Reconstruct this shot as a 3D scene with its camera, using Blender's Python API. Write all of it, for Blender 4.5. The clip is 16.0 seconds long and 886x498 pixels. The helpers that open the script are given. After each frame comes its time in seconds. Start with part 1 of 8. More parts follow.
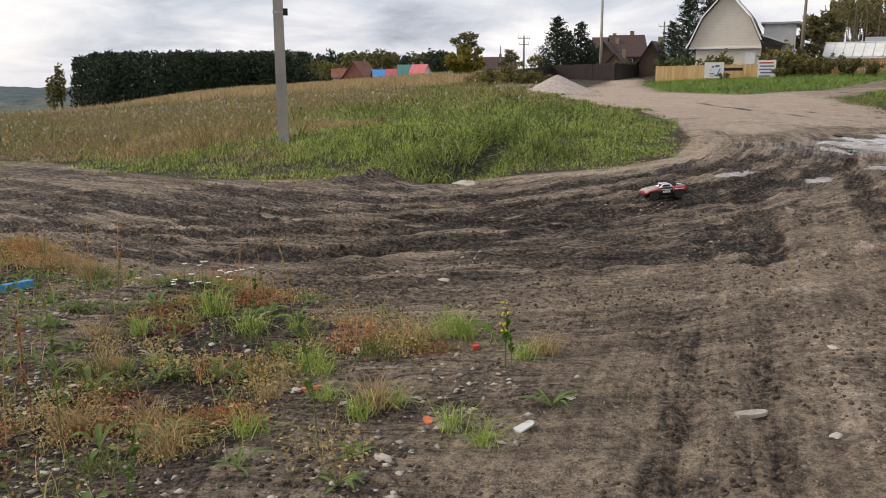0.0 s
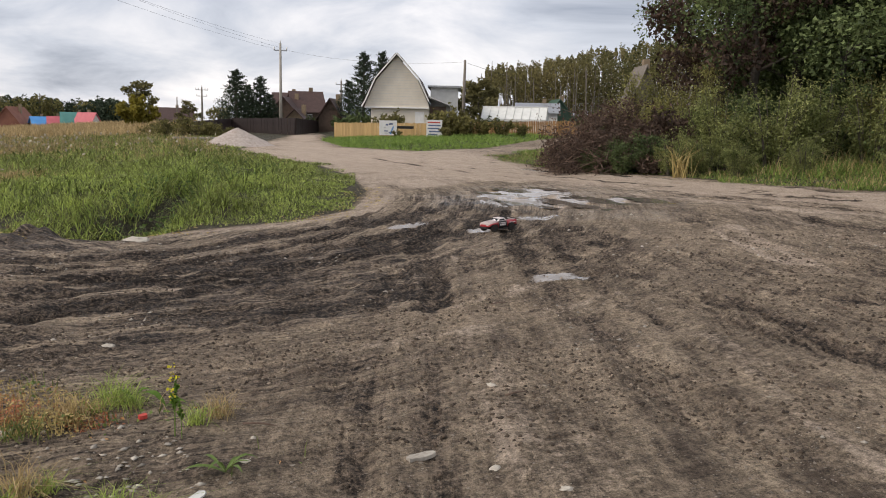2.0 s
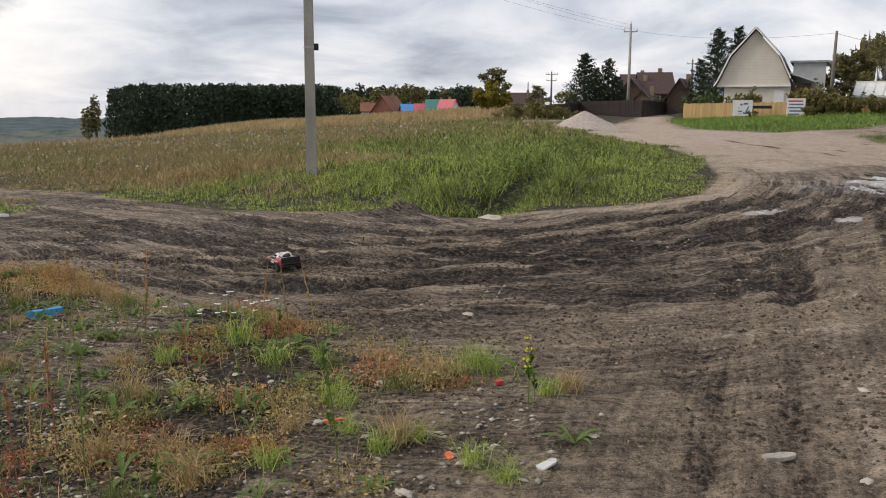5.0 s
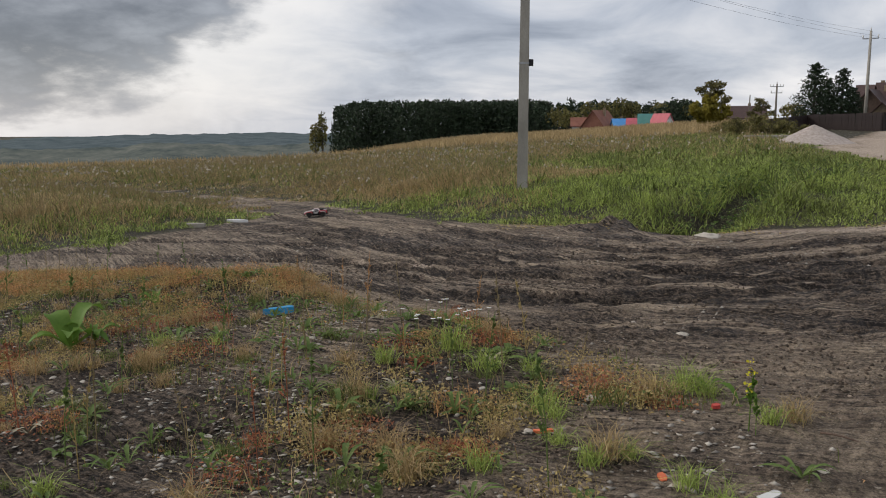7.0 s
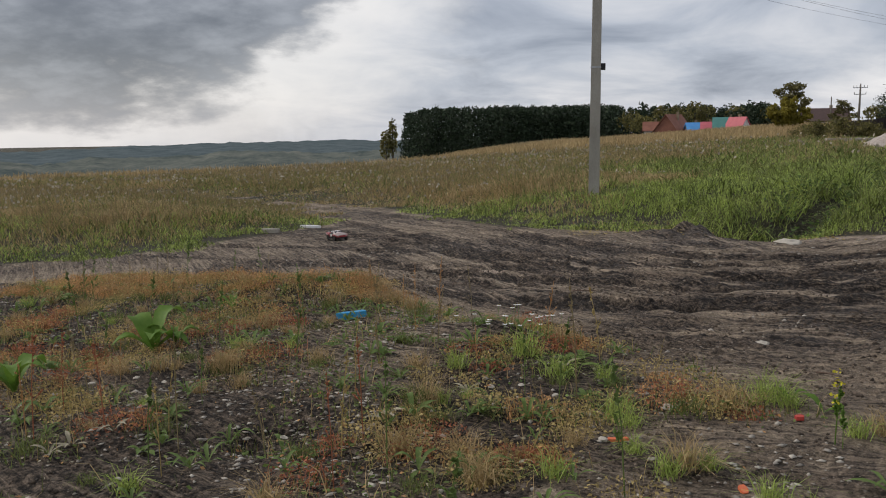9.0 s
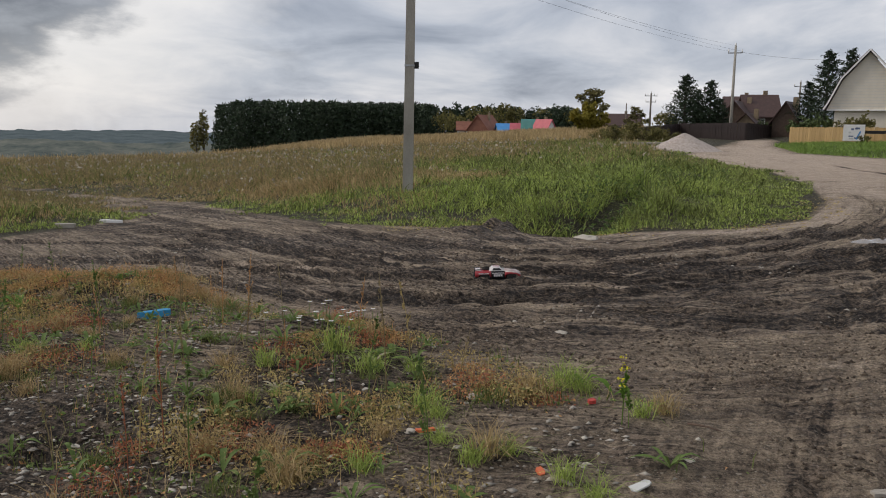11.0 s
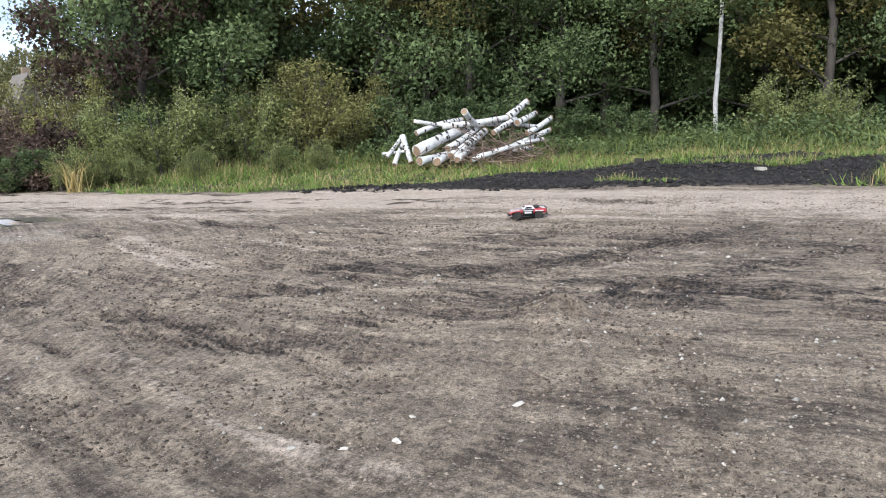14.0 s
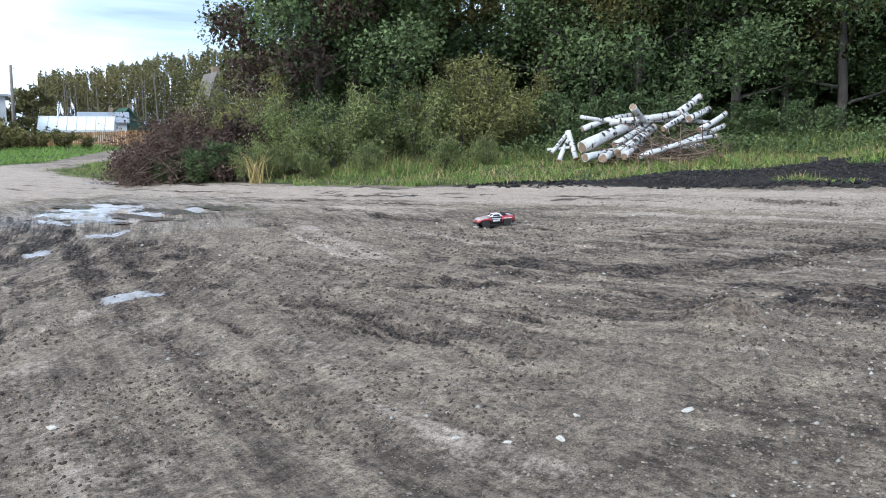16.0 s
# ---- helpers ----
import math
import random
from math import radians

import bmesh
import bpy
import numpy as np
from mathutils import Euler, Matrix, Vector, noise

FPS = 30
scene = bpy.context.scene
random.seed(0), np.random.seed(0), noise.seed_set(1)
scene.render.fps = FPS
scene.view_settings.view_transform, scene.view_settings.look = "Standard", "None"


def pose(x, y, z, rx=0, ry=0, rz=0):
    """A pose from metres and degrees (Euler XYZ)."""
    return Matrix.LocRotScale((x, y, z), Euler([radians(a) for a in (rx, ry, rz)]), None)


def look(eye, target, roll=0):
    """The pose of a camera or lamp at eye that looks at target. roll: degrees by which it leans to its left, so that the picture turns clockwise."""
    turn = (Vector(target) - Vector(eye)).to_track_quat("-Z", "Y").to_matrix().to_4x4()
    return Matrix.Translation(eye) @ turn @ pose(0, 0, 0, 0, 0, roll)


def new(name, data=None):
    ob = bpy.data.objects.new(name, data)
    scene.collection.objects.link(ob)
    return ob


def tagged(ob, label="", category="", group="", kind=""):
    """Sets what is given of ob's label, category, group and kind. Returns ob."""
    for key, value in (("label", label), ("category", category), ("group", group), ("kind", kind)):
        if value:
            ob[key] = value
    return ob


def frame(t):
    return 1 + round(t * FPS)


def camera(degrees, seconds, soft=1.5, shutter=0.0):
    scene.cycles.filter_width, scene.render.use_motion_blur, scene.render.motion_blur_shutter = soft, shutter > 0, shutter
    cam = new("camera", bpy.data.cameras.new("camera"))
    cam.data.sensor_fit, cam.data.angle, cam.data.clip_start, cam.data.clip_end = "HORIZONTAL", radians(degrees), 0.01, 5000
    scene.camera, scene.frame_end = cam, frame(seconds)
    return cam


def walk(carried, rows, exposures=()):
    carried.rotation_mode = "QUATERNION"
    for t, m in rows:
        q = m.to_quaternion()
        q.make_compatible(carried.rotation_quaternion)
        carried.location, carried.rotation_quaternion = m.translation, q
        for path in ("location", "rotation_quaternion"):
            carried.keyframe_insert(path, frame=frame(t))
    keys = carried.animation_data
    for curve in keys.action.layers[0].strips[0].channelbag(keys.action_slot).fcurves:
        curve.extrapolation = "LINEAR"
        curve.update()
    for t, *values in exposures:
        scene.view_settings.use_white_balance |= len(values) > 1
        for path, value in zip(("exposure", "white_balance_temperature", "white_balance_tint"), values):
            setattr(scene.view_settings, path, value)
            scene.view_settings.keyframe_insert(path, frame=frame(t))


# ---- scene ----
cam = camera(56.38, 16.0, soft=1.0)
ROWS = [
    (0.0, 0.006, 0.005, 1.501, -0.30, -12.25, 0.58),
    (0.5, 0.045, 0.019, 1.506, -8.57, -11.27, -0.25),
    (1.0, 0.097, 0.033, 1.514, -18.78, -9.78, -1.09),
    (1.5, 0.100, 0.016, 1.515, -22.38, -8.77, -1.28),
    (2.0, 0.090, 0.019, 1.510, -21.76, -8.49, -1.20),
    (2.5, 0.077, 0.032, 1.510, -20.59, -8.70, -1.46),
    (3.0, 0.075, 0.034, 1.508, -19.59, -8.98, -1.64),
    (3.5, 0.074, 0.030, 1.509, -18.51, -9.07, -1.51),
    (4.0, 0.052, 0.021, 1.506, -14.46, -9.27, -1.35),
    (4.5, 0.034, 0.024, 1.506, -7.17, -9.66, -0.83),
    (5.0, 0.009, -0.000, 1.504, 1.59, -9.91, 0.03),
    (5.2, 0.000, 0.000, 1.498, 4.99, -9.97, 0.41),
    (7.5, -0.049, -0.056, 1.497, 17.59, -8.51, 0.47),
    (8.0, -0.060, -0.052, 1.498, 20.35, -8.43, 0.91),
    (8.2, -0.060, -0.051, 1.497, 20.97, -8.42, 0.97),
    (10.3, -0.040, -0.051, 1.486, 15.33, -8.56, -0.09),
    (10.5, -0.031, -0.045, 1.487, 12.81, -8.70, -0.33),
    (11.0, -0.019, -0.041, 1.485, 8.13, -8.66, -0.87),
    (11.5, -0.003, -0.013, 1.484, 3.31, -8.56, -1.19),
    (12.0, 0.050, 0.002, 1.485, -6.76, -8.47, -0.76),
    (12.2, 0.079, 0.001, 1.481, -13.95, -7.96, -1.17),
    (12.4, 0.114, 0.010, 1.488, -23.21, -6.74, -1.89),
    (12.5, 0.133, 0.018, 1.493, -27.91, -6.25, -2.17),
    (12.8, 0.185, 0.035, 1.504, -40.74, -4.89, -2.43),
    (13.0, 0.212, 0.023, 1.505, -47.03, -4.73, -1.91),
    (13.5, 0.273, -0.006, 1.502, -57.77, -6.02, 0.16),
    (14.0, 0.273, -0.009, 1.504, -61.34, -7.60, 0.68),
    (14.5, 0.245, 0.000, 1.502, -58.08, -8.42, 0.23),
    (15.0, 0.217, 0.028, 1.508, -51.30, -8.69, 0.40),
    (15.5, 0.232, 0.027, 1.508, -49.58, -8.05, 0.46),
    (16.0, 0.245, 0.025, 1.502, -50.16, -7.78, 0.38),
]
walk(cam, [(t, pose(x, y, z, 90 + pitch, roll, yaw)) for t, x, y, z, yaw, pitch, roll in ROWS],
     exposures=[(0, 0.35, 7150, 14), (5.2, 0.25, 7050, 13), (7.4, -0.05, 6850, 12), (10.4, -0.09, 6850, 12), (11.6, -0.04, 6950, 13),
                (12.6, 0.25, 7150, 14), (13.0, 0.5, 7500, 14), (13.5, 1.0, 8000, 14), (13.75, 1.12, 6850, 12), (14.1, 1.29, 5880, 9), (14.7, 1.2, 5750, 8), (15.3, 1.07, 5550, 6), (16.0, 1.07, 5520, 6)])


# ---- sky and sun ----
world = bpy.data.worlds.new("world")
scene.world = world
world.use_nodes = True
wt = world.node_tree
wt.nodes.clear()


def wnode(kind, operation=""):
    n = wt.nodes.new(kind)
    if operation:
        n.operation = operation
    return n


SUN_AZ, SUN_EL = -88.0, 36.0
sky = wnode("ShaderNodeTexSky")
sky.sky_type, sky.sun_disc, sky.sun_elevation, sky.sun_rotation = "NISHITA", False, radians(SUN_EL), radians(SUN_AZ)
coord = wnode("ShaderNodeTexCoord")
sep = wnode("ShaderNodeSeparateXYZ")
lift = wnode("ShaderNodeMath", operation="MAXIMUM")
lift.inputs[1].default_value = 0.0
plus = wnode("ShaderNodeMath", operation="ADD")
plus.inputs[1].default_value = 0.22
dx = wnode("ShaderNodeMath", operation="DIVIDE")
dy = wnode("ShaderNodeMath", operation="DIVIDE")
comb = wnode("ShaderNodeCombineXYZ")
link = wt.links.new
link(coord.outputs["Generated"], sep.inputs[0])
link(sep.outputs[2], lift.inputs[0])
link(lift.outputs[0], plus.inputs[0])
link(sep.outputs[0], dx.inputs[0])
link(plus.outputs[0], dx.inputs[1])
link(sep.outputs[1], dy.inputs[0])
link(plus.outputs[0], dy.inputs[1])
link(dx.outputs[0], comb.inputs[0])
link(dy.outputs[0], comb.inputs[1])
cl = wnode("ShaderNodeTexNoise")
cl.inputs["Scale"].default_value = 1.5
cl.inputs["Detail"].default_value = 9
cl.inputs["Roughness"].default_value = 0.56
cl.inputs["Distortion"].default_value = 0.5
link(comb.outputs[0], cl.inputs["Vector"])
ramp = wnode("ShaderNodeValToRGB")
e = ramp.color_ramp.elements
e[0].position, e[0].color = 0.42, (0.25, 0.30, 0.40, 1)
e[1].position, e[1].color = 0.74, (0.90, 0.93, 0.99, 1)
m = ramp.color_ramp.elements.new(0.55)
m.color = (0.50, 0.565, 0.68, 1)
cl2 = wnode("ShaderNodeTexNoise")
cl2.inputs["Scale"].default_value = 0.36
cl2.inputs["Detail"].default_value = 3
link(comb.outputs[0], cl2.inputs["Vector"])
both = wnode("ShaderNodeMath", "MULTIPLY_ADD")
both.inputs[1].default_value = 0.55
link(cl2.outputs["Fac"], both.inputs[0])
less = wnode("ShaderNodeMath", "MULTIPLY")
less.inputs[1].default_value = 0.62
link(cl.outputs["Fac"], less.inputs[0])
link(less.outputs[0], both.inputs[2])
link(both.outputs[0], ramp.inputs[0])
# a heavy cloud bank over the valley, with a bright ragged rim


def bank(az, el):
    n = wnode("ShaderNodeVectorMath", "DOT_PRODUCT")
    a, b = radians(az), radians(el)
    n.inputs[1].default_value = (math.sin(a) * math.cos(b), math.cos(a) * math.cos(b), math.sin(b))
    link(coord.outputs["Generated"], n.inputs[0])
    return n.outputs["Value"]


def wrange(value, a, b, lo=0.0, hi=1.0):
    n = wnode("ShaderNodeMapRange")
    n.interpolation_type = "SMOOTHSTEP"
    for i, q in enumerate((a, b, lo, hi)):
        n.inputs[i + 1].default_value = q
    link(value, n.inputs[0])
    return n.outputs[0]


ragged = wnode("ShaderNodeTexNoise")
ragged.inputs["Scale"].default_value, ragged.inputs["Detail"].default_value, ragged.inputs["Roughness"].default_value = 6.0, 8, 0.58
squash = wnode("ShaderNodeMapping")
squash.inputs["Scale"].default_value = (1, 1, 2.6)
link(coord.outputs["Generated"], squash.inputs[0])
link(squash.outputs[0], ragged.inputs["Vector"])
edge = wnode("ShaderNodeMath", "MULTIPLY_ADD")
edge.inputs[1].default_value = 0.09
link(ragged.outputs["Fac"], edge.inputs[0])
link(bank(-43, 19), edge.inputs[2])
rim = wnode("ShaderNodeMix")
rim.data_type = "RGBA"
link(wrange(edge.outputs[0], 0.93, 0.99, 0.0, 0.75), rim.inputs["Factor"])
link(ramp.outputs[0], rim.inputs["A"])
rim.inputs["B"].default_value = (0.98, 0.99, 1.0, 1)
heavy = wnode("ShaderNodeMix")
heavy.data_type = "RGBA"
link(wrange(edge.outputs[0], 0.985, 1.006, 0.0, 0.95), heavy.inputs["Factor"])
link(rim.outputs["Result"], heavy.inputs["A"])
shade_of_bank = wnode("ShaderNodeMix")
shade_of_bank.data_type = "RGBA"
shade_of_bank.inputs["A"].default_value, shade_of_bank.inputs["B"].default_value = (0.11, 0.13, 0.175, 1), (0.36, 0.40, 0.47, 1)
link(wrange(ragged.outputs["Fac"], 0.35, 0.68), shade_of_bank.inputs["Factor"])
link(shade_of_bank.outputs["Result"], heavy.inputs["B"])
skymix = wnode("ShaderNodeMix")
skymix.data_type = "RGBA"
skys = wnode("ShaderNodeMix")
skys.data_type, skys.blend_type = "RGBA", "MULTIPLY"
skys.inputs["Factor"].default_value = 1
skys.inputs["B"].default_value = (0.10, 0.10, 0.10, 1)
link(sky.outputs[0], skys.inputs["A"])
skymix.inputs["Factor"].default_value = 0.88
link(skys.outputs["Result"], skymix.inputs["A"])
link(heavy.outputs["Result"], skymix.inputs["B"])
bg = wnode("ShaderNodeBackground")
bg.inputs["Strength"].default_value = 1.0
link(skymix.outputs["Result"], bg.inputs["Color"])
wout = wnode("ShaderNodeOutputWorld")
link(bg.outputs[0], wout.inputs[0])

sun = new("sun", bpy.data.lights.new("sun", "SUN"))
sun.data.energy, sun.data.angle, sun.data.color = 1.7, radians(20), (1.0, 0.96, 0.9)
sun.matrix_world = look((40 * math.sin(radians(SUN_AZ)), 40 * math.cos(radians(SUN_AZ)), 40 * math.tan(radians(SUN_EL))), (0, 0, 0))


# ---- materials ----
def mat(name, c1, c2, scale=6.0, rough=0.8, bump=0.3, fine=60.0, metal=0.0, spec=0.3, stretch=(1, 1, 1), island=0.0, obrand=0.0, through_light=0.0, dist=0.02):
    """Two-scale noise between two colours, with bump, and a shift of value by piece."""
    ma = bpy.data.materials.new(name)
    ma.use_nodes = True
    nt = ma.node_tree
    b = nt.nodes["Principled BSDF"]
    tc = nt.nodes.new("ShaderNodeTexCoord")
    mp = nt.nodes.new("ShaderNodeMapping")
    mp.inputs["Scale"].default_value = stretch
    nt.links.new(tc.outputs["Object"], mp.inputs[0])
    n1 = nt.nodes.new("ShaderNodeTexNoise")
    n1.inputs["Scale"].default_value, n1.inputs["Detail"].default_value = scale, 6
    n2 = nt.nodes.new("ShaderNodeTexNoise")
    n2.inputs["Scale"].default_value, n2.inputs["Detail"].default_value = fine, 3
    for n in (n1, n2):
        nt.links.new(mp.outputs[0], n.inputs["Vector"])
    add = nt.nodes.new("ShaderNodeMath")
    add.operation = "MULTIPLY_ADD"
    add.inputs[1].default_value, add.inputs[2].default_value = 0.5, 0.0
    nt.links.new(n2.outputs["Fac"], add.inputs[0])
    s = nt.nodes.new("ShaderNodeMath")
    s.operation = "MULTIPLY_ADD"
    s.inputs[1].default_value = 1.0
    nt.links.new(n1.outputs["Fac"], s.inputs[0])
    nt.links.new(add.outputs[0], s.inputs[2])
    rp = nt.nodes.new("ShaderNodeMapRange")
    rp.inputs[1].default_value, rp.inputs[2].default_value = 0.5, 1.0
    nt.links.new(s.outputs[0], rp.inputs[0])
    mx = nt.nodes.new("ShaderNodeMix")
    mx.data_type = "RGBA"
    mx.inputs["A"].default_value, mx.inputs["B"].default_value = (*c1, 1), (*c2, 1)
    nt.links.new(rp.outputs[0], mx.inputs["Factor"])
    col = mx.outputs["Result"]
    if island or obrand:
        src = nt.nodes.new("ShaderNodeNewGeometry").outputs["Random Per Island"] if island else nt.nodes.new("ShaderNodeObjectInfo").outputs["Random"]
        k = island or obrand
        mr = nt.nodes.new("ShaderNodeMapRange")
        mr.inputs[3].default_value, mr.inputs[4].default_value = 1 - k, 1 + k
        nt.links.new(src, mr.inputs[0])
        hs = nt.nodes.new("ShaderNodeHueSaturation")
        nt.links.new(mr.outputs[0], hs.inputs["Value"])
        nt.links.new(col, hs.inputs["Color"])
        col = hs.outputs[0]
    nt.links.new(col, b.inputs["Base Color"])
    b.inputs["Roughness"].default_value, b.inputs["Metallic"].default_value = rough, metal
    b.inputs["Specular IOR Level"].default_value = spec
    if bump:
        bp = nt.nodes.new("ShaderNodeBump")
        bp.inputs["Strength"].default_value, bp.inputs["Distance"].default_value = bump, dist
        nt.links.new(s.outputs[0], bp.inputs["Height"])
        nt.links.new(bp.outputs[0], b.inputs["Normal"])
    if through_light:
        tr = nt.nodes.new("ShaderNodeBsdfTranslucent")
        nt.links.new(col, tr.inputs[0])
        ms = nt.nodes.new("ShaderNodeMixShader")
        ms.inputs[0].default_value = through_light
        nt.links.new(b.outputs[0], ms.inputs[1])
        nt.links.new(tr.outputs[0], ms.inputs[2])
        nt.links.new(ms.outputs[0], nt.nodes["Material Output"].inputs[0])
    return ma


def ground_material():
    """Packed earth, sandy road, dark wet mud and turf soil, mixed by the plan's masks."""
    ma = bpy.data.materials.new("earth")
    ma.use_nodes = True
    nt = ma.node_tree
    b = nt.nodes["Principled BSDF"]
    L = nt.links.new
    tc = nt.nodes.new("ShaderNodeTexCoord")

    def noi(scale, detail=6, rough=0.6, stretch=None):
        n = nt.nodes.new("ShaderNodeTexNoise")
        n.inputs["Scale"].default_value, n.inputs["Detail"].default_value, n.inputs["Roughness"].default_value = scale, detail, rough
        if stretch:
            mp = nt.nodes.new("ShaderNodeMapping")
            mp.inputs["Scale"].default_value = stretch
            mp.inputs["Rotation"].default_value = (0, 0, radians(35))
            L(tc.outputs["Object"], mp.inputs[0])
            L(mp.outputs[0], n.inputs["Vector"])
        else:
            L(tc.outputs["Object"], n.inputs["Vector"])
        return n.outputs["Fac"]

    def mixc(fac, a, c):
        n = nt.nodes.new("ShaderNodeMix")
        n.data_type = "RGBA"
        L(fac, n.inputs["Factor"])
        for s, v in (("A", a), ("B", c)):
            if isinstance(v, tuple):
                n.inputs[s].default_value = (*v, 1)
            else:
                L(v, n.inputs[s])
        return n.outputs["Result"]

    def rng(x, a, c, lo=0.0, hi=1.0):
        n = nt.nodes.new("ShaderNodeMapRange")
        n.inputs[1].default_value, n.inputs[2].default_value, n.inputs[3].default_value, n.inputs[4].default_value = a, c, lo, hi
        L(x, n.inputs[0])
        return n.outputs[0]

    def math2(op, x, y):
        n = nt.nodes.new("ShaderNodeMath")
        n.operation = op
        for i, v in enumerate((x, y)):
            if isinstance(v, (int, float)):
                n.inputs[i].default_value = v
            else:
                L(v, n.inputs[i])
        return n.outputs[0]

    def attr(name):
        n = nt.nodes.new("ShaderNodeAttribute")
        n.attribute_name = name
        return n.outputs["Fac"]

    def flow(k, across, along, detail=5):
        """Noise drawn out along one line of travel."""
        n = nt.nodes.new("ShaderNodeTexNoise")
        n.inputs["Scale"].default_value, n.inputs["Detail"].default_value, n.inputs["Roughness"].default_value = 1.0, detail, 0.62
        v = nt.nodes.new("ShaderNodeAttribute")
        v.attribute_name = "flow_%d" % k
        mp = nt.nodes.new("ShaderNodeMapping")
        mp.inputs["Scale"].default_value = (across, along, 0)
        L(v.outputs["Vector"], mp.inputs[0])
        L(mp.outputs[0], n.inputs["Vector"])
        w = nt.nodes.new("ShaderNodeSeparateXYZ")
        L(v.outputs["Vector"], w.inputs[0])
        return math2("MULTIPLY", math2("SUBTRACT", n.outputs["Fac"], 0.5), math2("POWER", w.outputs[2], 0.75))

    def pebble(scale, share, size):
        """Round grains set apart by their own cells."""
        v = nt.nodes.new("ShaderNodeTexVoronoi")
        v.inputs["Scale"].default_value = scale
        L(tc.outputs["Object"], v.inputs["Vector"])
        c = nt.nodes.new("ShaderNodeSeparateColor")
        L(v.outputs["Color"], c.inputs[0])
        here = rng(c.outputs[0], 1 - share, 1 - share + 0.02)
        return math2("MULTIPLY", here, rng(v.outputs["Distance"], size, size * 0.7)), c.outputs[1]

    big, mid, fine, grit = noi(0.55, 5), noi(3.0, 8, 0.72), noi(22.0, 8, 0.78), noi(120.0, 3)
    sweep = [flow(k, (7.5, 4.2, 4.2, 3.0)[k], 0.30) for k in range(4)]
    scrape = [flow(k, (30.0, 18.0, 18.0, 12.0)[k], (1.2, 2.0, 2.0, 1.0)[k], 5) for k in range(4)]
    wide = math2("ADD", math2("ADD", sweep[0], sweep[1]), math2("ADD", sweep[2], sweep[3]))
    thin = math2("ADD", math2("ADD", scrape[0], scrape[1]), math2("ADD", scrape[2], scrape[3]))
    track = math2("ADD", math2("MULTIPLY", wide, 0.62), math2("MULTIPLY", thin, 0.38))
    dirt = mixc(rng(math2("ADD", math2("MULTIPLY", mid, 0.42), math2("ADD", math2("MULTIPLY", big, 0.25), math2("MULTIPLY", track, 0.9))), 0.23, 0.44), EARTH_A, EARTH_B)
    dirt = mixc(math2("MULTIPLY", rng(big, 0.42, 0.62), 0.35), dirt, EARTH_C)
    sand = mixc(rng(math2("ADD", mid, track), 0.3, 0.7), SAND_A, SAND_B)
    mud = mixc(rng(math2("SUBTRACT", math2("ADD", fine, math2("MULTIPLY", thin, 0.8)), math2("MULTIPLY", attr("dark"), 0.26)), 0.20, 0.46), MUD_A, MUD_B)
    soil = mixc(rng(mid, 0.3, 0.7), (0.028, 0.024, 0.016), (0.07, 0.064, 0.034))
    wob = math2("MULTIPLY", math2("SUBTRACT", math2("ADD", math2("MULTIPLY", mid, 0.5), math2("MULTIPLY", fine, 0.5)), 0.5), 1.2)
    drawn = math2("ADD", wob, math2("MULTIPLY", track, -2.6))
    c = mixc(rng(math2("ADD", attr("sand"), wob), 0.25, 0.6), dirt, sand)
    c = mixc(rng(math2("ADD", attr("dark"), drawn), 0.32, 0.56), c, mud)
    c = mixc(rng(attr("grass"), 0.4, 0.7), c, soil)
    shade = rng(math2("ADD", math2("MULTIPLY", fine, 0.55), math2("MULTIPLY", noi(80.0, 5, 0.8), 0.45)), 0.42, 0.58, 0.34, 1.6)
    calm = math2("MULTIPLY", rng(attr("sand"), 0.3, 0.7), 0.5)
    shade = math2("ADD", math2("MULTIPLY", shade, math2("SUBTRACT", 1.0, calm)), calm)
    hs = nt.nodes.new("ShaderNodeHueSaturation")
    L(shade, hs.inputs["Value"])
    L(c, hs.inputs["Color"])
    c = hs.outputs[0]
    open_soil = math2("SUBTRACT", 1.0, rng(attr("dark"), 0.3, 0.9, 0.0, 0.75))
    grains = []
    for scale, share, size in ((15.0, 0.07, 0.26), (34.0, 0.15, 0.32), (80.0, 0.24, 0.36)):
        g, tint = pebble(scale, share, size)
        grains.append(g)
        c = mixc(math2("MULTIPLY", math2("MULTIPLY", g, open_soil), 0.85), c, mixc(tint, (0.04, 0.031, 0.024), (0.50, 0.43, 0.35)))
    c = mixc(math2("MULTIPLY", rng(math2("ADD", attr("black"), math2("MULTIPLY", wob, 0.5)), 0.3, 0.6), 0.92), c, (0.014, 0.012, 0.011))
    film = rng(math2("ADD", attr("pool"), math2("ADD", math2("MULTIPLY", wob, 1.1), math2("MULTIPLY", track, -0.8))), 0.52, 0.60)
    # the film's pale base colour paints in part of the bright sky's reflection
    c = mixc(math2("MULTIPLY", film, 0.85), c, (0.27, 0.24, 0.21))
    L(c, b.inputs["Base Color"])
    wet = math2("MULTIPLY", attr("wet"), rng(math2("ADD", big, track), 0.3, 0.62))
    damp = rng(wet, 0.0, 1.0, 0.9, 0.30)
    L(math2("MULTIPLY", damp, rng(film, 0.0, 1.0, 1.0, 0.07)), b.inputs["Roughness"])
    L(rng(film, 0.0, 1.0, 0.28, 0.6), b.inputs["Specular IOR Level"])
    bp = nt.nodes.new("ShaderNodeBump")
    L(rng(film, 0.0, 1.0, 1.0, 0.03), bp.inputs["Strength"])
    bp.inputs["Distance"].default_value = 0.05
    rise = math2("ADD", math2("ADD", math2("MULTIPLY", mid, 0.5), math2("MULTIPLY", fine, 0.8)), math2("MULTIPLY", grit, 0.2))
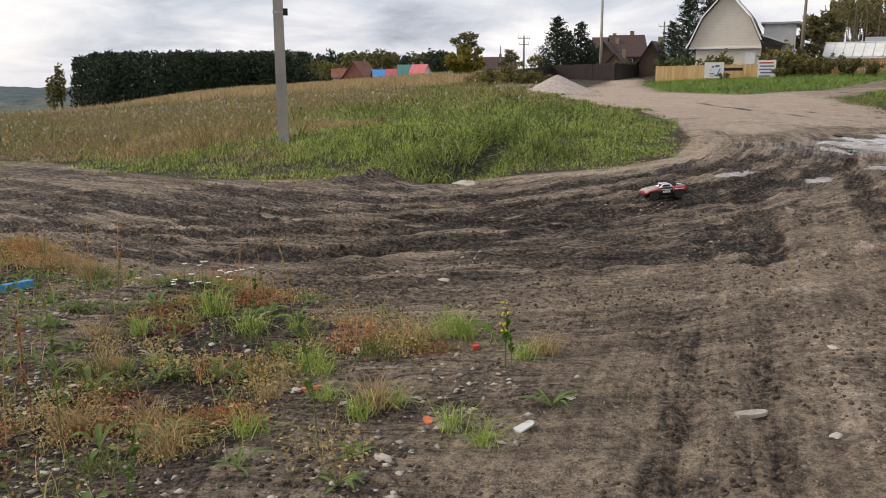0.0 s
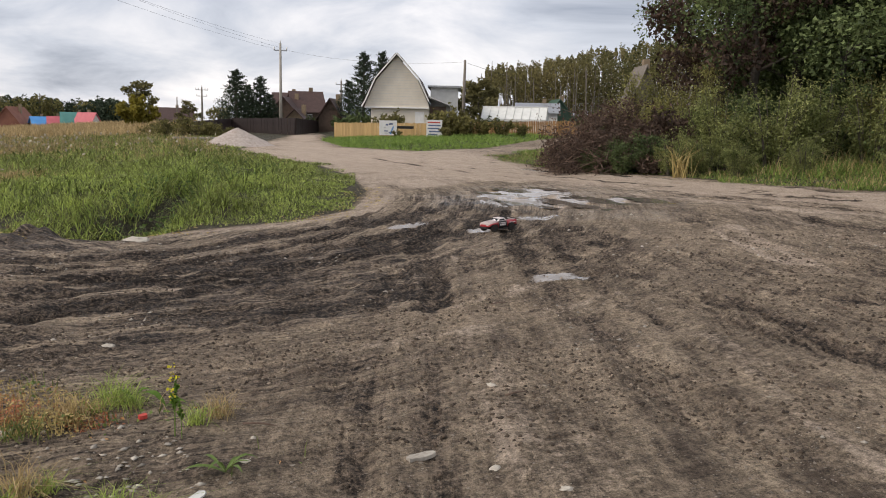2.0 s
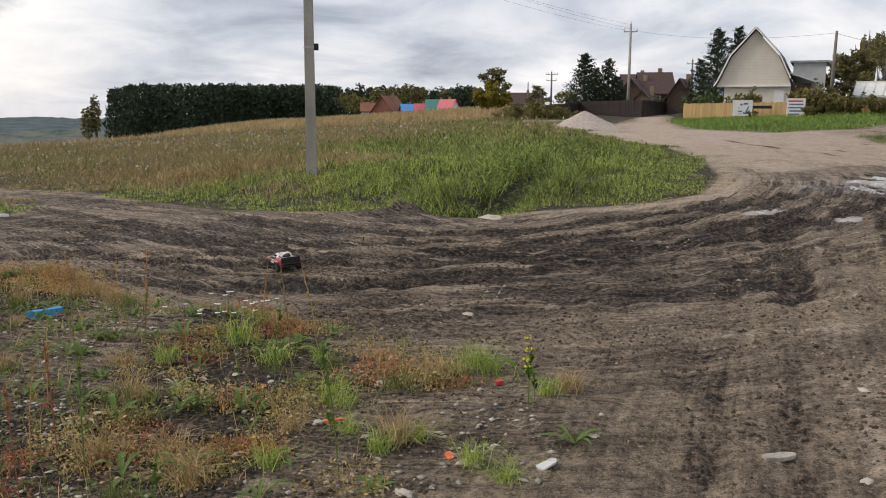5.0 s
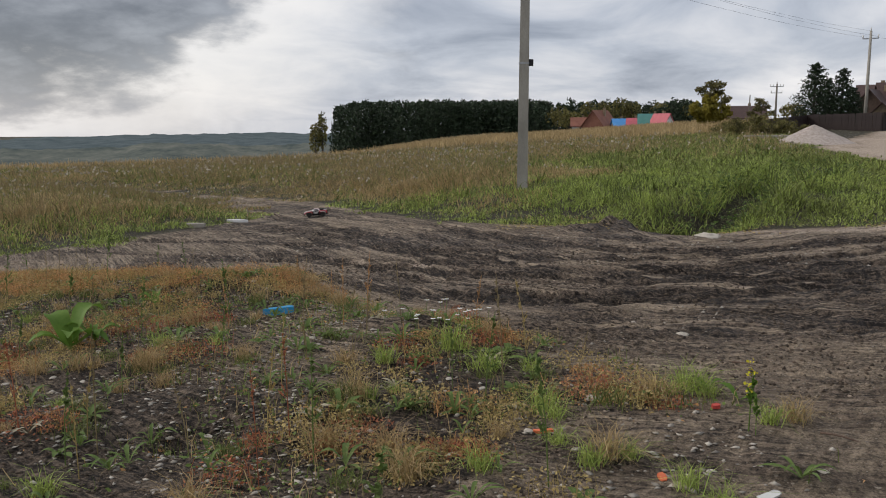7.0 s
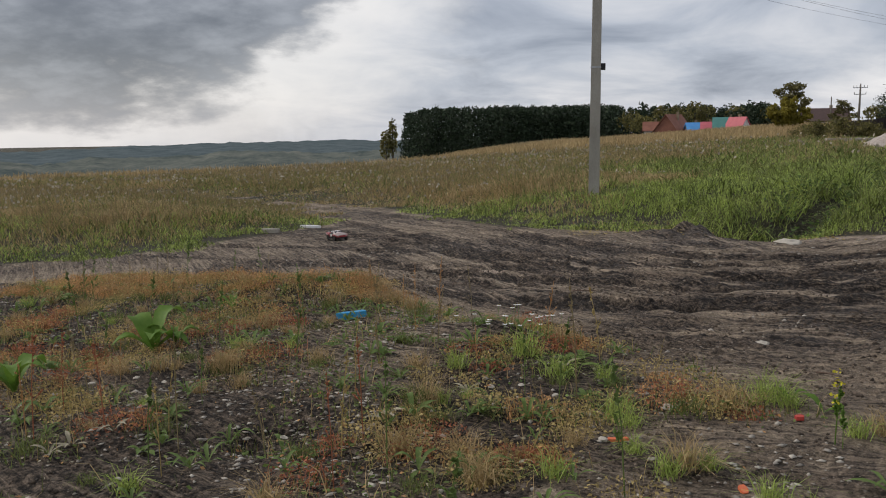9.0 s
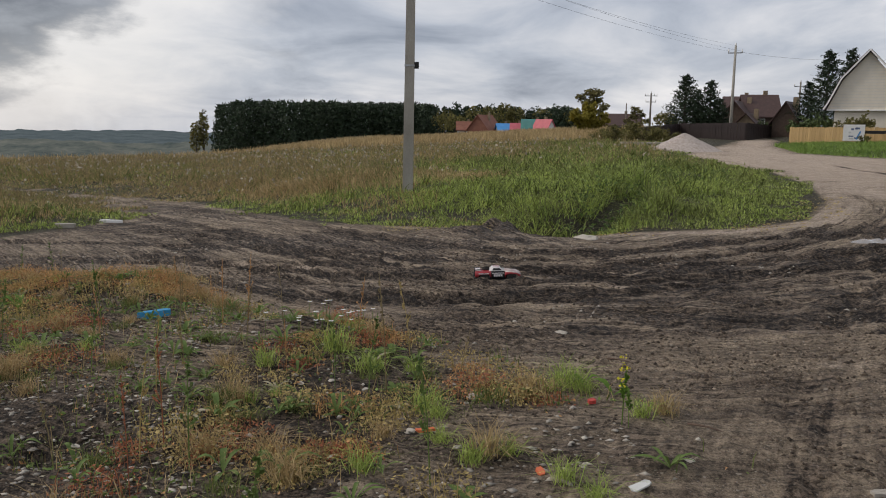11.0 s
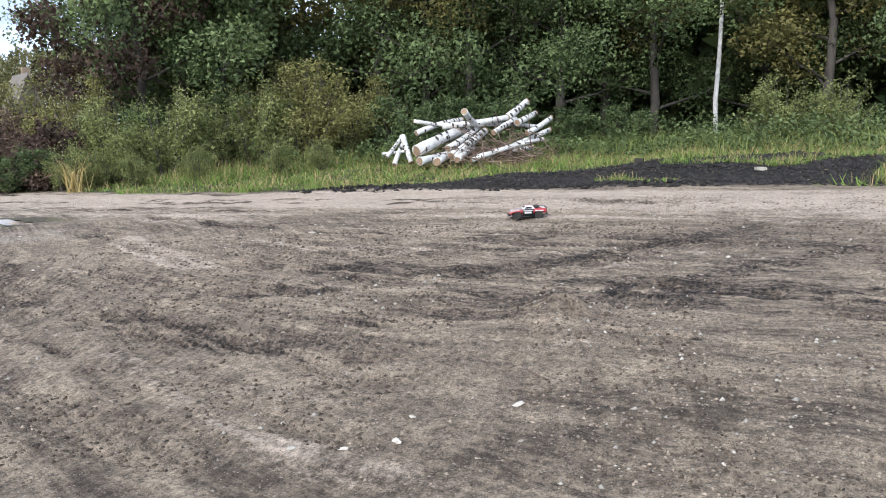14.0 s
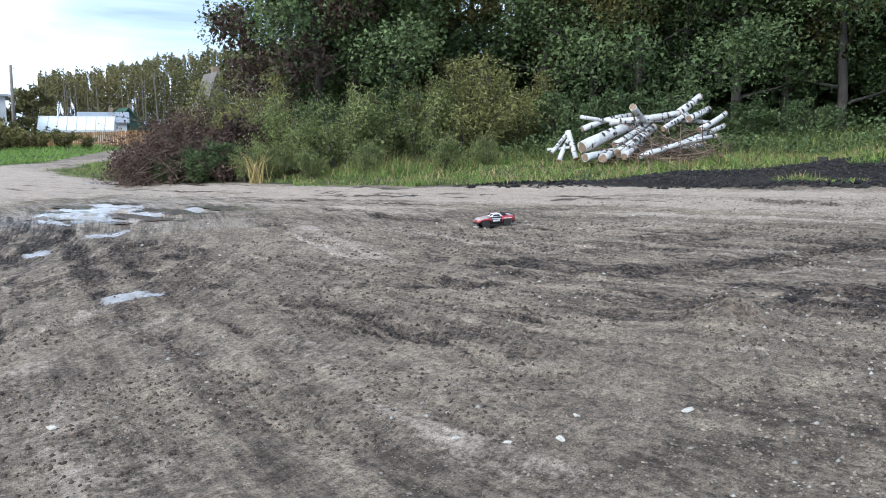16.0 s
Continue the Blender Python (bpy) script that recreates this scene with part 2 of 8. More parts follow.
    rise = math2("ADD", rise, math2("ADD", math2("MULTIPLY", thin, 1.0), math2("MULTIPLY", grains[0], 0.5)))
    L(math2("ADD", rise, math2("MULTIPLY", grains[1], 0.3)), bp.inputs["Height"])
    L(bp.outputs[0], b.inputs["Normal"])
    return ma


EARTH_A, EARTH_B, EARTH_C = (0.085, 0.063, 0.046), (0.40, 0.315, 0.225), (0.24, 0.183, 0.132)
SAND_A, SAND_B = (0.37, 0.29, 0.222), (0.54, 0.435, 0.345)
MUD_A, MUD_B = (0.017, 0.0120, 0.0088), (0.19, 0.144, 0.106)
EARTH = ground_material()
GRASS = mat("grass_blades", (0.23, 0.32, 0.065), (0.53, 0.61, 0.17), scale=1.6, rough=0.7, bump=0, island=0.35, through_light=0.3)
DRYGRASS = mat("dry_grass_blades", (0.36, 0.25, 0.115), (0.54, 0.41, 0.215), scale=0.4, rough=0.8, bump=0, island=0.35, through_light=0.25)
WEED = mat("field_weeds", (0.09, 0.125, 0.032), (0.22, 0.24, 0.07), scale=0.5, rough=0.75, bump=0, island=0.4, through_light=0.2)
CONCRETE = mat("concrete", (0.27, 0.25, 0.215), (0.42, 0.395, 0.345), scale=3, rough=0.9, stretch=(1, 1, 0.35))
WOODPOLE = mat("weathered_pole", (0.12, 0.105, 0.09), (0.24, 0.21, 0.18), scale=9, rough=0.9, stretch=(1, 1, 0.1))
CREAM = mat("cream_siding", (0.66, 0.60, 0.50), (0.74, 0.68, 0.58), scale=2.0, rough=0.7, bump=0.05)
WHITE = mat("white_paint", (0.72, 0.71, 0.68), (0.82, 0.81, 0.79), scale=5, rough=0.5, bump=0.05)
BOARD = mat("fence_board", (0.36, 0.235, 0.10), (0.50, 0.35, 0.17), scale=3, rough=0.8, stretch=(4, 4, 0.5), obrand=0.16)
OLDBOARD = mat("old_fence_board", (0.27, 0.15, 0.065), (0.38, 0.22, 0.10), scale=3, rough=0.85, stretch=(4, 4, 0.5), obrand=0.2)
DARKMETAL = mat("dark_metal_sheet", (0.026, 0.018, 0.017), (0.045, 0.032, 0.03), scale=2, rough=0.5, bump=0.05, obrand=0.12)
BROWNROOF = mat("brown_roof", (0.055, 0.032, 0.028), (0.095, 0.055, 0.045), scale=4, rough=0.6, bump=0.1)
DARKLOG = mat("dark_timber", (0.06, 0.04, 0.03), (0.11, 0.075, 0.055), scale=4, rough=0.8)
BRICK = mat("tan_gable", (0.20, 0.15, 0.10), (0.30, 0.23, 0.15), scale=5, rough=0.85)
GREYWALL = mat("grey_sheet", (0.50, 0.50, 0.48), (0.60, 0.60, 0.58), scale=3, rough=0.6, bump=0.05)
FILM = mat("polycarbonate", (0.60, 0.61, 0.57), (0.74, 0.75, 0.71), scale=3, rough=0.35, bump=0.05, spec=0.5)
GREENROOF = mat("green_roof", (0.035, 0.075, 0.05), (0.06, 0.115, 0.08), scale=3, rough=0.6, bump=0.05)
REDROOF = mat("pink_red_roof", (0.45, 0.10, 0.12), (0.55, 0.14, 0.16), scale=1, rough=0.55, bump=0.05)
TEALROOF = mat("teal_roof", (0.06, 0.19, 0.17), (0.09, 0.25, 0.22), scale=1, rough=0.55, bump=0.05)
BLUEROOF = mat("blue_roof", (0.06, 0.25, 0.55), (0.09, 0.31, 0.62), scale=1, rough=0.55, bump=0.05)
RUSTROOF = mat("rust_roof", (0.19, 0.075, 0.05), (0.27, 0.115, 0.075), scale=1, rough=0.7, bump=0.05)
GLASS = mat("dark_window", (0.02, 0.024, 0.03), (0.04, 0.045, 0.05), scale=2, rough=0.08, bump=0, spec=0.6)
STEEL = mat("galvanised_steel", (0.34, 0.35, 0.36), (0.46, 0.47, 0.48), scale=8, rough=0.45, metal=0.7, bump=0.05)
BLACK = mat("black_plastic", (0.012, 0.012, 0.013), (0.03, 0.029, 0.028), scale=30, rough=0.6, bump=0.1)
GRAVEL = mat("gravel", (0.34, 0.28, 0.24), (0.55, 0.48, 0.43), scale=7, rough=0.9, bump=0.8, fine=40, dist=0.08, island=0.3)
STONE = mat("pale_stone", (0.27, 0.24, 0.20), (0.46, 0.42, 0.36), scale=25, rough=0.85, island=0.4)
INK = mat("printed_ink", (0.10, 0.13, 0.24), (0.16, 0.19, 0.30), scale=5, rough=0.6, bump=0)
REDINK = mat("red_ink", (0.50, 0.06, 0.05), (0.58, 0.09, 0.07), scale=5, rough=0.6, bump=0)
TRUCKRED = mat("red_shell", (0.30, 0.022, 0.03), (0.40, 0.05, 0.055), scale=20, rough=0.3, bump=0.03, spec=0.5)
MOTTLEDHOOD = mat("mottled_hood", (0.20, 0.10, 0.09), (0.62, 0.56, 0.52), scale=14, rough=0.45, bump=0.05, spec=0.4)
TRUCKWHITE = mat("white_shell", (0.66, 0.60, 0.58), (0.78, 0.74, 0.72), scale=20, rough=0.3, bump=0.03, spec=0.5)
RUBBER = mat("tyre_rubber", (0.016, 0.015, 0.014), (0.05, 0.043, 0.037), scale=40, rough=0.9, bump=0.4, fine=200, dist=0.003)
CHROME = mat("silver_rim", (0.50, 0.50, 0.50), (0.66, 0.66, 0.66), scale=20, rough=0.35, metal=0.6, bump=0)
WATER = mat("muddy_water", (0.17, 0.15, 0.128), (0.24, 0.21, 0.18), scale=1.5, rough=0.06, bump=0.02, fine=12, spec=0.6)


# ---- mesh helpers ----
def part(name, bm, material, parent=None, label=""):
    me = bpy.data.meshes.new(name)
    bm.to_mesh(me)
    bm.free()
    me.materials.append(material)
    ob = new(name, me)
    if parent is not None:
        ob.parent = parent
    if label:
        ob["label"] = label
    return ob


def np_mesh(name, V, F, material, smooth=False):
    V, F = np.asarray(V, np.float32), np.asarray(F, np.int32)
    me = bpy.data.meshes.new(name)
    me.vertices.add(len(V))
    me.vertices.foreach_set("co", V.ravel())
    me.loops.add(F.size)
    me.loops.foreach_set("vertex_index", F.ravel())
    me.polygons.add(len(F))
    me.polygons.foreach_set("loop_start", np.arange(0, F.size, F.shape[1], dtype=np.int32))
    if smooth:
        me.polygons.foreach_set("use_smooth", np.ones(len(F), bool))
    me.update(calc_edges=True)
    me.materials.append(material)
    return me


def box(bm, x0, x1, y0, y1, z0, z1, m=None, bevel=0.0):
    r = bmesh.ops.create_cube(bm, size=1, matrix=Matrix.Translation(((x0 + x1) / 2, (y0 + y1) / 2, (z0 + z1) / 2)) @ Matrix.Diagonal((x1 - x0, y1 - y0, z1 - z0, 1)))
    vs = r["verts"]
    if bevel:
        es = list({ed for v in vs for ed in v.link_edges})
        nb = bmesh.ops.bevel(bm, geom=es, offset=bevel, segments=2, affect="EDGES", profile=0.6)
        vs = list({v for f in nb["faces"] for v in f.verts} | {v for v in vs if v.is_valid})
    if m is not None:
        bmesh.ops.transform(bm, matrix=m, verts=[v for v in vs if v.is_valid])
    return bm


def boxed(*a, **k):
    return box(bmesh.new(), *a, **k)


def tube(bm, pts, radii, sides=8, cap=True):
    """A tapered tube along points."""
    rings = []
    n = len(pts)
    for i, p in enumerate(pts):
        p = Vector(p)
        d = (Vector(pts[min(i + 1, n - 1)]) - Vector(pts[max(i - 1, 0)])).normalized()
        a = d.cross(Vector((0, 0, 1)) if abs(d.z) < 0.9 else Vector((1, 0, 0))).normalized()
        c = d.cross(a)
        r = radii[i] if isinstance(radii, (list, tuple)) else radii
        rings.append([bm.verts.new(p + (a * math.cos(t) + c * math.sin(t)) * r) for t in [2 * math.pi * k / sides for k in range(sides)]])
    for u, v in zip(rings, rings[1:]):
        for k in range(sides):
            f = bm.faces.new((u[k], u[(k + 1) % sides], v[(k + 1) % sides], v[k]))
            f.smooth = True
    if cap:
        bm.faces.new(rings[0][::-1])
        bm.faces.new(rings[-1])
    bmesh.ops.recalc_face_normals(bm, faces=bm.faces)
    return bm


def prism(profile, y0, y1):
    """A solid from a profile in x and z, between two depths."""
    bm = bmesh.new()
    a = [bm.verts.new((x, y0, z)) for x, z in profile]
    b = [bm.verts.new((x, y1, z)) for x, z in profile]
    n = len(profile)
    bm.faces.new(a)
    bm.faces.new(b[::-1])
    for i in range(n):
        bm.faces.new((a[i], b[i], b[(i + 1) % n], a[(i + 1) % n]))
    bmesh.ops.recalc_face_normals(bm, faces=bm.faces)
    return bm


def polar(az, r):
    return r * math.sin(radians(az)), r * math.cos(radians(az))


def empty(name, m, label, category, group="", kind=""):
    ob = new(name)
    ob.empty_display_size = 0.2
    ob.matrix_world = m
    return tagged(ob, label, category, group, kind)


# ---- the lie of the land ----
TABLE = np.random.default_rng(5).random((256, 256))


def vnoise(x, y, scale, seed=0):
    """Smooth lattice noise from -1 to 1."""
    u, v = np.asarray(x) / scale + seed * 17.3, np.asarray(y) / scale + seed * 9.7
    i, j = np.floor(u).astype(int), np.floor(v).astype(int)
    a, b = u - i, v - j
    a, b = a * a * (3 - 2 * a), b * b * (3 - 2 * b)
    T = lambda p, q: TABLE[p % 256, q % 256]
    return 2 * ((T(i, j) * (1 - a) + T(i + 1, j) * a) * (1 - b) + (T(i, j + 1) * (1 - a) + T(i + 1, j + 1) * a) * b) - 1


def sstep(a, b, x):
    t = np.clip((np.asarray(x, float) - a) / (b - a), 0, 1)
    return t * t * (3 - 2 * t)


def inside(poly, x, y):
    """Signed distance to a polygon, positive inside."""
    x, y = np.asarray(x, float), np.asarray(y, float)
    d2, odd = np.full(x.shape, 1e12), np.zeros(x.shape, bool)
    n = len(poly)
    for k in range(n):
        (ax, ay), (bx, by) = poly[k], poly[(k + 1) % n]
        ex, ey = bx - ax, by - ay
        t = np.clip(((x - ax) * ex + (y - ay) * ey) / (ex * ex + ey * ey), 0, 1)
        d2 = np.minimum(d2, (x - ax - t * ex) ** 2 + (y - ay - t * ey) ** 2)
        cross = (ay > y) != (by > y)
        if ey != 0:
            odd ^= cross & (x < ex * (y - ay) / ey + ax)
    d = np.sqrt(d2)
    return np.where(odd, d, -d)


def spline(pts, step=0.25):
    """Points along a smooth curve through a few."""
    P = [np.array(p, float) for p in pts]
    P = [2 * P[0] - P[1]] + P + [2 * P[-1] - P[-2]]
    out = []
    for a, b, c, d in zip(P, P[1:], P[2:], P[3:]):
        n = max(2, int(np.linalg.norm(c - b) / step))
        for k in range(n):
            t = k / n
            out.append(0.5 * (2 * b + (c - a) * t + (2 * a - 5 * b + 4 * c - d) * t * t + (3 * b - a - 3 * c + d) * t ** 3))
    out.append(P[-2])
    return np.array(out)


EDGE_ISLAND = [(-27, 31), (-14.5, 24.2), (-9.8, 20.6), (-6.4, 16.8), (-4.5, 14.8), (-2.8, 13.9), (-1.6, 13.5), (-0.9, 12.9), (-0.5, 13.3), (0.1, 13.3), (0.5, 12.7), (1.3, 12.5),
               (2.6, 12.7), (3.9, 13.7), (5.2, 17.0), (6.3, 22), (6.8, 28), (6.6, 36), (6.6, 46)]
DIRT = EDGE_ISLAND + [(9.5, 56), (16, 78), (18, 100), (21, 100), (19, 78), (14.5, 60), (12.2, 45), (13.7, 37), (18, 39), (27, 50), (58, 78), (62, 73), (30, 44), (18, 34),
                      (14.4, 30.5), (12.1, 22.1), (12.8, 18.5), (12.9, 14.2), (13.4, 12.2), (14.2, 9.0), (15.4, 4), (15.8, 0), (16, -12), (0, -14), (-18, -10), (-15, 6), (-12.4, 9.8),
                      (-10.4, 11), (-9.6, 12.6), (-9.2, 14.8), (-8.9, 16.2), (-10.4, 18.2), (-12.8, 20.9), (-17.4, 26.2), (-24.4, 30.2), (-27.2, 32)]
WEEDS = [(-11, 8.6), (-6.7, 8.9), (-4.1, 8.4), (-3.0, 7.3), (-2.1, 6.7), (-1.2, 6.1), (-0.5, 5.6), (-0.2, 5.1), (0.1, 4.6), (0.7, 4.4), (0.95, 3.9), (0.85, 3.4), (0.3, 3.0), (-0.1, 2.0),
         (-1, 0.5), (-6, -0.5), (-11, 3)]
ROAD = [(7.0, 28), (6.8, 46), (9.7, 56), (16.2, 78), (19, 78), (14.3, 60), (11.8, 45), (13.3, 37), (18, 38.5), (30, 46), (18, 34.5), (14.2, 30.5), (11.9, 22), (12.5, 18), (12.7, 14), (13.4, 11), (14.4, 7),
        (15.0, 0), (15.4, -12), (11.2, -12), (11.2, 0), (11.4, 5), (10.4, 10), (9.6, 15), (8.6, 18), (6.2, 17.2), (5.8, 20)]
MULCH = [(13.3, 10.5), (14.2, 9.0), (16.3, 7.2), (17.6, 5.9), (20.5, 3.4), (20.5, -6), (15.9, -6), (15.7, 1), (15.2, 4.0), (14.3, 6.8)]
POOL = [(5.9, 13.6), (6.6, 14.6), (7.16, 15.5), (8.0, 15.8), (8.9, 15.1), (8.8, 13.7), (9.0, 12.4), (8.7, 11.2), (7.7, 11.8), (6.8, 11.4), (6.3, 12.2)]
FILMS = [(6.05, 11.0, 0.5, 0.34, 15), (4.0, 11.1, 0.5, 0.16, 22), (4.7, 10.15, 0.3, 0.16, 30), (3.98, 6.72, 0.36, 0.24, -20), (11.4, 20.6, 0.3, 1.6, 8), (12.3, 16.6, 0.2, 1.3, 6)]
RUTS = []


def rut(width, depth, dark, *pts):
    RUTS.append((width, depth, dark, spline(pts)))


def rut_pair(width, depth, dark, gap, *pts):
    """The two wheel tracks of one vehicle."""
    s = spline(pts)
    d = np.gradient(s, axis=0)
    nrm = np.stack([-d[:, 1], d[:, 0]], 1) / np.linalg.norm(d, axis=1)[:, None]
    for k in (-0.5, 0.5):
        RUTS.append((width, depth, dark, s + nrm * gap * k))


rut_pair(0.32, 0.05, 0.75, 1.5, (-14, 22), (-6.4, 15.4), (-3.4, 12.0), (-1.3, 10.0), (0.7, 9.7), (2.7, 10.7), (4.5, 11.3), (7.0, 14.1))
rut_pair(0.26, 0.06, 0.8, 1.4, (-6, 9.9), (-2.3, 8.2), (-0.8, 8.0), (0.5, 8.4), (2.6, 9.7), (4.6, 11.6), (6.4, 15))
rut_pair(0.24, 0.045, 0.7, 1.5, (-12, 12.5), (-4.1, 10.4), (-1.8, 9.3), (0.0, 9.1), (2.0, 10.1), (3.8, 11.4), (5.4, 14))
rut(0.95, 0.012, 0.42, (-0.9, 6.7), (-0.1, 5.9), (0.6, 5.5), (1.1, 4.7), (1.25, 3.8), (1.2, 2.6))
rut(0.30, 0.03, 0.75, (5.25, 10.4), (4.06, 7.45), (3.5, 5.7), (3.06, 4.0), (2.7, 3.0))
rut(0.30, 0.03, 0.55, (5.9, 10.2), (4.9, 7.9), (4.4, 6.3), (3.8, 4.9), (3.3, 3.6))
rut(0.26, 0.02, 0.3, (4.4, 11.2), (3.96, 10.5), (3.08, 7.65), (2.46, 5.8), (2.1, 4.6))
rut(0.22, 0.02, 0.35, (3.3, 6.4), (3.05, 5.5), (2.6, 4.4), (2.4, 3.8))
rut(0.5, -0.012, -0.75, (3.75, 4.4), (3.6, 3.3), (3.9, 2.3), (3.95, 1.35), (3.96, -0.5))
rut(0.6, 0.02, 0.3, (4.4, 5.4), (4.5, 3.8), (4.4, 2.6), (4.5, 1.4), (4.6, -0.5))
rut(0.3, 0.03, 0.6, (4.6, 5.2), (6.1, 4.4), (7.6, 2.8), (8.9, 2.1), (10.5, 1.4))
rut(0.28, 0.025, 0.5, (4.9, 3.5), (5.8, 2.6), (6.6, 1.5), (7.6, -0.5))
rut(0.34, -0.012, -0.7, (8.1, 7.5), (7.7, 6.1), (7.6, 4.6))
rut(0.35, 0.05, 0.9, (-3.2, 8.0), (-2.3, 7.6), (-0.8, 7.5), (0.5, 8.0), (2.6, 9.0), (4.2, 10.3))
rut(0.22, -0.03, -0.5, (-0.7, 10.9), (0.4, 11.4), (2.1, 12.1), (4.0, 13.4), (5.4, 16))
rut(0.25, 0.03, 0.3, (-1.6, 6.4), (-0.5, 5.9), (0.2, 6.3), (1.1, 6.3), (2.5, 6.8), (4.4, 8.5))
rut(0.25, 0.03, 0.25, (-0.8, 6.7), (0.3, 6.9), (1.6, 7.0), (3.0, 7.9))
rut(0.30, 0.02, 0.12, (1.0, 1.5), (1.4, 2.9), (1.8, 4.0), (2.4, 5.6), (3.4, 8.5), (5.6, 14.2))
rut(0.32, 0.02, 0.16, (1.7, 1.6), (2.1, 3.3), (2.5, 4.3), (2.9, 5.4), (4.0, 7.8), (5.0, 9.8), (6.6, 13.5))
rut(0.34, 0.03, 0.42, (2.7, 1.0), (2.8, 2.5), (3.1, 4.1), (4.0, 6.2), (4.6, 8.0), (5.6, 10.1), (7.2, 13))
rut(0.40, 0.02, 0.55, (3.6, -2), (3.8, 0.3), (4.0, 1.6), (4.2, 3.3), (4.8, 6.2), (6.0, 9))
rut(0.34, 0.025, 0.5, (6.8, -2), (6.8, 0.4), (6.9, 2.1), (6.9, 4.1), (6.4, 5.8), (7.4, 8.6), (8.6, 11))
rut(0.36, 0.03, 0.22, (4.2, 4.6), (4.6, 3.6), (5.4, 2.7), (6.4, 1.7), (8.1, 0.8), (10, 0))
rut(0.36, 0.025, 0.25, (7.0, 5.6), (7.8, 4.2), (8.8, 2.4), (9.1, 0.5), (9.0, -3))
rut(0.30, 0.025, 0.3, (2.6, 6.6), (3.3, 5.4), (4.3, 3.8), (4.9, 2.4), (5.3, 0.5), (5.4, -2))
rut(0.26, 0.02, 0.4, (5.9, 7.5), (5.6, 5.6), (5.8, 3.8), (6.2, 1.6), (6.3, -1))
rut(0.5, -0.02, -0.7, (7.5, 8.6), (7.0, 7.5), (6.5, 6.3))
rut(0.55, -0.02, -0.8, (2.5, 5.2), (2.3, 4.4), (2.0, 3.2), (1.8, 1.8))
rut(0.5, -0.015, -0.6, (3.2, 3.2), (3.0, 1.6), (2.6, 0))
rut(0.5, -0.015, -0.6, (4.9, 1.6), (4.3, 0.4), (3.6, -1.5))
for off in (0.0, 1.5, 3.0):
    rut(0.4, 0.02, 0.2 if off == 1.5 else -0.3, (11.6 + off * 0.7, -8), (11.9 + off * 0.7, 1), (11.6 + off * 0.6, 8), (10.4 + off * 0.5, 15), (9.4 + off * 0.9, 24), (9.6 + off * 0.8, 36), (9.5 + off, 48), (13 + off, 66))

_r = random.Random(77)


def streaks(count, spread, *pts):
    """Faint scrapes and narrow wheel marks beside one line of travel."""
    s = spline(pts, 0.7)
    d = np.gradient(s, axis=0)
    nrm = np.stack([-d[:, 1], d[:, 0]], 1) / np.linalg.norm(d, axis=1)[:, None]
    n = len(s)
    for _ in range(count):
        a = _r.randrange(0, max(1, n // 2))
        e = min(n, a + _r.randrange(max(3, n // 4), n))
        if e - a < 3:
            continue
        off = _r.uniform(-spread, spread)
        dk = _r.choice((0.55, 0.45, 0.35, -0.45, -0.6))
        RUTS.append((_r.uniform(0.05, 0.16), _r.uniform(0.008, 0.022) * (1 if dk > 0 else -0.4), dk, s[a:e] + nrm[a:e] * (off + np.linspace(0, _r.uniform(-0.35, 0.35), e - a)[:, None])))


streaks(22, 2.0, (-14, 21), (-6.4, 14.8), (-3.0, 11.2), (-1.0, 9.4), (1.2, 9.2), (3.0, 10.2), (4.8, 11.5), (6.8, 15))
streaks(12, 1.4, (-7, 9.8), (-2.3, 7.9), (0.2, 7.3), (2.6, 8.0), (5.0, 10))
streaks(10, 1.2, (-1.2, 6.4), (0.6, 5.6), (2.2, 5.6), (4.4, 6.6))
streaks(16, 1.5, (1.6, 1.0), (2.0, 3.3), (2.9, 5.6), (4.0, 8.2), (6.0, 12.8))
streaks(16, 1.8, (4.6, -2.0), (4.6, 1.4), (4.9, 3.8), (5.6, 6.4), (7.0, 9.4))
streaks(14, 1.6, (8.0, -3.0), (7.8, 1.0), (7.6, 4.4), (7.8, 7.6), (8.6, 10.6))
streaks(10, 1.3, (3.4, 5.8), (5.0, 3.4), (7.2, 1.4), (10.4, 0.0))
streaks(26, 1.9, (12.6, -6), (12.7, 2), (12.1, 8), (11.2, 14), (10.6, 22), (10.8, 34))
PUDDLES = [(6.75, 12.7, 0.32, 0.9, 8), (7.4, 12.4, 0.36, 1.2, 5), (8.1, 12.6, 0.36, 1.3, 0), (8.8, 12.2, 0.34, 1.0, -4), (7.1, 14.9, 0.26, 0.7, 10), (7.8, 15.3, 0.30, 0.9, 8), (8.5, 15.1, 0.28, 0.9, 5),
           (11.4, 20.6, 0.22, 1.0, 12), (11.95, 17.8, 0.2, 0.8, 8)]


def plane_height(x, y):
    x, y = np.asarray(x, float), np.asarray(y, float)
    gx = np.where(x > 0, 20 * np.tanh(x / 20), 30 * np.tanh(x / 30))
    return 0.05 * gx - 0.012 * 30 * np.tanh(y / 30)


PUD = [(px, py, a, b, r, float(plane_height(px, py)) + 0.016) for px, py, a, b, r in PUDDLES]


def puddle_mask(p, x, y):
    px, py, a, b, r, _ = p
    c, s = math.cos(radians(r)), math.sin(radians(r))
    u, v = ((x - px) * c + (y - py) * s) / a, (-(x - px) * s + (y - py) * c) / b
    return np.sqrt(u * u + v * v)


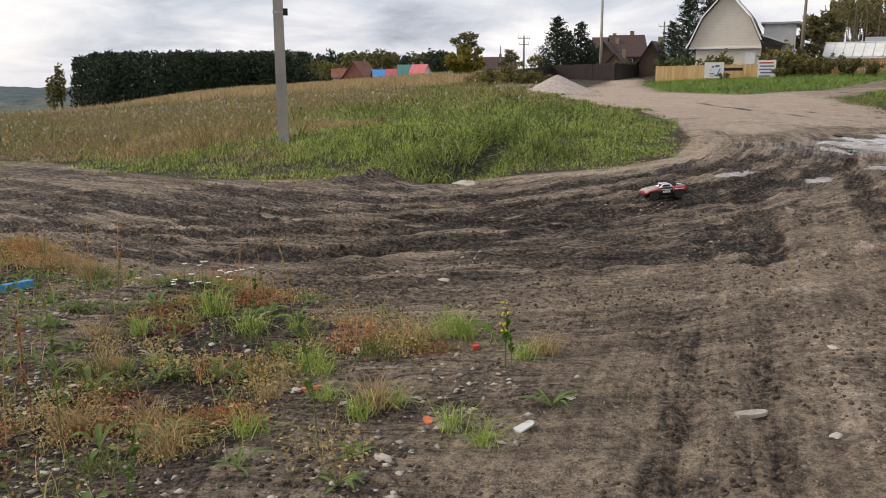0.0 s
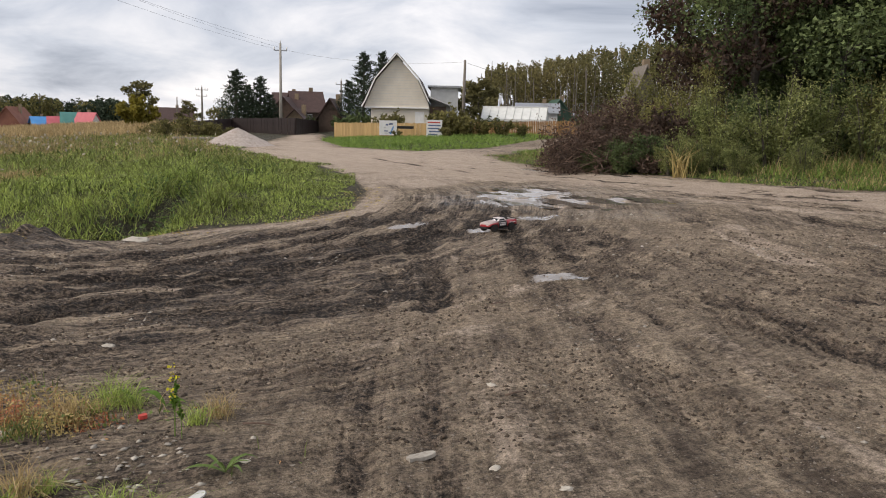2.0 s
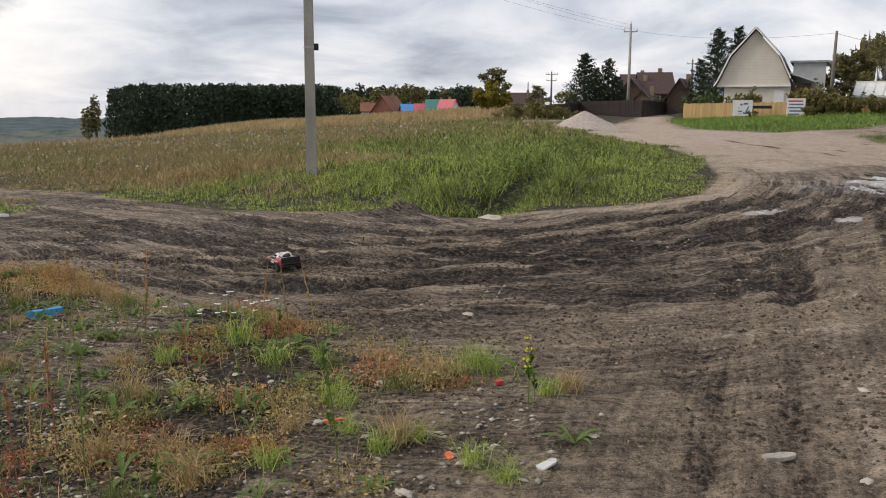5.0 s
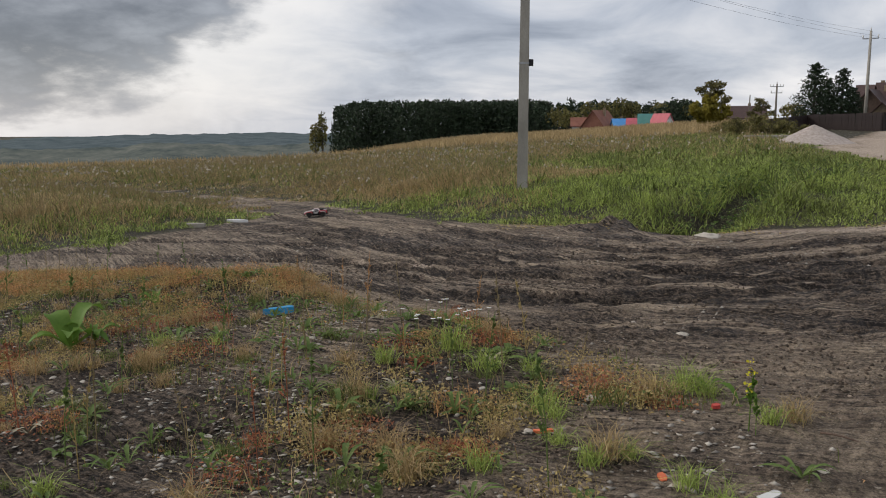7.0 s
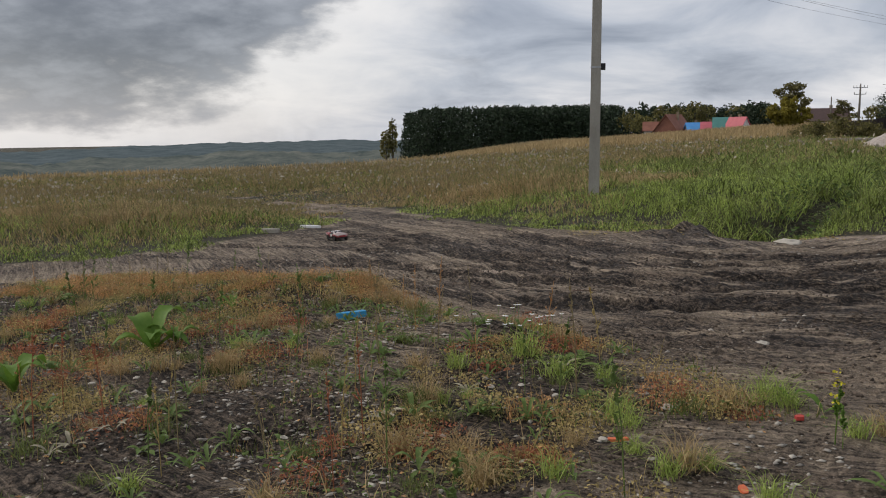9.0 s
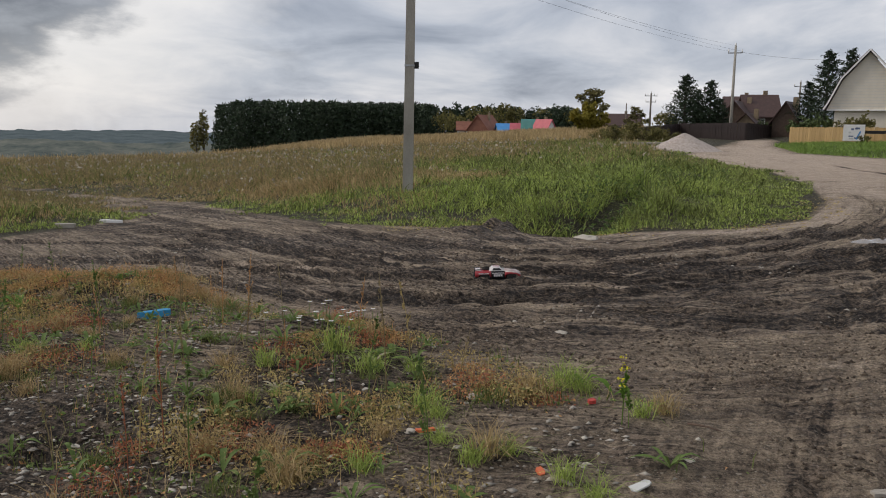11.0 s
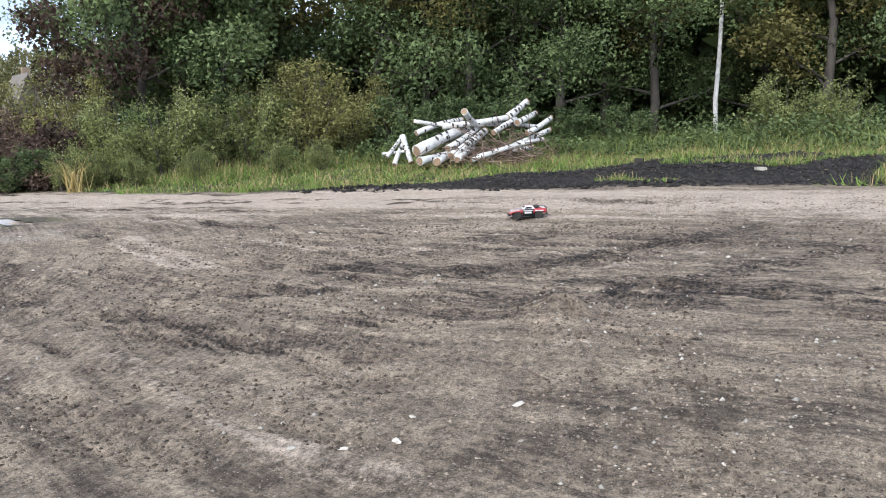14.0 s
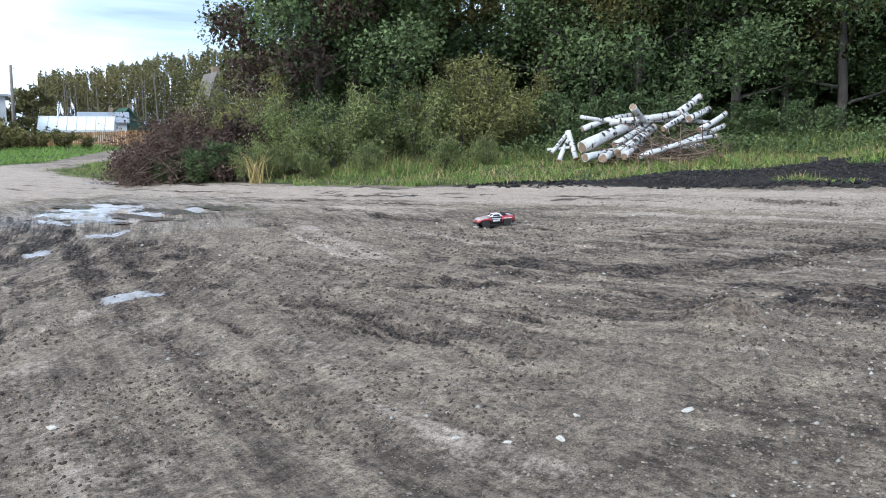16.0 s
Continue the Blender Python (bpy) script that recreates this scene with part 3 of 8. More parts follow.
FLOWS = [spline(p, 0.5) for p in (
    ((-20, 27.5), (-14, 21), (-6.4, 14.4), (-3.0, 10.8), (-1.0, 9.0), (1.2, 8.7), (3.0, 9.6), (4.8, 11.2), (6.8, 15), (8, 20)),
    ((1.3, -6), (1.5, 1.0), (2.0, 3.3), (2.9, 5.6), (4.0, 8.2), (5.4, 11.4)),
    ((6.6, -8), (6.4, 0.0), (6.1, 3.0), (6.2, 5.0), (6.8, 7.4), (7.8, 10.2)),
    ((12.9, -10), (12.9, 2), (12.1, 8), (11.0, 14), (10.4, 22), (10.6, 36)))]


def flow_at(k, x, y):
    """Distance across and along one line of travel."""
    best, across, along, run = np.full(x.shape, 1e9), np.zeros(x.shape), np.zeros(x.shape), 0.0
    s = FLOWS[k]
    for (ax, ay), (bx, by) in zip(s, s[1:]):
        ex, ey = bx - ax, by - ay
        ln = math.hypot(ex, ey)
        t = np.clip(((x - ax) * ex + (y - ay) * ey) / (ln * ln), 0, 1)
        qx, qy = x - ax - t * ex, y - ay - t * ey
        q = np.hypot(qx, qy)
        m = q < best
        best = np.where(m, q, best)
        across = np.where(m, np.where(ex * qy - ey * qx > 0, q, -q), across)
        along = np.where(m, run + t * ln, along)
        run += ln
    return best, across, along


DITCH = spline([(-0.1, 12.4), (0.3, 13.6), (1.0, 15.4), (2.2, 18.4), (3.4, 22)], 0.4)


def ditch_at(x, y):
    """Distance to the overgrown ditch in the turf."""
    x, y = np.asarray(x, float), np.asarray(y, float)
    best = np.full(x.shape, 1e9)
    for px, py in DITCH:
        best = np.minimum(best, np.hypot(x - px, y - py))
    return best


def land(x, y, detail=True):
    """Height of the ground, and the masks of its cover."""
    x, y = np.asarray(x, float), np.asarray(y, float)
    z = plane_height(x, y)
    d = inside(DIRT, x, y)
    w = inside(WEEDS, x, y)
    green = sstep(-0.25, 0.35, -d)
    field = green * (x < 8 + 0 * x) * (y > 8)
    z = z + 0.42 * sstep(0, 4.5, -d) * (x < 7) * (y > 9) * sstep(-40, -10, x)
    z = z + 0.20 * sstep(0.2, 4.0, -d) * (x > 10) + 0.02 * np.clip(x - 19, 0, 40) * (y < 60)
    z = z + 0.5 * sstep(60, 160, y) * sstep(-30, 10, x)
    far = np.hypot(x, y)
    az = np.degrees(np.arctan2(x, np.maximum(y, 0.01)))
    left = sstep(-12, -30, az)
    z = z - left * (0.05 * np.clip(far - 62, 0, 160) + 0.055 * np.clip(far - 222, 0, 1300)) - (1 - left) * 0.02 * np.clip(far - 300, 0, 4000) * (y > 0)
    # hollow and spoil heap at the edge of the turf
    z = z - 0.45 * np.exp(-(((x - 0.0) / 0.7) ** 2 + ((y - 13.6) / 0.9) ** 2)) + 0.16 * np.exp(-(((x + 1.0) / 0.8) ** 2 + ((y - 12.9) / 0.45) ** 2)) * (1 + 0.7 * vnoise(x, y, 0.25, 4))
    z = z - 0.42 * np.exp(-(ditch_at(x, y) / 0.5) ** 2) * sstep(0.0, 1.2, -d) * (x > -2) * (x < 6)
    z = z - 0.16 * np.exp(-(((x + 5.2) / 0.9) ** 2 + ((y - 5.1) / 0.35) ** 2)) - 0.10 * np.exp(-(((x + 2.6) / 0.5) ** 2 + ((y - 3.6) / 0.3) ** 2))
    z = z + 0.10 * sstep(0, 0.8, w) * (0.5 + 0.5 * vnoise(x, y, 0.9, 3)) + 0.16 * np.exp(-(((x + 4.6) / 1.6) ** 2 + ((y - 7.75) / 0.4) ** 2))
    z = z + 0.09 * np.exp(-(((x + 2.0) / 0.4) ** 2 + ((y - 5.9) / 0.2) ** 2))
    mulch = sstep(-0.3, 0.4, inside(MULCH, x, y))
    z = z + mulch * 0.10 * (0.6 + vnoise(x, y, 1.3, 8))
    z = z + 0.16 * np.exp(-(((x - 5.75) / 0.35) ** 2 + ((y - 2.05) / 0.25) ** 2)) * (0.6 + 0.6 * vnoise(x, y, 0.15, 6))
    road = sstep(-0.8, 0.8, inside(ROAD, x, y))
    dark = 0.36 * sstep(3.4, 0.5, np.abs(y - 9.2 - 0.10 * (x - 1) ** 2 * (x > 0.5) * (x < 7) - 0.35 * np.clip(-x - 1, 0, 20)) - 0.6) * sstep(8, 5, x)
    dark = np.maximum(dark, 0.42 * sstep(2.2, 0.6, np.hypot((x - 4.6) / 1.1, (y - 10.6) / 1.1)))
    dark = dark + (0.32 * sstep(0.0, 0.7, vnoise(x, y, 2.6, 2)) + 0.22 * sstep(0.0, 0.6, vnoise(x, y, 0.9, 24))) * (1 - road)
    dark = np.maximum(dark * (1 - 0.8 * road), mulch * 1.2)
    dark = np.maximum(dark, sstep(-0.1, 0.5, w) * np.where((x > -0.9) & (y < 4.4), 0.40, 0.80) * (0.85 + 0.4 * vnoise(x, y, 1.2, 14)))
    dark = np.maximum(dark, 0.9 * np.exp(-(((x + 0.8) / 1.3) ** 2 + ((y - 12.7) / 0.8) ** 2)))
    sand = road * (0.66 + 0.25 * vnoise(x, y, 1.2, 4) + 0.2 * vnoise(x, y, 3.5, 5))
    sand = np.maximum(sand, 0.42 * sstep(-0.6, 0.8, inside(POOL, x, y)))
    sand = np.maximum(sand, 0.5 * sstep(1.1, 0.3, np.abs(d)) * (x > 0.5) * (x < 7) * (y > 11) * (d > 0))
    sand = np.maximum(sand, 0.34 * sstep(7.0, 10.0, x) * sstep(16, 12, x) * (y < 20) * (0.8 + 0.4 * vnoise(x, y, 1.6, 39)))
    wet = 0.6 * dark * (w < 0) * (1 - mulch)
    near = (far < 42) & (d > -1.2)
    if detail:
        bare = np.clip(d / 0.4, 0, 1)
        zz, dd, ss = np.zeros_like(x), np.zeros_like(x), np.zeros_like(x)
        for width, depth, dk, s in RUTS:
            lo, hi = s.min(0) - 1, s.max(0) + 1
            k = near & (x > lo[0]) & (x < hi[0]) & (y > lo[1]) & (y < hi[1])
            if not k.any():
                continue
            xx, yy = x[k], y[k]
            best, along = np.full(xx.shape, 1e9), np.zeros(xx.shape)
            run = 0.0
            for (ax, ay), (bx, by) in zip(s, s[1:]):
                ex, ey = bx - ax, by - ay
                ln = math.hypot(ex, ey)
                t = np.clip(((xx - ax) * ex + (yy - ay) * ey) / (ln * ln), 0, 1)
                q = np.hypot(xx - ax - t * ex, yy - ay - t * ey)
                m2 = q < best
                best = np.where(m2, q, best)
                along = np.where(m2, run + t * ln, along)
                run += ln
            e2 = best + 0.06 * vnoise(xx, yy, 0.5, 11)
            core = sstep(width * 0.62, width * 0.38, e2)
            lip = np.exp(-((e2 - width * 0.75) / (0.22 * width)) ** 2)
            tread = 0.009 * np.sign(np.sin(along * 72 + 6 * best / width)) * core * (0.5 + 0.5 * vnoise(xx, yy, 1.6, 9))
            fade = 0.75 + 0.4 * vnoise(xx, yy, 1.9, 12)
            zz[k] += 0.6 * (-depth * core + 0.3 * abs(depth) * lip) * fade + tread * (depth > 0)
            soft = sstep(width * 0.95, width * 0.12, e2 + 0.10 * vnoise(xx, yy, 0.24, 19))
            dd[k] += dk * soft * fade * (0.45 + 0.55 * sstep(3.0, 6.5, np.hypot(xx, yy)) if dk > 0 else 1.0)
            ss[k] += max(0, -dk) * core * fade
        z = z + zz * bare
        dark = np.clip(dark + dd * bare, 0, 1.3)
        sand = np.clip(sand + ss * bare * 0.45, 0, 1)
        rough = np.clip(dark, 0, 1) * (1 - 0.7 * road)
        z = z + near * bare * (0.014 * vnoise(x, y, 0.7, 1) + (0.008 + 0.016 * rough) * vnoise(x, y, 0.22, 2) + (0.007 + 0.015 * rough) * vnoise(x, y, 0.09, 3))
    for p in PUD:
        k = puddle_mask(p, x, y)
        kk = sstep(1.45, 0.8, k)
        z = z * (1 - kk) + kk * (p[5] + 0.020 * sstep(0.75, 1.3, k) - 0.016 * sstep(1.2, 0.4, k) + 0.020 * vnoise(x, y, 0.33, 7) + 0.022 * vnoise(x, y * 0.6, 0.13, 8) * sstep(0.3, 1.0, k))
        wet = np.maximum(wet, 0.8 * sstep(1.9, 0.9, k))
        dark = np.maximum(dark, 0.2 * sstep(1.8, 1.1, k) * (p[0] < 11))
    wet = np.maximum(wet, 0.9 * sstep(1.25, 0.8, np.hypot((x - 7.8) / 2.2, (y - 13.4) / 3.6) + 0.25 * vnoise(x, y, 0.8, 15)))
    return z, np.clip(dark, 0, 1), np.clip(sand, 0, 1), np.clip(wet, 0, 1), green * (1 - mulch), mulch


def pool_at(x, y):
    """Where a film of water stands on the mud."""
    v = 0.80 * sstep(-0.6, 0.7, inside(POOL, x, y)) * (0.85 + 0.55 * vnoise(x, y, 0.9, 21) + 0.4 * vnoise(x, y, 0.35, 22))
    for px, py, a, b, r in FILMS:
        v = np.maximum(v, 0.70 * sstep(1.6, 0.4, puddle_mask((px, py, a, b, r, 0), x, y)))
    return np.clip(v, 0, 1)


def height(x, y):
    return float(land(np.array([x]), np.array([y]), detail=False)[0][0])


def axis(lo, hi, fine0, fine1, step, grow):
    """Coordinates with a fine stretch that widens outwards."""
    a = list(np.arange(fine0, fine1, step))
    s, v = step, fine1
    while v < hi:
        a.append(v)
        s *= grow
        v += s
    a.append(hi)
    s, v, b = step, fine0, []
    while v > lo:
        s *= grow
        v -= s
        b.append(max(v, lo))
    return np.array(b[::-1] + a)


GRID = []


def sample(x, y):
    """The finished ground's height and cover at points, between its vertices."""
    xs, ys = GRID[0], GRID[1]
    x, y = np.asarray(x, float), np.asarray(y, float)
    i, j = np.clip(np.searchsorted(xs, x) - 1, 0, len(xs) - 2), np.clip(np.searchsorted(ys, y) - 1, 0, len(ys) - 2)
    u, v = (x - xs[i]) / (xs[i + 1] - xs[i]), (y - ys[j]) / (ys[j + 1] - ys[j])
    return [(g[j, i] * (1 - u) + g[j, i + 1] * u) * (1 - v) + (g[j + 1, i] * (1 - u) + g[j + 1, i + 1] * u) * v for g in GRID[2:7]]


def build_ground():
    xs = axis(-4200, 4200, -4.0, 8.8, 0.036, 1.068)
    ys = axis(-600, 4200, 1.8, 14.0, 0.036, 1.068)
    X, Y = np.meshgrid(xs, ys)
    z, dark, sand, wet, green, black = land(X.ravel(), Y.ravel())
    GRID.extend([xs, ys] + [v.reshape(X.shape) for v in (z, dark, sand, wet, green)])
    nx, ny = len(xs), len(ys)
    i = (np.arange(ny - 1)[:, None] * nx + np.arange(nx - 1)[None, :]).ravel()
    me = np_mesh("ground", np.stack([X.ravel(), Y.ravel(), z], 1), np.stack([i, i + 1, i + nx + 1, i + nx], 1), EARTH, smooth=True)
    for name, v in (("dark", dark), ("sand", sand), ("wet", wet), ("grass", green), ("black", black)):
        at = me.attributes.new(name, "FLOAT", "POINT")
        at.data.foreach_set("value", v.astype(np.float32))
    at = me.attributes.new("pool", "FLOAT", "POINT")
    at.data.foreach_set("value", pool_at(X.ravel(), Y.ravel()).astype(np.float32))
    lines = [flow_at(k, X.ravel(), Y.ravel()) for k in range(4)]
    share = [g * np.exp(-np.minimum(q, 40) / r) for (q, _, _), r, g in zip(lines, (1.9, 1.0, 1.1, 1.0), (2.6, 1.0, 1.0, 1.0))]
    total = sum(share)
    for k, (q, across, along) in enumerate(lines):
        at = me.attributes.new("flow_%d" % k, "FLOAT_VECTOR", "POINT")
        at.data.foreach_set("vector", np.stack([across + 40 * k, along, share[k] / total], 1).astype(np.float32).ravel())
    tagged(new("ground", me), "rutted brown earth with wet mud and a sandy road", "ground", kind="structure")


build_ground()


def build_puddles():
    for k, p in enumerate(PUD):
        px, py, a, b, r, level = p
        n = 72
        V, F = [(px, py, level)], []
        c, s = math.cos(radians(r)), math.sin(radians(r))
        for i in range(n):
            t = 2 * math.pi * i / n
            q = 0.85 + 0.45 * float(vnoise(3 * math.cos(t) + k * 7, 3 * math.sin(t), 1.0, 31)) + 0.2 * float(vnoise(9 * math.cos(t) + k, 9 * math.sin(t), 1.0, 32))
            u, v = q * a * math.cos(t), q * b * math.sin(t)
            V.append((px + u * c - v * s, py + u * s + v * c, level))
            F.append((0, 1 + i, 1 + (i + 1) % n))
        tagged(new("puddle", np_mesh("puddle", V, F, WATER)), "shallow muddy puddle reflecting the grey sky", "puddle", "puddles on the crossing", "structure")


build_puddles()


# ---- the model truck ----
def loft(sections):
    """A closed skin through cross-sections: x, half width low, half width high, low, shoulder, top."""
    bm = bmesh.new()
    rings = []
    for x, wl, wh, zl, zs, zt in sections:
        pr = [(-wl, zl), (-wl * 1.02, (zl + zs) / 2), (-wl, zs), (-wh, zt), (0, zt + 0.004), (wh, zt), (wl, zs), (wl * 1.02, (zl + zs) / 2), (wl, zl)]
        rings.append([bm.verts.new((x, y, z)) for y, z in pr])
    for a, b in zip(rings, rings[1:]):
        for k in range(len(a) - 1):
            bm.faces.new((a[k], a[k + 1], b[k + 1], b[k])).smooth = True
        bm.faces.new((a[-1], a[0], b[0], b[-1]))
    bm.faces.new(rings[0])
    bm.faces.new(rings[-1][::-1])
    bmesh.ops.recalc_face_normals(bm, faces=bm.faces)
    return bm


def lathe(profile, sides=20):
    """A solid turned round the y axis."""
    bm = bmesh.new()
    rings = [[bm.verts.new((r * math.cos(2 * math.pi * k / sides), y, r * math.sin(2 * math.pi * k / sides))) for k in range(sides)] for y, r in profile]
    for a, b in zip(rings, rings[1:]):
        for k in range(sides):
            bm.faces.new((a[k], a[(k + 1) % sides], b[(k + 1) % sides], b[k]))
    bm.faces.new(rings[0])
    bm.faces.new(rings[-1][::-1])
    bmesh.ops.recalc_face_normals(bm, faces=bm.faces)
    return bm


WHEEL_R = 0.062


def build_truck():
    tk = empty("model_truck", pose(0, 0, 0), "muddy red and white radio-controlled short-course truck on black knobbly tyres", "toy truck")
    part("chassis", box(boxed(-0.20, 0.20, -0.055, 0.055, 0.040, 0.058, bevel=0.006), -0.17, 0.17, -0.10, 0.10, 0.050, 0.062), BLACK, tk)
    # fenders and hood: arches rise over the wheels
    front = loft([(0.285, 0.085, 0.070, 0.085, 0.100, 0.108), (0.262, 0.115, 0.085, 0.080, 0.108, 0.120), (0.232, 0.140, 0.092, 0.112, 0.128, 0.133), (0.165, 0.146, 0.096, 0.122, 0.138, 0.142),
                  (0.105, 0.142, 0.098, 0.112, 0.140, 0.150), (0.085, 0.132, 0.100, 0.064, 0.142, 0.154)])
    part("front_shell", front, TRUCKRED, tk)
    part("hood", loft([(0.274, 0.098, 0.076, 0.104, 0.114, 0.121), (0.232, 0.128, 0.098, 0.126, 0.133, 0.140), (0.165, 0.134, 0.102, 0.136, 0.143, 0.149), (0.088, 0.126, 0.104, 0.140, 0.150, 0.160)]), MOTTLEDHOOD, tk, "mottled white and red hood")
    mid = loft([(0.085, 0.131, 0.1005, 0.062, 0.142, 0.1545), (0.00, 0.128, 0.1005, 0.058, 0.144, 0.158), (-0.085, 0.131, 0.1005, 0.062, 0.146, 0.158)])
    part("door_panel", mid, BLACK, tk, "black lower flanks with white lettering shapes")
    rear = loft([(-0.085, 0.132, 0.110, 0.064, 0.146, 0.158), (-0.105, 0.142, 0.115, 0.114, 0.146, 0.156), (-0.165, 0.146, 0.118, 0.124, 0.148, 0.154), (-0.228, 0.142, 0.118, 0.114, 0.148, 0.156),
                 (-0.255, 0.132, 0.115, 0.085, 0.148, 0.160), (-0.285, 0.122, 0.108, 0.090, 0.150, 0.166)])
    part("bed", rear, TRUCKRED, tk, "red rear bed")
    cab = loft([(0.095, 0.098, 0.088, 0.150, 0.154, 0.156), (0.030, 0.098, 0.078, 0.150, 0.164, 0.190), (-0.020, 0.098, 0.078, 0.150, 0.164, 0.195), (-0.075, 0.098, 0.080, 0.150, 0.164, 0.192), (-0.110, 0.096, 0.086, 0.150, 0.157, 0.162)])
    part("cab", cab, TRUCKWHITE, tk)
    part("roof", box(bmesh.new(), -0.072, 0.026, -0.076, 0.076, 0.1935, 0.2005, bevel=0.003), TRUCKWHITE, tk, "white roof")
    ws = bmesh.new()
    ws.faces.new([ws.verts.new(v) for v in ((0.088, -0.084, 0.1605), (0.088, 0.084, 0.1605), (0.036, 0.072, 0.1915), (0.036, -0.072, 0.1915))])
    bmesh.ops.solidify(ws, geom=ws.faces[:], thickness=-0.004)
    part("windshield", ws, GLASS, tk)
    for s in (-1, 1):
        w = bmesh.new()
        w.faces.new([w.verts.new(v) for v in ((0.050, s * 0.101, 0.164), (-0.066, s * 0.101, 0.164), (-0.060, s * 0.086, 0.188), (0.026, s * 0.086, 0.188))])
        bmesh.ops.solidify(w, geom=w.faces[:], thickness=0.003 * s)
        part("side_window", w, GLASS, tk)
        for k in range(4):
            part("letter_shape", boxed(-0.052 + k * 0.028, -0.030 + k * 0.028, s * 0.130 - 0.003, s * 0.130 + 0.003, 0.090, 0.118), TRUCKWHITE, tk)
        part("flank_stripe", boxed(-0.24, -0.11, s * 0.146 - 0.002, s * 0.146 + 0.002, 0.126, 0.138), TRUCKWHITE, tk)
        part("flank_stripe", boxed(-0.075, 0.075, s * 0.1305 - 0.002, s * 0.1305 + 0.002, 0.128, 0.137), TRUCKWHITE, tk)
        part("roof_dash", boxed(-0.06, 0.02, s * 0.045 - 0.008, s * 0.045 + 0.008, 0.2006, 0.2024), TRUCKRED, tk, "red dash on the roof")
        part("headlight", boxed(0.262, 0.282, s * 0.075 - 0.02, s * 0.075 + 0.02, 0.098, 0.112, bevel=0.003), CHROME, tk)
        part("bed_rail", tube(bmesh.new(), [(-0.10, s * 0.080, 0.162), (-0.13, s * 0.085, 0.184), (-0.20, s * 0.095, 0.180), (-0.27, s * 0.10, 0.176)], 0.005, 6), BLACK, tk)
        part("nerf_bar", tube(bmesh.new(), [(0.10, s * 0.125, 0.050), (0.07, s * 0.145, 0.046), (-0.07, s * 0.145, 0.046), (-0.10, s * 0.125, 0.050)], 0.008, 6), BLACK, tk)
        for x in (0.167, -0.167):
            part("shock_absorber", tube(bmesh.new(), [(x * 0.9, s * 0.045, 0.115), (x, s * 0.095, 0.055)], 0.009, 8), STEEL, tk)
            part("suspension_arm", tube(bmesh.new(), [(x * 0.95, s * 0.04, 0.045), (x, s * 0.10, 0.052)], 0.008, 6), BLACK, tk)
    part("spare_wheel", lathe([(-0.02, 0.025), (-0.02, 0.045), (0.02, 0.045), (0.02, 0.025)], 14), RUBBER, tk).matrix_basis = pose(-0.145, 0, 0.172, 70, 0, 0)
    part("tailgate", box(bmesh.new(), -0.293, -0.279, -0.112, 0.112, 0.110, 0.180, bevel=0.004), BLACK, tk)
    part("bed_cover", box(bmesh.new(), -0.276, -0.215, -0.10, 0.10, 0.160, 0.172, bevel=0.004), TRUCKWHITE, tk)
    part("rear_bumper", tube(tube(bmesh.new(), [(-0.22, -0.12, 0.06), (-0.300, -0.11, 0.075), (-0.300, 0.11, 0.075), (-0.22, 0.12, 0.06)], 0.010, 6), [(-0.300, -0.10, 0.100), (-0.300, 0.10, 0.100)], 0.008, 6), BLACK, tk)
    part("front_bumper", box(bmesh.new(), 0.262, 0.300, -0.095, 0.095, 0.052, 0.080, bevel=0.008), BLACK, tk)
    part("antenna", tube(bmesh.new(), [(-0.05, 0.05, 0.19), (-0.10, 0.06, 0.30)], 0.0018, 5), BLACK, tk)
    wheels = []
    for x in (0.167, -0.167):
        for s in (-1, 1):
            ty = lathe([(-0.022, 0.036), (-0.0235, 0.048), (-0.017, WHEEL_R - 0.003), (0.017, WHEEL_R - 0.003), (0.0235, 0.048), (0.022, 0.036)], 24)
            for k in range(24):
                a = 2 * math.pi * k / 24
                for yy in (-0.012, 0.0, 0.012):
                    box(ty, -0.0042, 0.0042, yy - 0.0045, yy + 0.0045, -0.004, 0.0045, m=Matrix.Rotation(-a - (0.13 if yy == 0 else 0), 4, "Y") @ Matrix.Translation((0, 0, WHEEL_R - 0.0035)))
            wh = part("wheel", ty, RUBBER, tk)
            wh.name = "wheel"
            rim = lathe([(-0.019, 0.014), (-0.0205, 0.036), (0.0205, 0.036), (0.019, 0.014)], 20)
            part("rim", rim, CHROME, wh, "silver rim")
            for k in range(6):
                a = math.pi / 3 * k
                part("rim_slot", boxed(-0.005, 0.005, s * 0.0205 - 0.0018, s * 0.0205 + 0.0018, 0.015, 0.031, m=Matrix.Rotation(a, 4, "Y")), BLACK, wh)
            wh.matrix_basis = pose(x, s * 0.124, WHEEL_R)
            wheels.append((wh, x, s * 0.124))
    tk.scale = (0.86, 0.86, 0.86)
    return tk, wheels


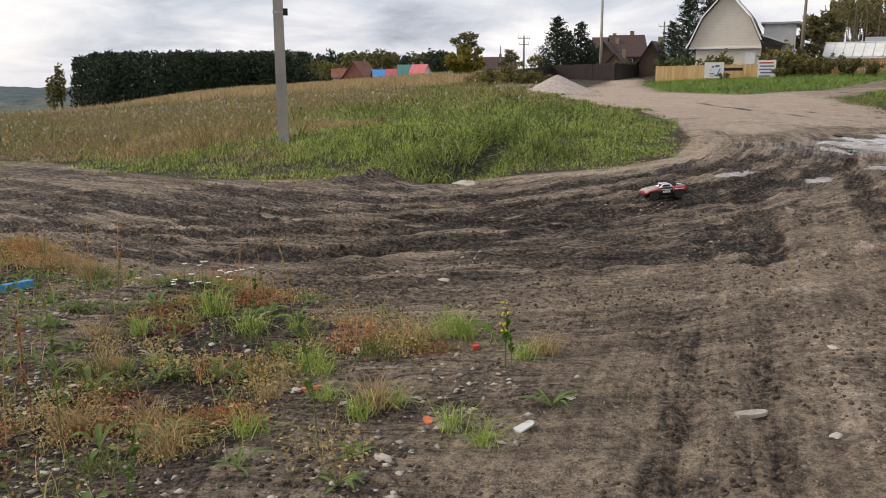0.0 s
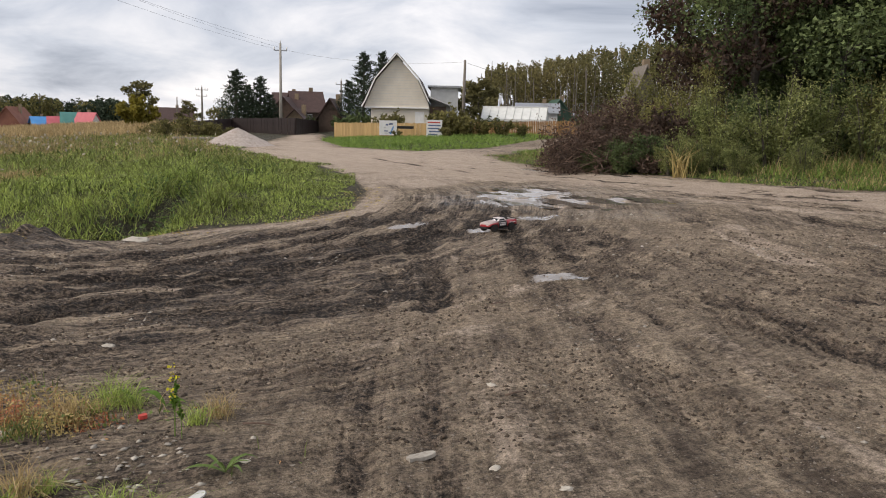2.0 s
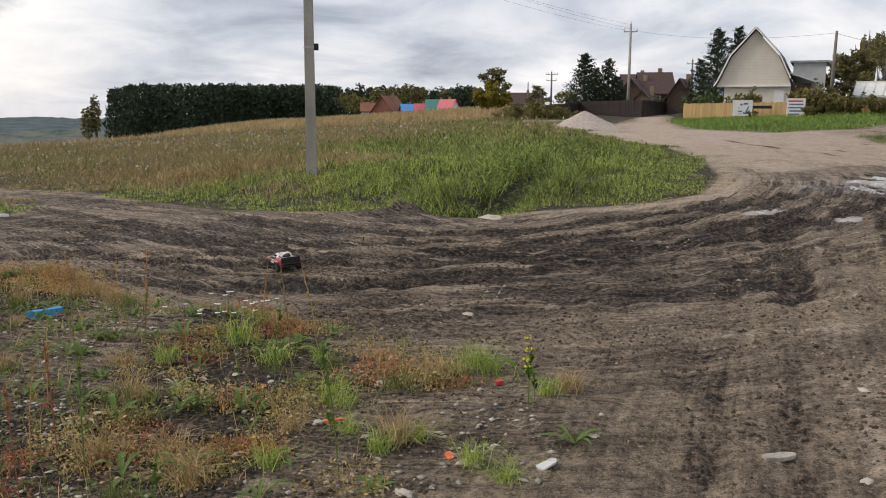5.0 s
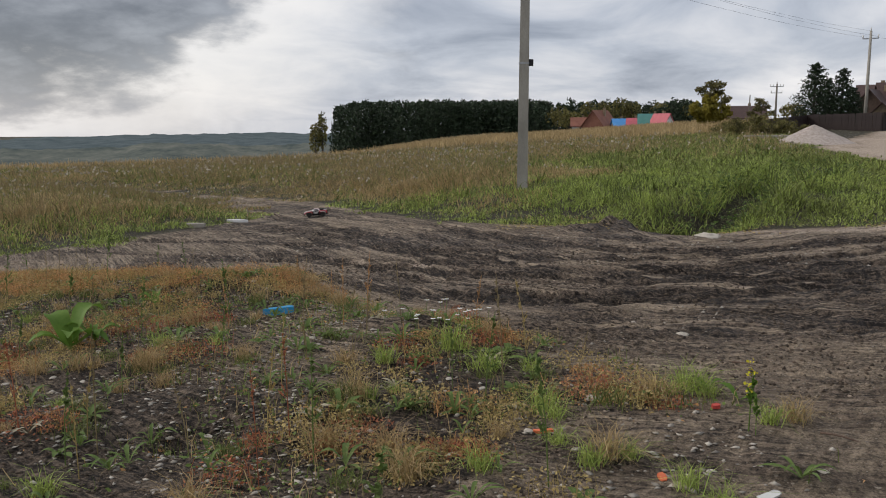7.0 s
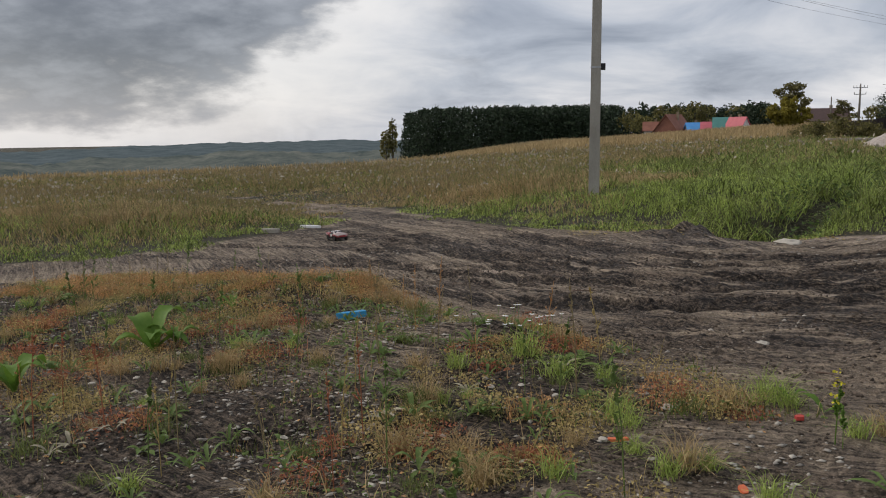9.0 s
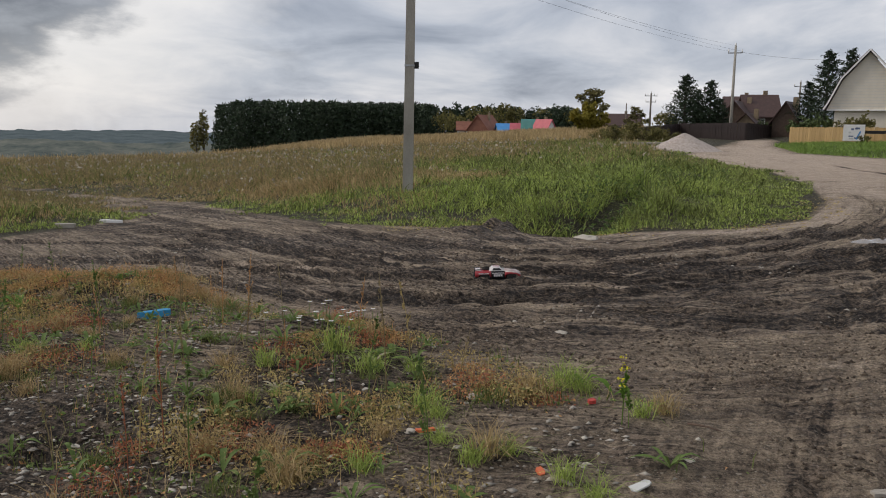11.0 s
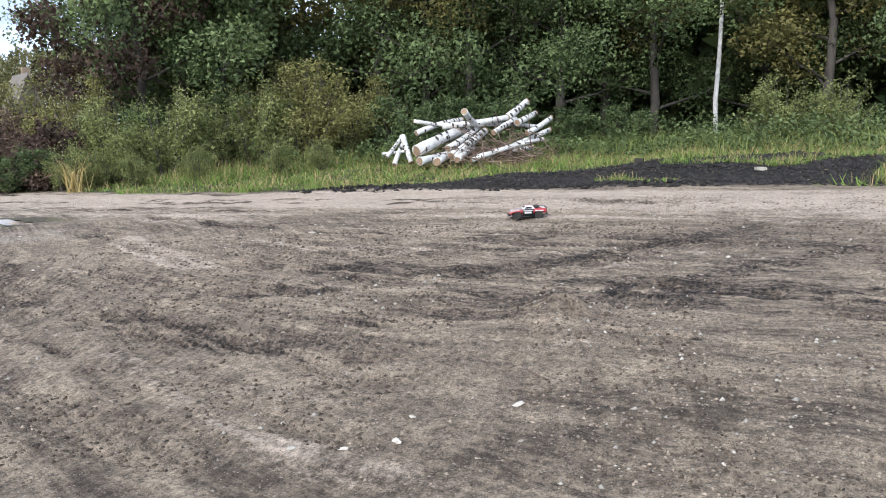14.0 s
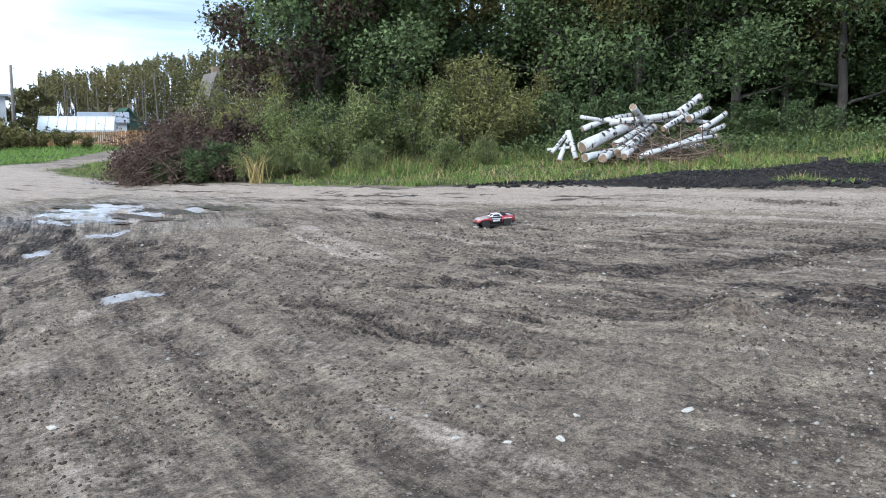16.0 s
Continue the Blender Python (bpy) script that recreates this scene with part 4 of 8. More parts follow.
TRUCK_THING, WHEELS = build_truck()
TRUCK = [
    (0.0, 2.53, 9.28, 190, 0, 0),
    (0.1, 3.14, 9.53, 207, 0, 0),
    (0.2, 3.81, 9.94, 229, 0, 0),
    (0.3, 4.36, 10.17, 252, 0, 10),
    (0.4, 4.74, 10.27, 215, 0, 36),
    (0.5, 4.99, 10.45, 170, 0, 42),
    (0.6, 5.17, 10.55, 156, 0, 18),
    (0.7, 5.34, 10.66, 154, 0, 0),
    (0.8, 5.45, 10.73, 158, 0, 0),
    (0.9, 5.46, 10.63, 163, 0, 0),
    (1.1, 5.58, 10.73, 163, 0, 0),
    (1.3, 5.50, 10.65, 163, 0, 0),
    (1.5, 5.52, 10.65, 168, 0, 0),
    (1.7, 5.08, 10.20, 179, 0, 0),
    (1.9, 4.97, 10.11, 189, 0, 0),
    (2.1, 4.76, 9.83, 200, 0, 0),
    (2.3, 4.70, 9.83, 210, 0, 0),
    (2.5, 4.64, 9.77, 220, 0, 0),
    (2.7, 4.56, 9.61, 233, 0, 0),
    (2.9, 4.39, 9.34, 220, 0, 0),
    (3.1, 4.11, 8.99, 198, 0, 0),
    (3.3, 3.68, 8.66, 177, 0, 0),
    (3.5, 3.06, 8.11, 170, 0, 0),
    (3.7, 2.22, 7.88, 170, 0, 0),
    (3.8, 1.90, 8.04, 173, 0, 0),
    (3.9, 1.54, 8.00, 179, 0, 0),
    (4.0, 1.22, 8.04, 182, 0, 0),
    (4.2, 0.34, 7.94, 188, 0, 0),
    (4.4, -0.41, 7.93, 188, 0, 0),
    (4.6, -1.06, 7.95, 178, 0, 0),
    (4.7, -1.32, 8.01, 160, 0, 0),
    (4.8, -1.51, 8.06, 151, 0, 0),
    (4.9, -1.68, 8.15, 137, 0, 0),
    (5.0, -1.87, 8.33, 121, 0, 0),
    (5.1, -2.16, 8.86, 109, 0, 0),
    (5.2, -2.44, 9.38, 97, 0, 0),
    (7.3, -7.61, 16.01, 225, 0, 0),
    (7.5, -7.81, 15.99, 221, 0, 0),
    (7.7, -8.19, 16.03, 217, 0, 0),
    (8.1, -8.20, 15.24, 240, 0, 0),
    (10.3, -2.49, 9.64, 349, 0, 0),
    (10.5, -1.77, 9.01, 356, 0, 0),
    (10.7, -1.36, 8.88, 367, 0, 0),
    (10.9, -0.92, 8.84, 368, 0, 0),
    (11.0, -0.65, 8.75, 367, 0, 0),
    (11.1, -0.34, 8.80, 365, 0, 0),
    (11.3, 0.36, 8.74, 362, 0, 0),
    (11.5, 1.17, 8.64, 357, 0, 0),
    (11.6, 1.72, 8.43, 355, 0, 0),
    (11.7, 2.29, 8.19, 351, 6, 0),
    (11.8, 2.84, 8.06, 349, 18, 0),
    (11.9, 3.32, 7.84, 347, 27, 0),
    (12.0, 3.82, 7.69, 348, 33, 0),
    (12.1, 4.38, 7.29, 349, 36, 0),
    (12.2, 5.05, 7.14, 347, 30, 0),
    (12.3, 5.83, 7.00, 337, 18, 0),
    (12.4, 6.56, 6.94, 323, 0, 0),
    (12.5, 7.29, 6.86, 310, 0, 0),
    (12.6, 7.41, 6.30, 306, 0, 0),
    (12.8, 9.54, 6.70, 303, 0, -28),
    (13.0, 10.00, 5.95, 295, 0, 0),
    (13.2, 10.36, 5.44, 288, 0, 0),
    (13.4, 10.93, 5.05, 260, 0, 0),
    (13.6, 11.18, 4.85, 199, 0, 0),
    (13.8, 11.21, 4.76, 139, 0, 0),
    (14.0, 10.55, 4.33, 121, 0, 0),
    (14.2, 10.13, 4.61, 105, 0, 0),
    (14.4, 9.66, 4.85, 87, 0, 0),
    (14.5, 9.46, 4.97, 70, 0, 0),
    (14.6, 9.50, 5.32, 40, 0, 0),
    (14.8, 9.69, 5.88, -23, 0, 12),
    (15.0, 9.91, 6.26, -77, 0, 0),
    (15.2, 10.12, 6.14, -148, 0, 0),
    (15.4, 10.15, 6.17, -210, 0, 0),
    (15.7, 9.52, 6.29, -222, 0, 0),
    (16.0, 8.83, 6.34, -214, 0, 0),
]
# where nothing is known between the stretches, it runs down the track, turns and comes back
TRUCK_GAPS = [(5.6, -3.9, 11.6, 122, 0, 0), (6.1, -5.7, 14.2, 126, 0, 0), (6.5, -6.9, 15.9, 136, 0, 0), (6.9, -7.5, 16.3, 195, 0, 0),
              (8.5, -8.2, 14.5, 282, 0, 0), (8.9, -7.4, 13.4, 318, 0, 0), (9.4, -5.8, 12.1, 324, 0, 0), (9.9, -3.9, 10.8, 327, 0, 0)]


def motions():
    rows = sorted(TRUCK + TRUCK_GAPS)
    fixed, last = [], None
    for t, x, y, yaw, nose, roll in rows:
        while last is not None and yaw - last > 180:
            yaw -= 360
        while last is not None and yaw - last < -180:
            yaw += 360
        last = yaw
        fixed.append((t, x, y, yaw, nose, roll))
    keyed, spin, angle, px, py = [], [], 0.0, rows[0][1], rows[0][2]
    for t, x, y, yaw, nose, roll in fixed:
        c, s = math.cos(radians(yaw)), math.sin(radians(yaw))
        up = math.degrees(math.atan2(height(x + 0.17 * c, y + 0.17 * s) - height(x - 0.17 * c, y - 0.17 * s), 0.34))
        side = math.degrees(math.atan2(height(x - 0.12 * s, y + 0.12 * c) - height(x + 0.12 * s, y - 0.12 * c), 0.24))
        z = float(sample(np.array([x]), np.array([y]))[0][0]) + 0.144 * math.sin(radians(abs(nose))) + 0.10 * math.sin(radians(abs(roll)))
        keyed.append((t, Matrix.Translation((x, y, z)) @ Matrix.Rotation(radians(yaw), 4, "Z") @ Matrix.Rotation(radians(-up - nose), 4, "Y") @ Matrix.Rotation(radians(side + roll), 4, "X")))
        angle += min(80.0, math.degrees(math.hypot(x - px, y - py) / (0.86 * WHEEL_R)))
        px, py = x, y
        spin.append((t, angle))
    walk(TRUCK_THING, keyed)
    for wh, x, y in WHEELS:
        walk(wh, [(t, pose(x, y, WHEEL_R, 0, a, 0)) for t, a in spin])


# ---- poles and wires ----
def concrete_pole():
    x, y = -3.40, 18.2
    z = height(x, y)
    ob = empty("concrete_pole", pose(x, y, z, 0, 0.4, 8), "tall tapered grey concrete utility pole in the grass", "utility pole")
    bm = bmesh.new()
    r = []
    for zz, w in ((-0.5, 0.118), (0.0, 0.115), (9.0, 0.075)):
        r.append([bm.verts.new((a * w, b * w * 0.9, zz)) for a, b in ((-1, -1), (1, -1), (1, 1), (-1, 1))])
    for a, b in zip(r, r[1:]):
        for k in range(4):
            bm.faces.new((a[k], a[(k + 1) % 4], b[(k + 1) % 4], b[k]))
    bm.faces.new(r[-1])
    bmesh.ops.bevel(bm, geom=[ed for ed in bm.edges if abs((ed.verts[0].co - ed.verts[1].co).z) > 0.3], offset=0.018, segments=1, affect="EDGES")
    bmesh.ops.recalc_face_normals(bm, faces=bm.faces)
    part("shaft", bm, CONCRETE, ob)
    h = 2.72 - z
    part("junction_box", box(bmesh.new(), 0.095, 0.20, -0.08, 0.06, h - 0.06, h + 0.08, bevel=0.01), BLACK, ob, "small dark box clamped to the shaft")
    part("clamp_band", box(bmesh.new(), -0.112, 0.112, -0.10, 0.10, h - 0.02, h + 0.02), STEEL, ob)


def utility_pole(name, az, rng, top, label, arms, material, r0=0.13, lean=0.0):
    x, y = polar(az, rng)
    z = height(x, y)
    ob = empty(name, pose(x, y, z, 0, lean, -az), label, "utility pole")
    part("shaft", tube(bmesh.new(), [(0, 0, -0.4), (0, 0, (top - z) * 0.5), (0, 0, top - z)], [r0, r0 * 0.85, r0 * 0.65], 10), material, ob)
    for dz, half in arms:
        part("crossarm", box(bmesh.new(), -half, half, -0.05, 0.05, top - z - dz - 0.05, top - z - dz + 0.05), STEEL, ob)
        for s in (-1, 1):
            for k in ((1.0, 0.55) if half > 0.8 else (1.0,)):
                part("insulator", lathe_z([(0, 0.04), (0.1, 0.07), (0.14, 0.05), (0.24, 0.06), (0.28, 0.03)], (s * half * k * 0.95, 0, top - z - dz + 0.05)), WHITE, ob)
    if arms:
        part("insulator", lathe_z([(0, 0.04), (0.1, 0.07), (0.14, 0.05), (0.24, 0.06), (0.28, 0.03)], (0, 0, top - z)), WHITE, ob)
    return ob


def lathe_z(profile, at, sides=8):
    bm = bmesh.new()
    return tube(bm, [(at[0], at[1], at[2] + z) for z, r in profile], [r for z, r in profile], sides)


def wire(a, b, sag, r=0.012):
    pts = [Vector(a).lerp(Vector(b), k / 20) - Vector((0, 0, sag * 4 * (k / 20) * (1 - k / 20))) for k in range(21)]
    tagged(part("overhead_wire", tube(bmesh.new(), pts, r, 4), BLACK), "thin dark overhead power wire", "wire", "overhead wires")


concrete_pole()
utility_pole("utility_pole", 10.85, 82, 8.9, "grey steel utility pole with crossarm and white insulators", [(0.65, 0.62)], CONCRETE, 0.16)
utility_pole("wooden_pole", 23.17, 64, 6.45, "weathered leaning wooden pole beside the fence", [], WOODPOLE, 0.14, 0.8)
utility_pole("far_utility_pole", 5.75, 130, 6.4, "distant wooden utility pole with two crossarms", [(0.4, 0.9), (1.3, 0.75)], WOODPOLE, 0.17)
utility_pole("far_lamp_pole", 4.18, 150, 5.4, "distant thin lamp pole", [], WOODPOLE, 0.13)
utility_pole("back_utility_pole", 14.85, 110, 7.0, "distant utility pole among the trees", [(0.5, 0.7)], WOODPOLE, 0.15)
pu, pw = polar(10.85, 82), polar(23.17, 64)
for o in (-0.6, 0.0, 0.6):
    wire((pu[0] + o, pu[1], 8.4 + (0.5 if o == 0 else 0)), (-18 + o, 14 - o, 10.2), 0.9, 0.006)
wire((pw[0], pw[1], 6.3), (pu[0] + 0.6, pu[1], 8.3), 0.5, 0.007)
wire((pw[0], pw[1], 6.3), (62, 92, 5.4), 0.6, 0.010)


# ---- houses ----
def window(parent, x, z, w, h, y=-0.02, material=None):
    fr = part("window", box(box(box(box(bmesh.new(), x - w / 2, x + w / 2, y - 0.05, y + 0.03, z, z + 0.07), x - w / 2, x + w / 2, y - 0.05, y + 0.03, z + h - 0.07, z + h), x - w / 2, x - w / 2 + 0.07, y - 0.05, y + 0.03, z + 0.07, z + h - 0.07),
                            x + w / 2 - 0.07, x + w / 2, y - 0.05, y + 0.03, z + 0.07, z + h - 0.07), WHITE, parent)
    part("pane", boxed(x - w / 2 + 0.07, x + w / 2 - 0.07, y - 0.01, y + 0.02, z + 0.07, z + h - 0.07), GLASS, fr)


def gambrel_house():
    rng = 67.0
    az = 18.62
    k = rng * math.pi / 180
    x0, y0 = polar(az, rng)
    z0 = height(x0, y0)
    e = 1.5 - z0
    H = lambda el: e + rng * math.tan(radians(el))
    X = lambda a: rng * math.tan(radians(a - az))
    ob = empty("gambrel_house", pose(x0, y0, z0, 0, 0, -az - 4), "cream sided house with a steep gambrel gable and low annex", "house")
    depth = 8.0
    low = H(1.2)
    part("ground_storey", boxed(X(16.88), X(20.85), 0.15, depth - 0.15, -0.4, low), CREAM, ob)
    prof = [(X(16.45), low), (X(20.86), low), (X(20.70), H(1.65)), (X(20.00), H(3.1)), (X(18.62), H(4.62)), (X(17.22), H(2.98)), (X(16.56), H(1.5))]
    part("gable", prism(prof, 0, depth), CREAM, ob)
    # siding courses
    for i in range(1, 18):
        z = low + i * (H(4.4) - low) / 18
        t = [(a, b) for a, b in zip(prof[1:], prof[2:] + prof[:1])]
        xs = []
        for (ax, az_), (bx, bz) in t:
            if (az_ - z) * (bz - z) < 0:
                xs.append(ax + (bx - ax) * (z - az_) / (bz - az_))
        if len(xs) >= 2:
            part("siding_joint", boxed(min(xs) + 0.05, max(xs) - 0.05, -0.008, 0.01, z - 0.008, z + 0.008), GREYWALL, ob)
    outline = [(X(16.28), H(1.18)), (X(16.50), H(1.55)), (X(17.17), H(3.06)), (X(18.62), H(4.74)), (X(20.06), H(3.18)), (X(20.82), H(1.6))]
    for (ax, bz), (cx, dz) in zip(outline, outline[1:]):
        d = Vector((cx - ax, 0, dz - bz))
        n = Vector((-d.z, 0, d.x)).normalized() * 0.09
        if n.z < 0:
            n = -n
        bm = prism([(ax, bz), (cx, dz), (cx + n.x, dz + n.z), (ax + n.x, bz + n.z)], -0.35, depth + 0.3)
        part("roof_slope", bm, BROWNROOF, ob, "brown metal roof slope")
        part("barge_board", prism([(ax - n.x * 0.5, bz - n.z * 0.5), (cx - n.x * 0.5, dz - n.z * 0.5), (cx + n.x * 0.7, dz + n.z * 0.7), (ax + n.x * 0.7, bz + n.z * 0.7)], -0.39, -0.35), WHITE, ob)
    part("ledge", boxed(X(16.45), X(20.86), -0.12, 0.0, low - 0.10, low), WHITE, ob)
    # annex and lean-to
    part("annex_wall", boxed(X(20.9), X(22.8), 1.5, 9, -0.4, H(2.62)), GREYWALL, ob, "grey sheet-clad annex")
    part("annex_roof", boxed(X(20.7), X(23.0), 1.2, 9.3, H(2.62), H(2.74)), STEEL, ob)
    part("lean_to_roof", prism([(X(20.78), H(2.0)), (X(22.3), H(1.42)), (X(22.3), H(1.34)), (X(20.78), H(1.9))], -0.2, 1.45), GREYWALL, ob)
    part("lean_to_wall", boxed(X(20.9), X(22.0), 0.3, 1.4, -0.4, H(1.3)), DARKLOG, ob, "dark timber lean-to")
    part("door", boxed(X(19.9), X(20.5), 0.08, 0.16, -0.3, 1.9), WHITE, ob)


def gable_house(name, label, az, rng, w, d, wall, roof, wm, rm, turn=0.0, wins=2, z0=None, ridge_along=False, ov=0.3, gm=None):
    """A simple house: walls, pitched roof slopes with thickness, windows."""
    x0, y0 = polar(az, rng)
    z = height(x0, y0) if z0 is None else z0
    ob = empty(name, pose(x0, y0, z, 0, 0, -az + turn), label, "house")
    if ridge_along:
        part("wall", boxed(-w / 2, w / 2, 0, d, -1.5, wall), wm, ob)
        part("gable", prism([(0, 0), (d, 0), (d / 2, roof)], -w / 2 + 0.02, w / 2 - 0.02), gm or wm, ob).matrix_basis = Matrix.Translation((0, 0, wall)) @ Matrix.Rotation(radians(90), 4, "Z")
        for s in (0, 1):
            a = [(-ov, -0.02 - ov * roof / (d / 2)), (d / 2, roof + 0.02), (d / 2, roof + 0.14), (-ov, 0.10 - ov * roof / (d / 2))]
            a = a if s == 0 else [(d - u, v) for u, v in a]
            part("roof_slope", prism(a, -w / 2 - ov, w / 2 + ov), rm, ob).matrix_basis = Matrix.Translation((0, 0, wall)) @ Matrix.Rotation(radians(90), 4, "Z")
    else:
        part("wall", prism([(-w / 2, -1.5), (w / 2, -1.5), (w / 2, wall), (0, wall + roof), (-w / 2, wall)], 0, d), gm or wm, ob)
        for s in (-1, 1):
            a = [(s * (w / 2 + ov), wall - ov * roof / (w / 2) + 0.02), (0, wall + roof + 0.02), (0, wall + roof + 0.15), (s * (w / 2 + ov), wall - ov * roof / (w / 2) + 0.14)]
            part("roof_slope", prism(a, -ov, d + ov), rm, ob)
    for k in range(wins):
        window(ob, (k - (wins - 1) / 2) * w / (wins + 0.6), max(0.3, wall * 0.35), w * 0.16, min(1.3, wall * 0.5))
    part("chimney", boxed(w * 0.12, w * 0.12 + 0.45, d * 0.5, d * 0.5 + 0.45, wall, wall + roof + 0.6), BRICK, ob)
    return ob


gambrel_house()
# dark-roofed dachas behind the metal fence
gable_house("dacha", "dark brown roofed dacha with a pale gable behind the metal fence", 11.0, 98, 4.4, 8, 1.3, 2.5, DARKLOG, BROWNROOF, -12, 0)
gable_house("dacha", "small tan-gabled house before the dark roofs", 11.75, 93, 2.9, 4, 0.9, 1.5, DARKLOG, BROWNROOF, -12, 0, gm=BRICK)
gable_house("dacha", "dark timber house with a broad brown roof", 11.35, 106, 3.6, 6, 2.6, 1.7, DARKLOG, BROWNROOF, 0, 0, ridge_along=True)
gable_house("dacha", "brown metal roofed house behind the fence", 12.75, 100, 3.6, 7, 2.2, 2.3, DARKLOG, BROWNROOF, 8, 1, ridge_along=True)
gable_house("shed", "small dark timber shed with a steep roof", 14.1, 90, 2.4, 4, 1.6, 1.8, DARKLOG, BROWNROOF, -10, 0)
gable_house("summer_house", "small house with a green hipped roof behind the greenhouse", 29.7, 95, 4.4, 5, 1.2, 2.5, GREENROOF, GREENROOF, 12, 0)
gable_house("shed", "long low shed with a pale grey roof", 28.2, 92, 4.4, 4, 2.3, 0.9, GREYWALL, STEEL, 0, 0, ridge_along=True)
# the far hamlet beyond the field
gable_house("far_house", "distant house with a rust-brown roof", -5.75, 172, 4.8, 7, 1.7, 3.0, RUSTROOF, RUSTROOF, -25, 0, z0=-1.5, gm=RUSTROOF)
gable_house("far_house", "small distant house with a faded rust roof", -6.6, 176, 3.4, 5, 1.4, 1.6, GREYWALL, RUSTROOF, 0, 1, z0=-1.2, ridge_along=True)
gable_house("far_house", "distant white cottage with a bright blue roof", -3.85, 170, 2.6, 5, 1.0, 1.5, WHITE, BLUEROOF, 10, 1, z0=-1.0, ridge_along=True)
gable_house("far_house", "distant low house with a pink-red roof", -3.1, 168, 2.2, 5, 1.0, 1.5, REDROOF, REDROOF, 0, 0, z0=-0.9, ridge_along=True)
gable_house("far_house", "distant house under a large teal metal roof", -1.95, 165, 4.5, 7, 0.4, 3.0, TEALROOF, TEALROOF, 0, 0, z0=-1.0, ridge_along=True)
gable_house("far_house", "distant white gabled house with a pink-red roof", -0.75, 163, 3.2, 5, 0.4, 2.9, WHITE, REDROOF, 35, 1, z0=-0.9)
gable_house("far_house", "distant house with a wide grey-brown roof", 3.9, 150, 7.0, 7, 1.6, 1.9, DARKLOG, BROWNROOF, 5, 1, z0=0.0, ridge_along=True)


def greenhouse():
    rng = 72.0
    x0, y0 = polar(26.6, rng)
    z0 = height(x0, y0)
    ob = empty("greenhouse", pose(x0, y0, z0, 0, 0, -26.6 - 6), "white translucent greenhouse with a ribbed pitched roof", "greenhouse")
    w, wall, ridge = 5.6, 1.35, 2.4
    part("wall", boxed(-w / 2, w / 2, 0, 3, -0.3, wall), FILM, ob)
    for s in (0, 1):
        a = [(-0.1, 0), (1.5, ridge - wall), (1.5, ridge - wall + 0.06), (-0.1, 0.06)]
        a = a if s == 0 else [(3 - u, v) for u, v in a]
        part("roof_slope", prism(a, -w / 2, w / 2), FILM, ob).matrix_basis = Matrix.Translation((0, 0, wall)) @ Matrix.Rotation(radians(90), 4, "Z")
    part("gable", prism([(0, 0), (3, 0), (1.5, ridge - wall)], -w / 2 + 0.02, w / 2 - 0.02), FILM, ob).matrix_basis = Matrix.Translation((0, 0, wall)) @ Matrix.Rotation(radians(90), 4, "Z")
    for k in range(9):
        x = -w / 2 + k * w / 8
        part("rib", box(box(bmesh.new(), x - 0.03, x + 0.03, -0.04, 0.0, 0, wall), x - 0.03, x + 0.03, -0.14, -0.08, wall - 0.06, wall + 0.06), STEEL, ob)
        part("roof_rib", tube(bmesh.new(), [(x, -0.1, wall + 0.09), (x, 1.5, ridge + 0.09), (x, 3.1, wall + 0.09)], 0.025, 5), GREYWALL, ob)
    part("ridge_cap", boxed(-w / 2 - 0.05, w / 2 + 0.05, 1.42, 1.58, ridge + 0.05, ridge + 0.12), WHITE, ob)
    part("eave_rail", boxed(-w / 2 - 0.05, w / 2 + 0.05, -0.17, -0.1, wall - 0.1, wall - 0.02), WHITE, ob)


greenhouse()


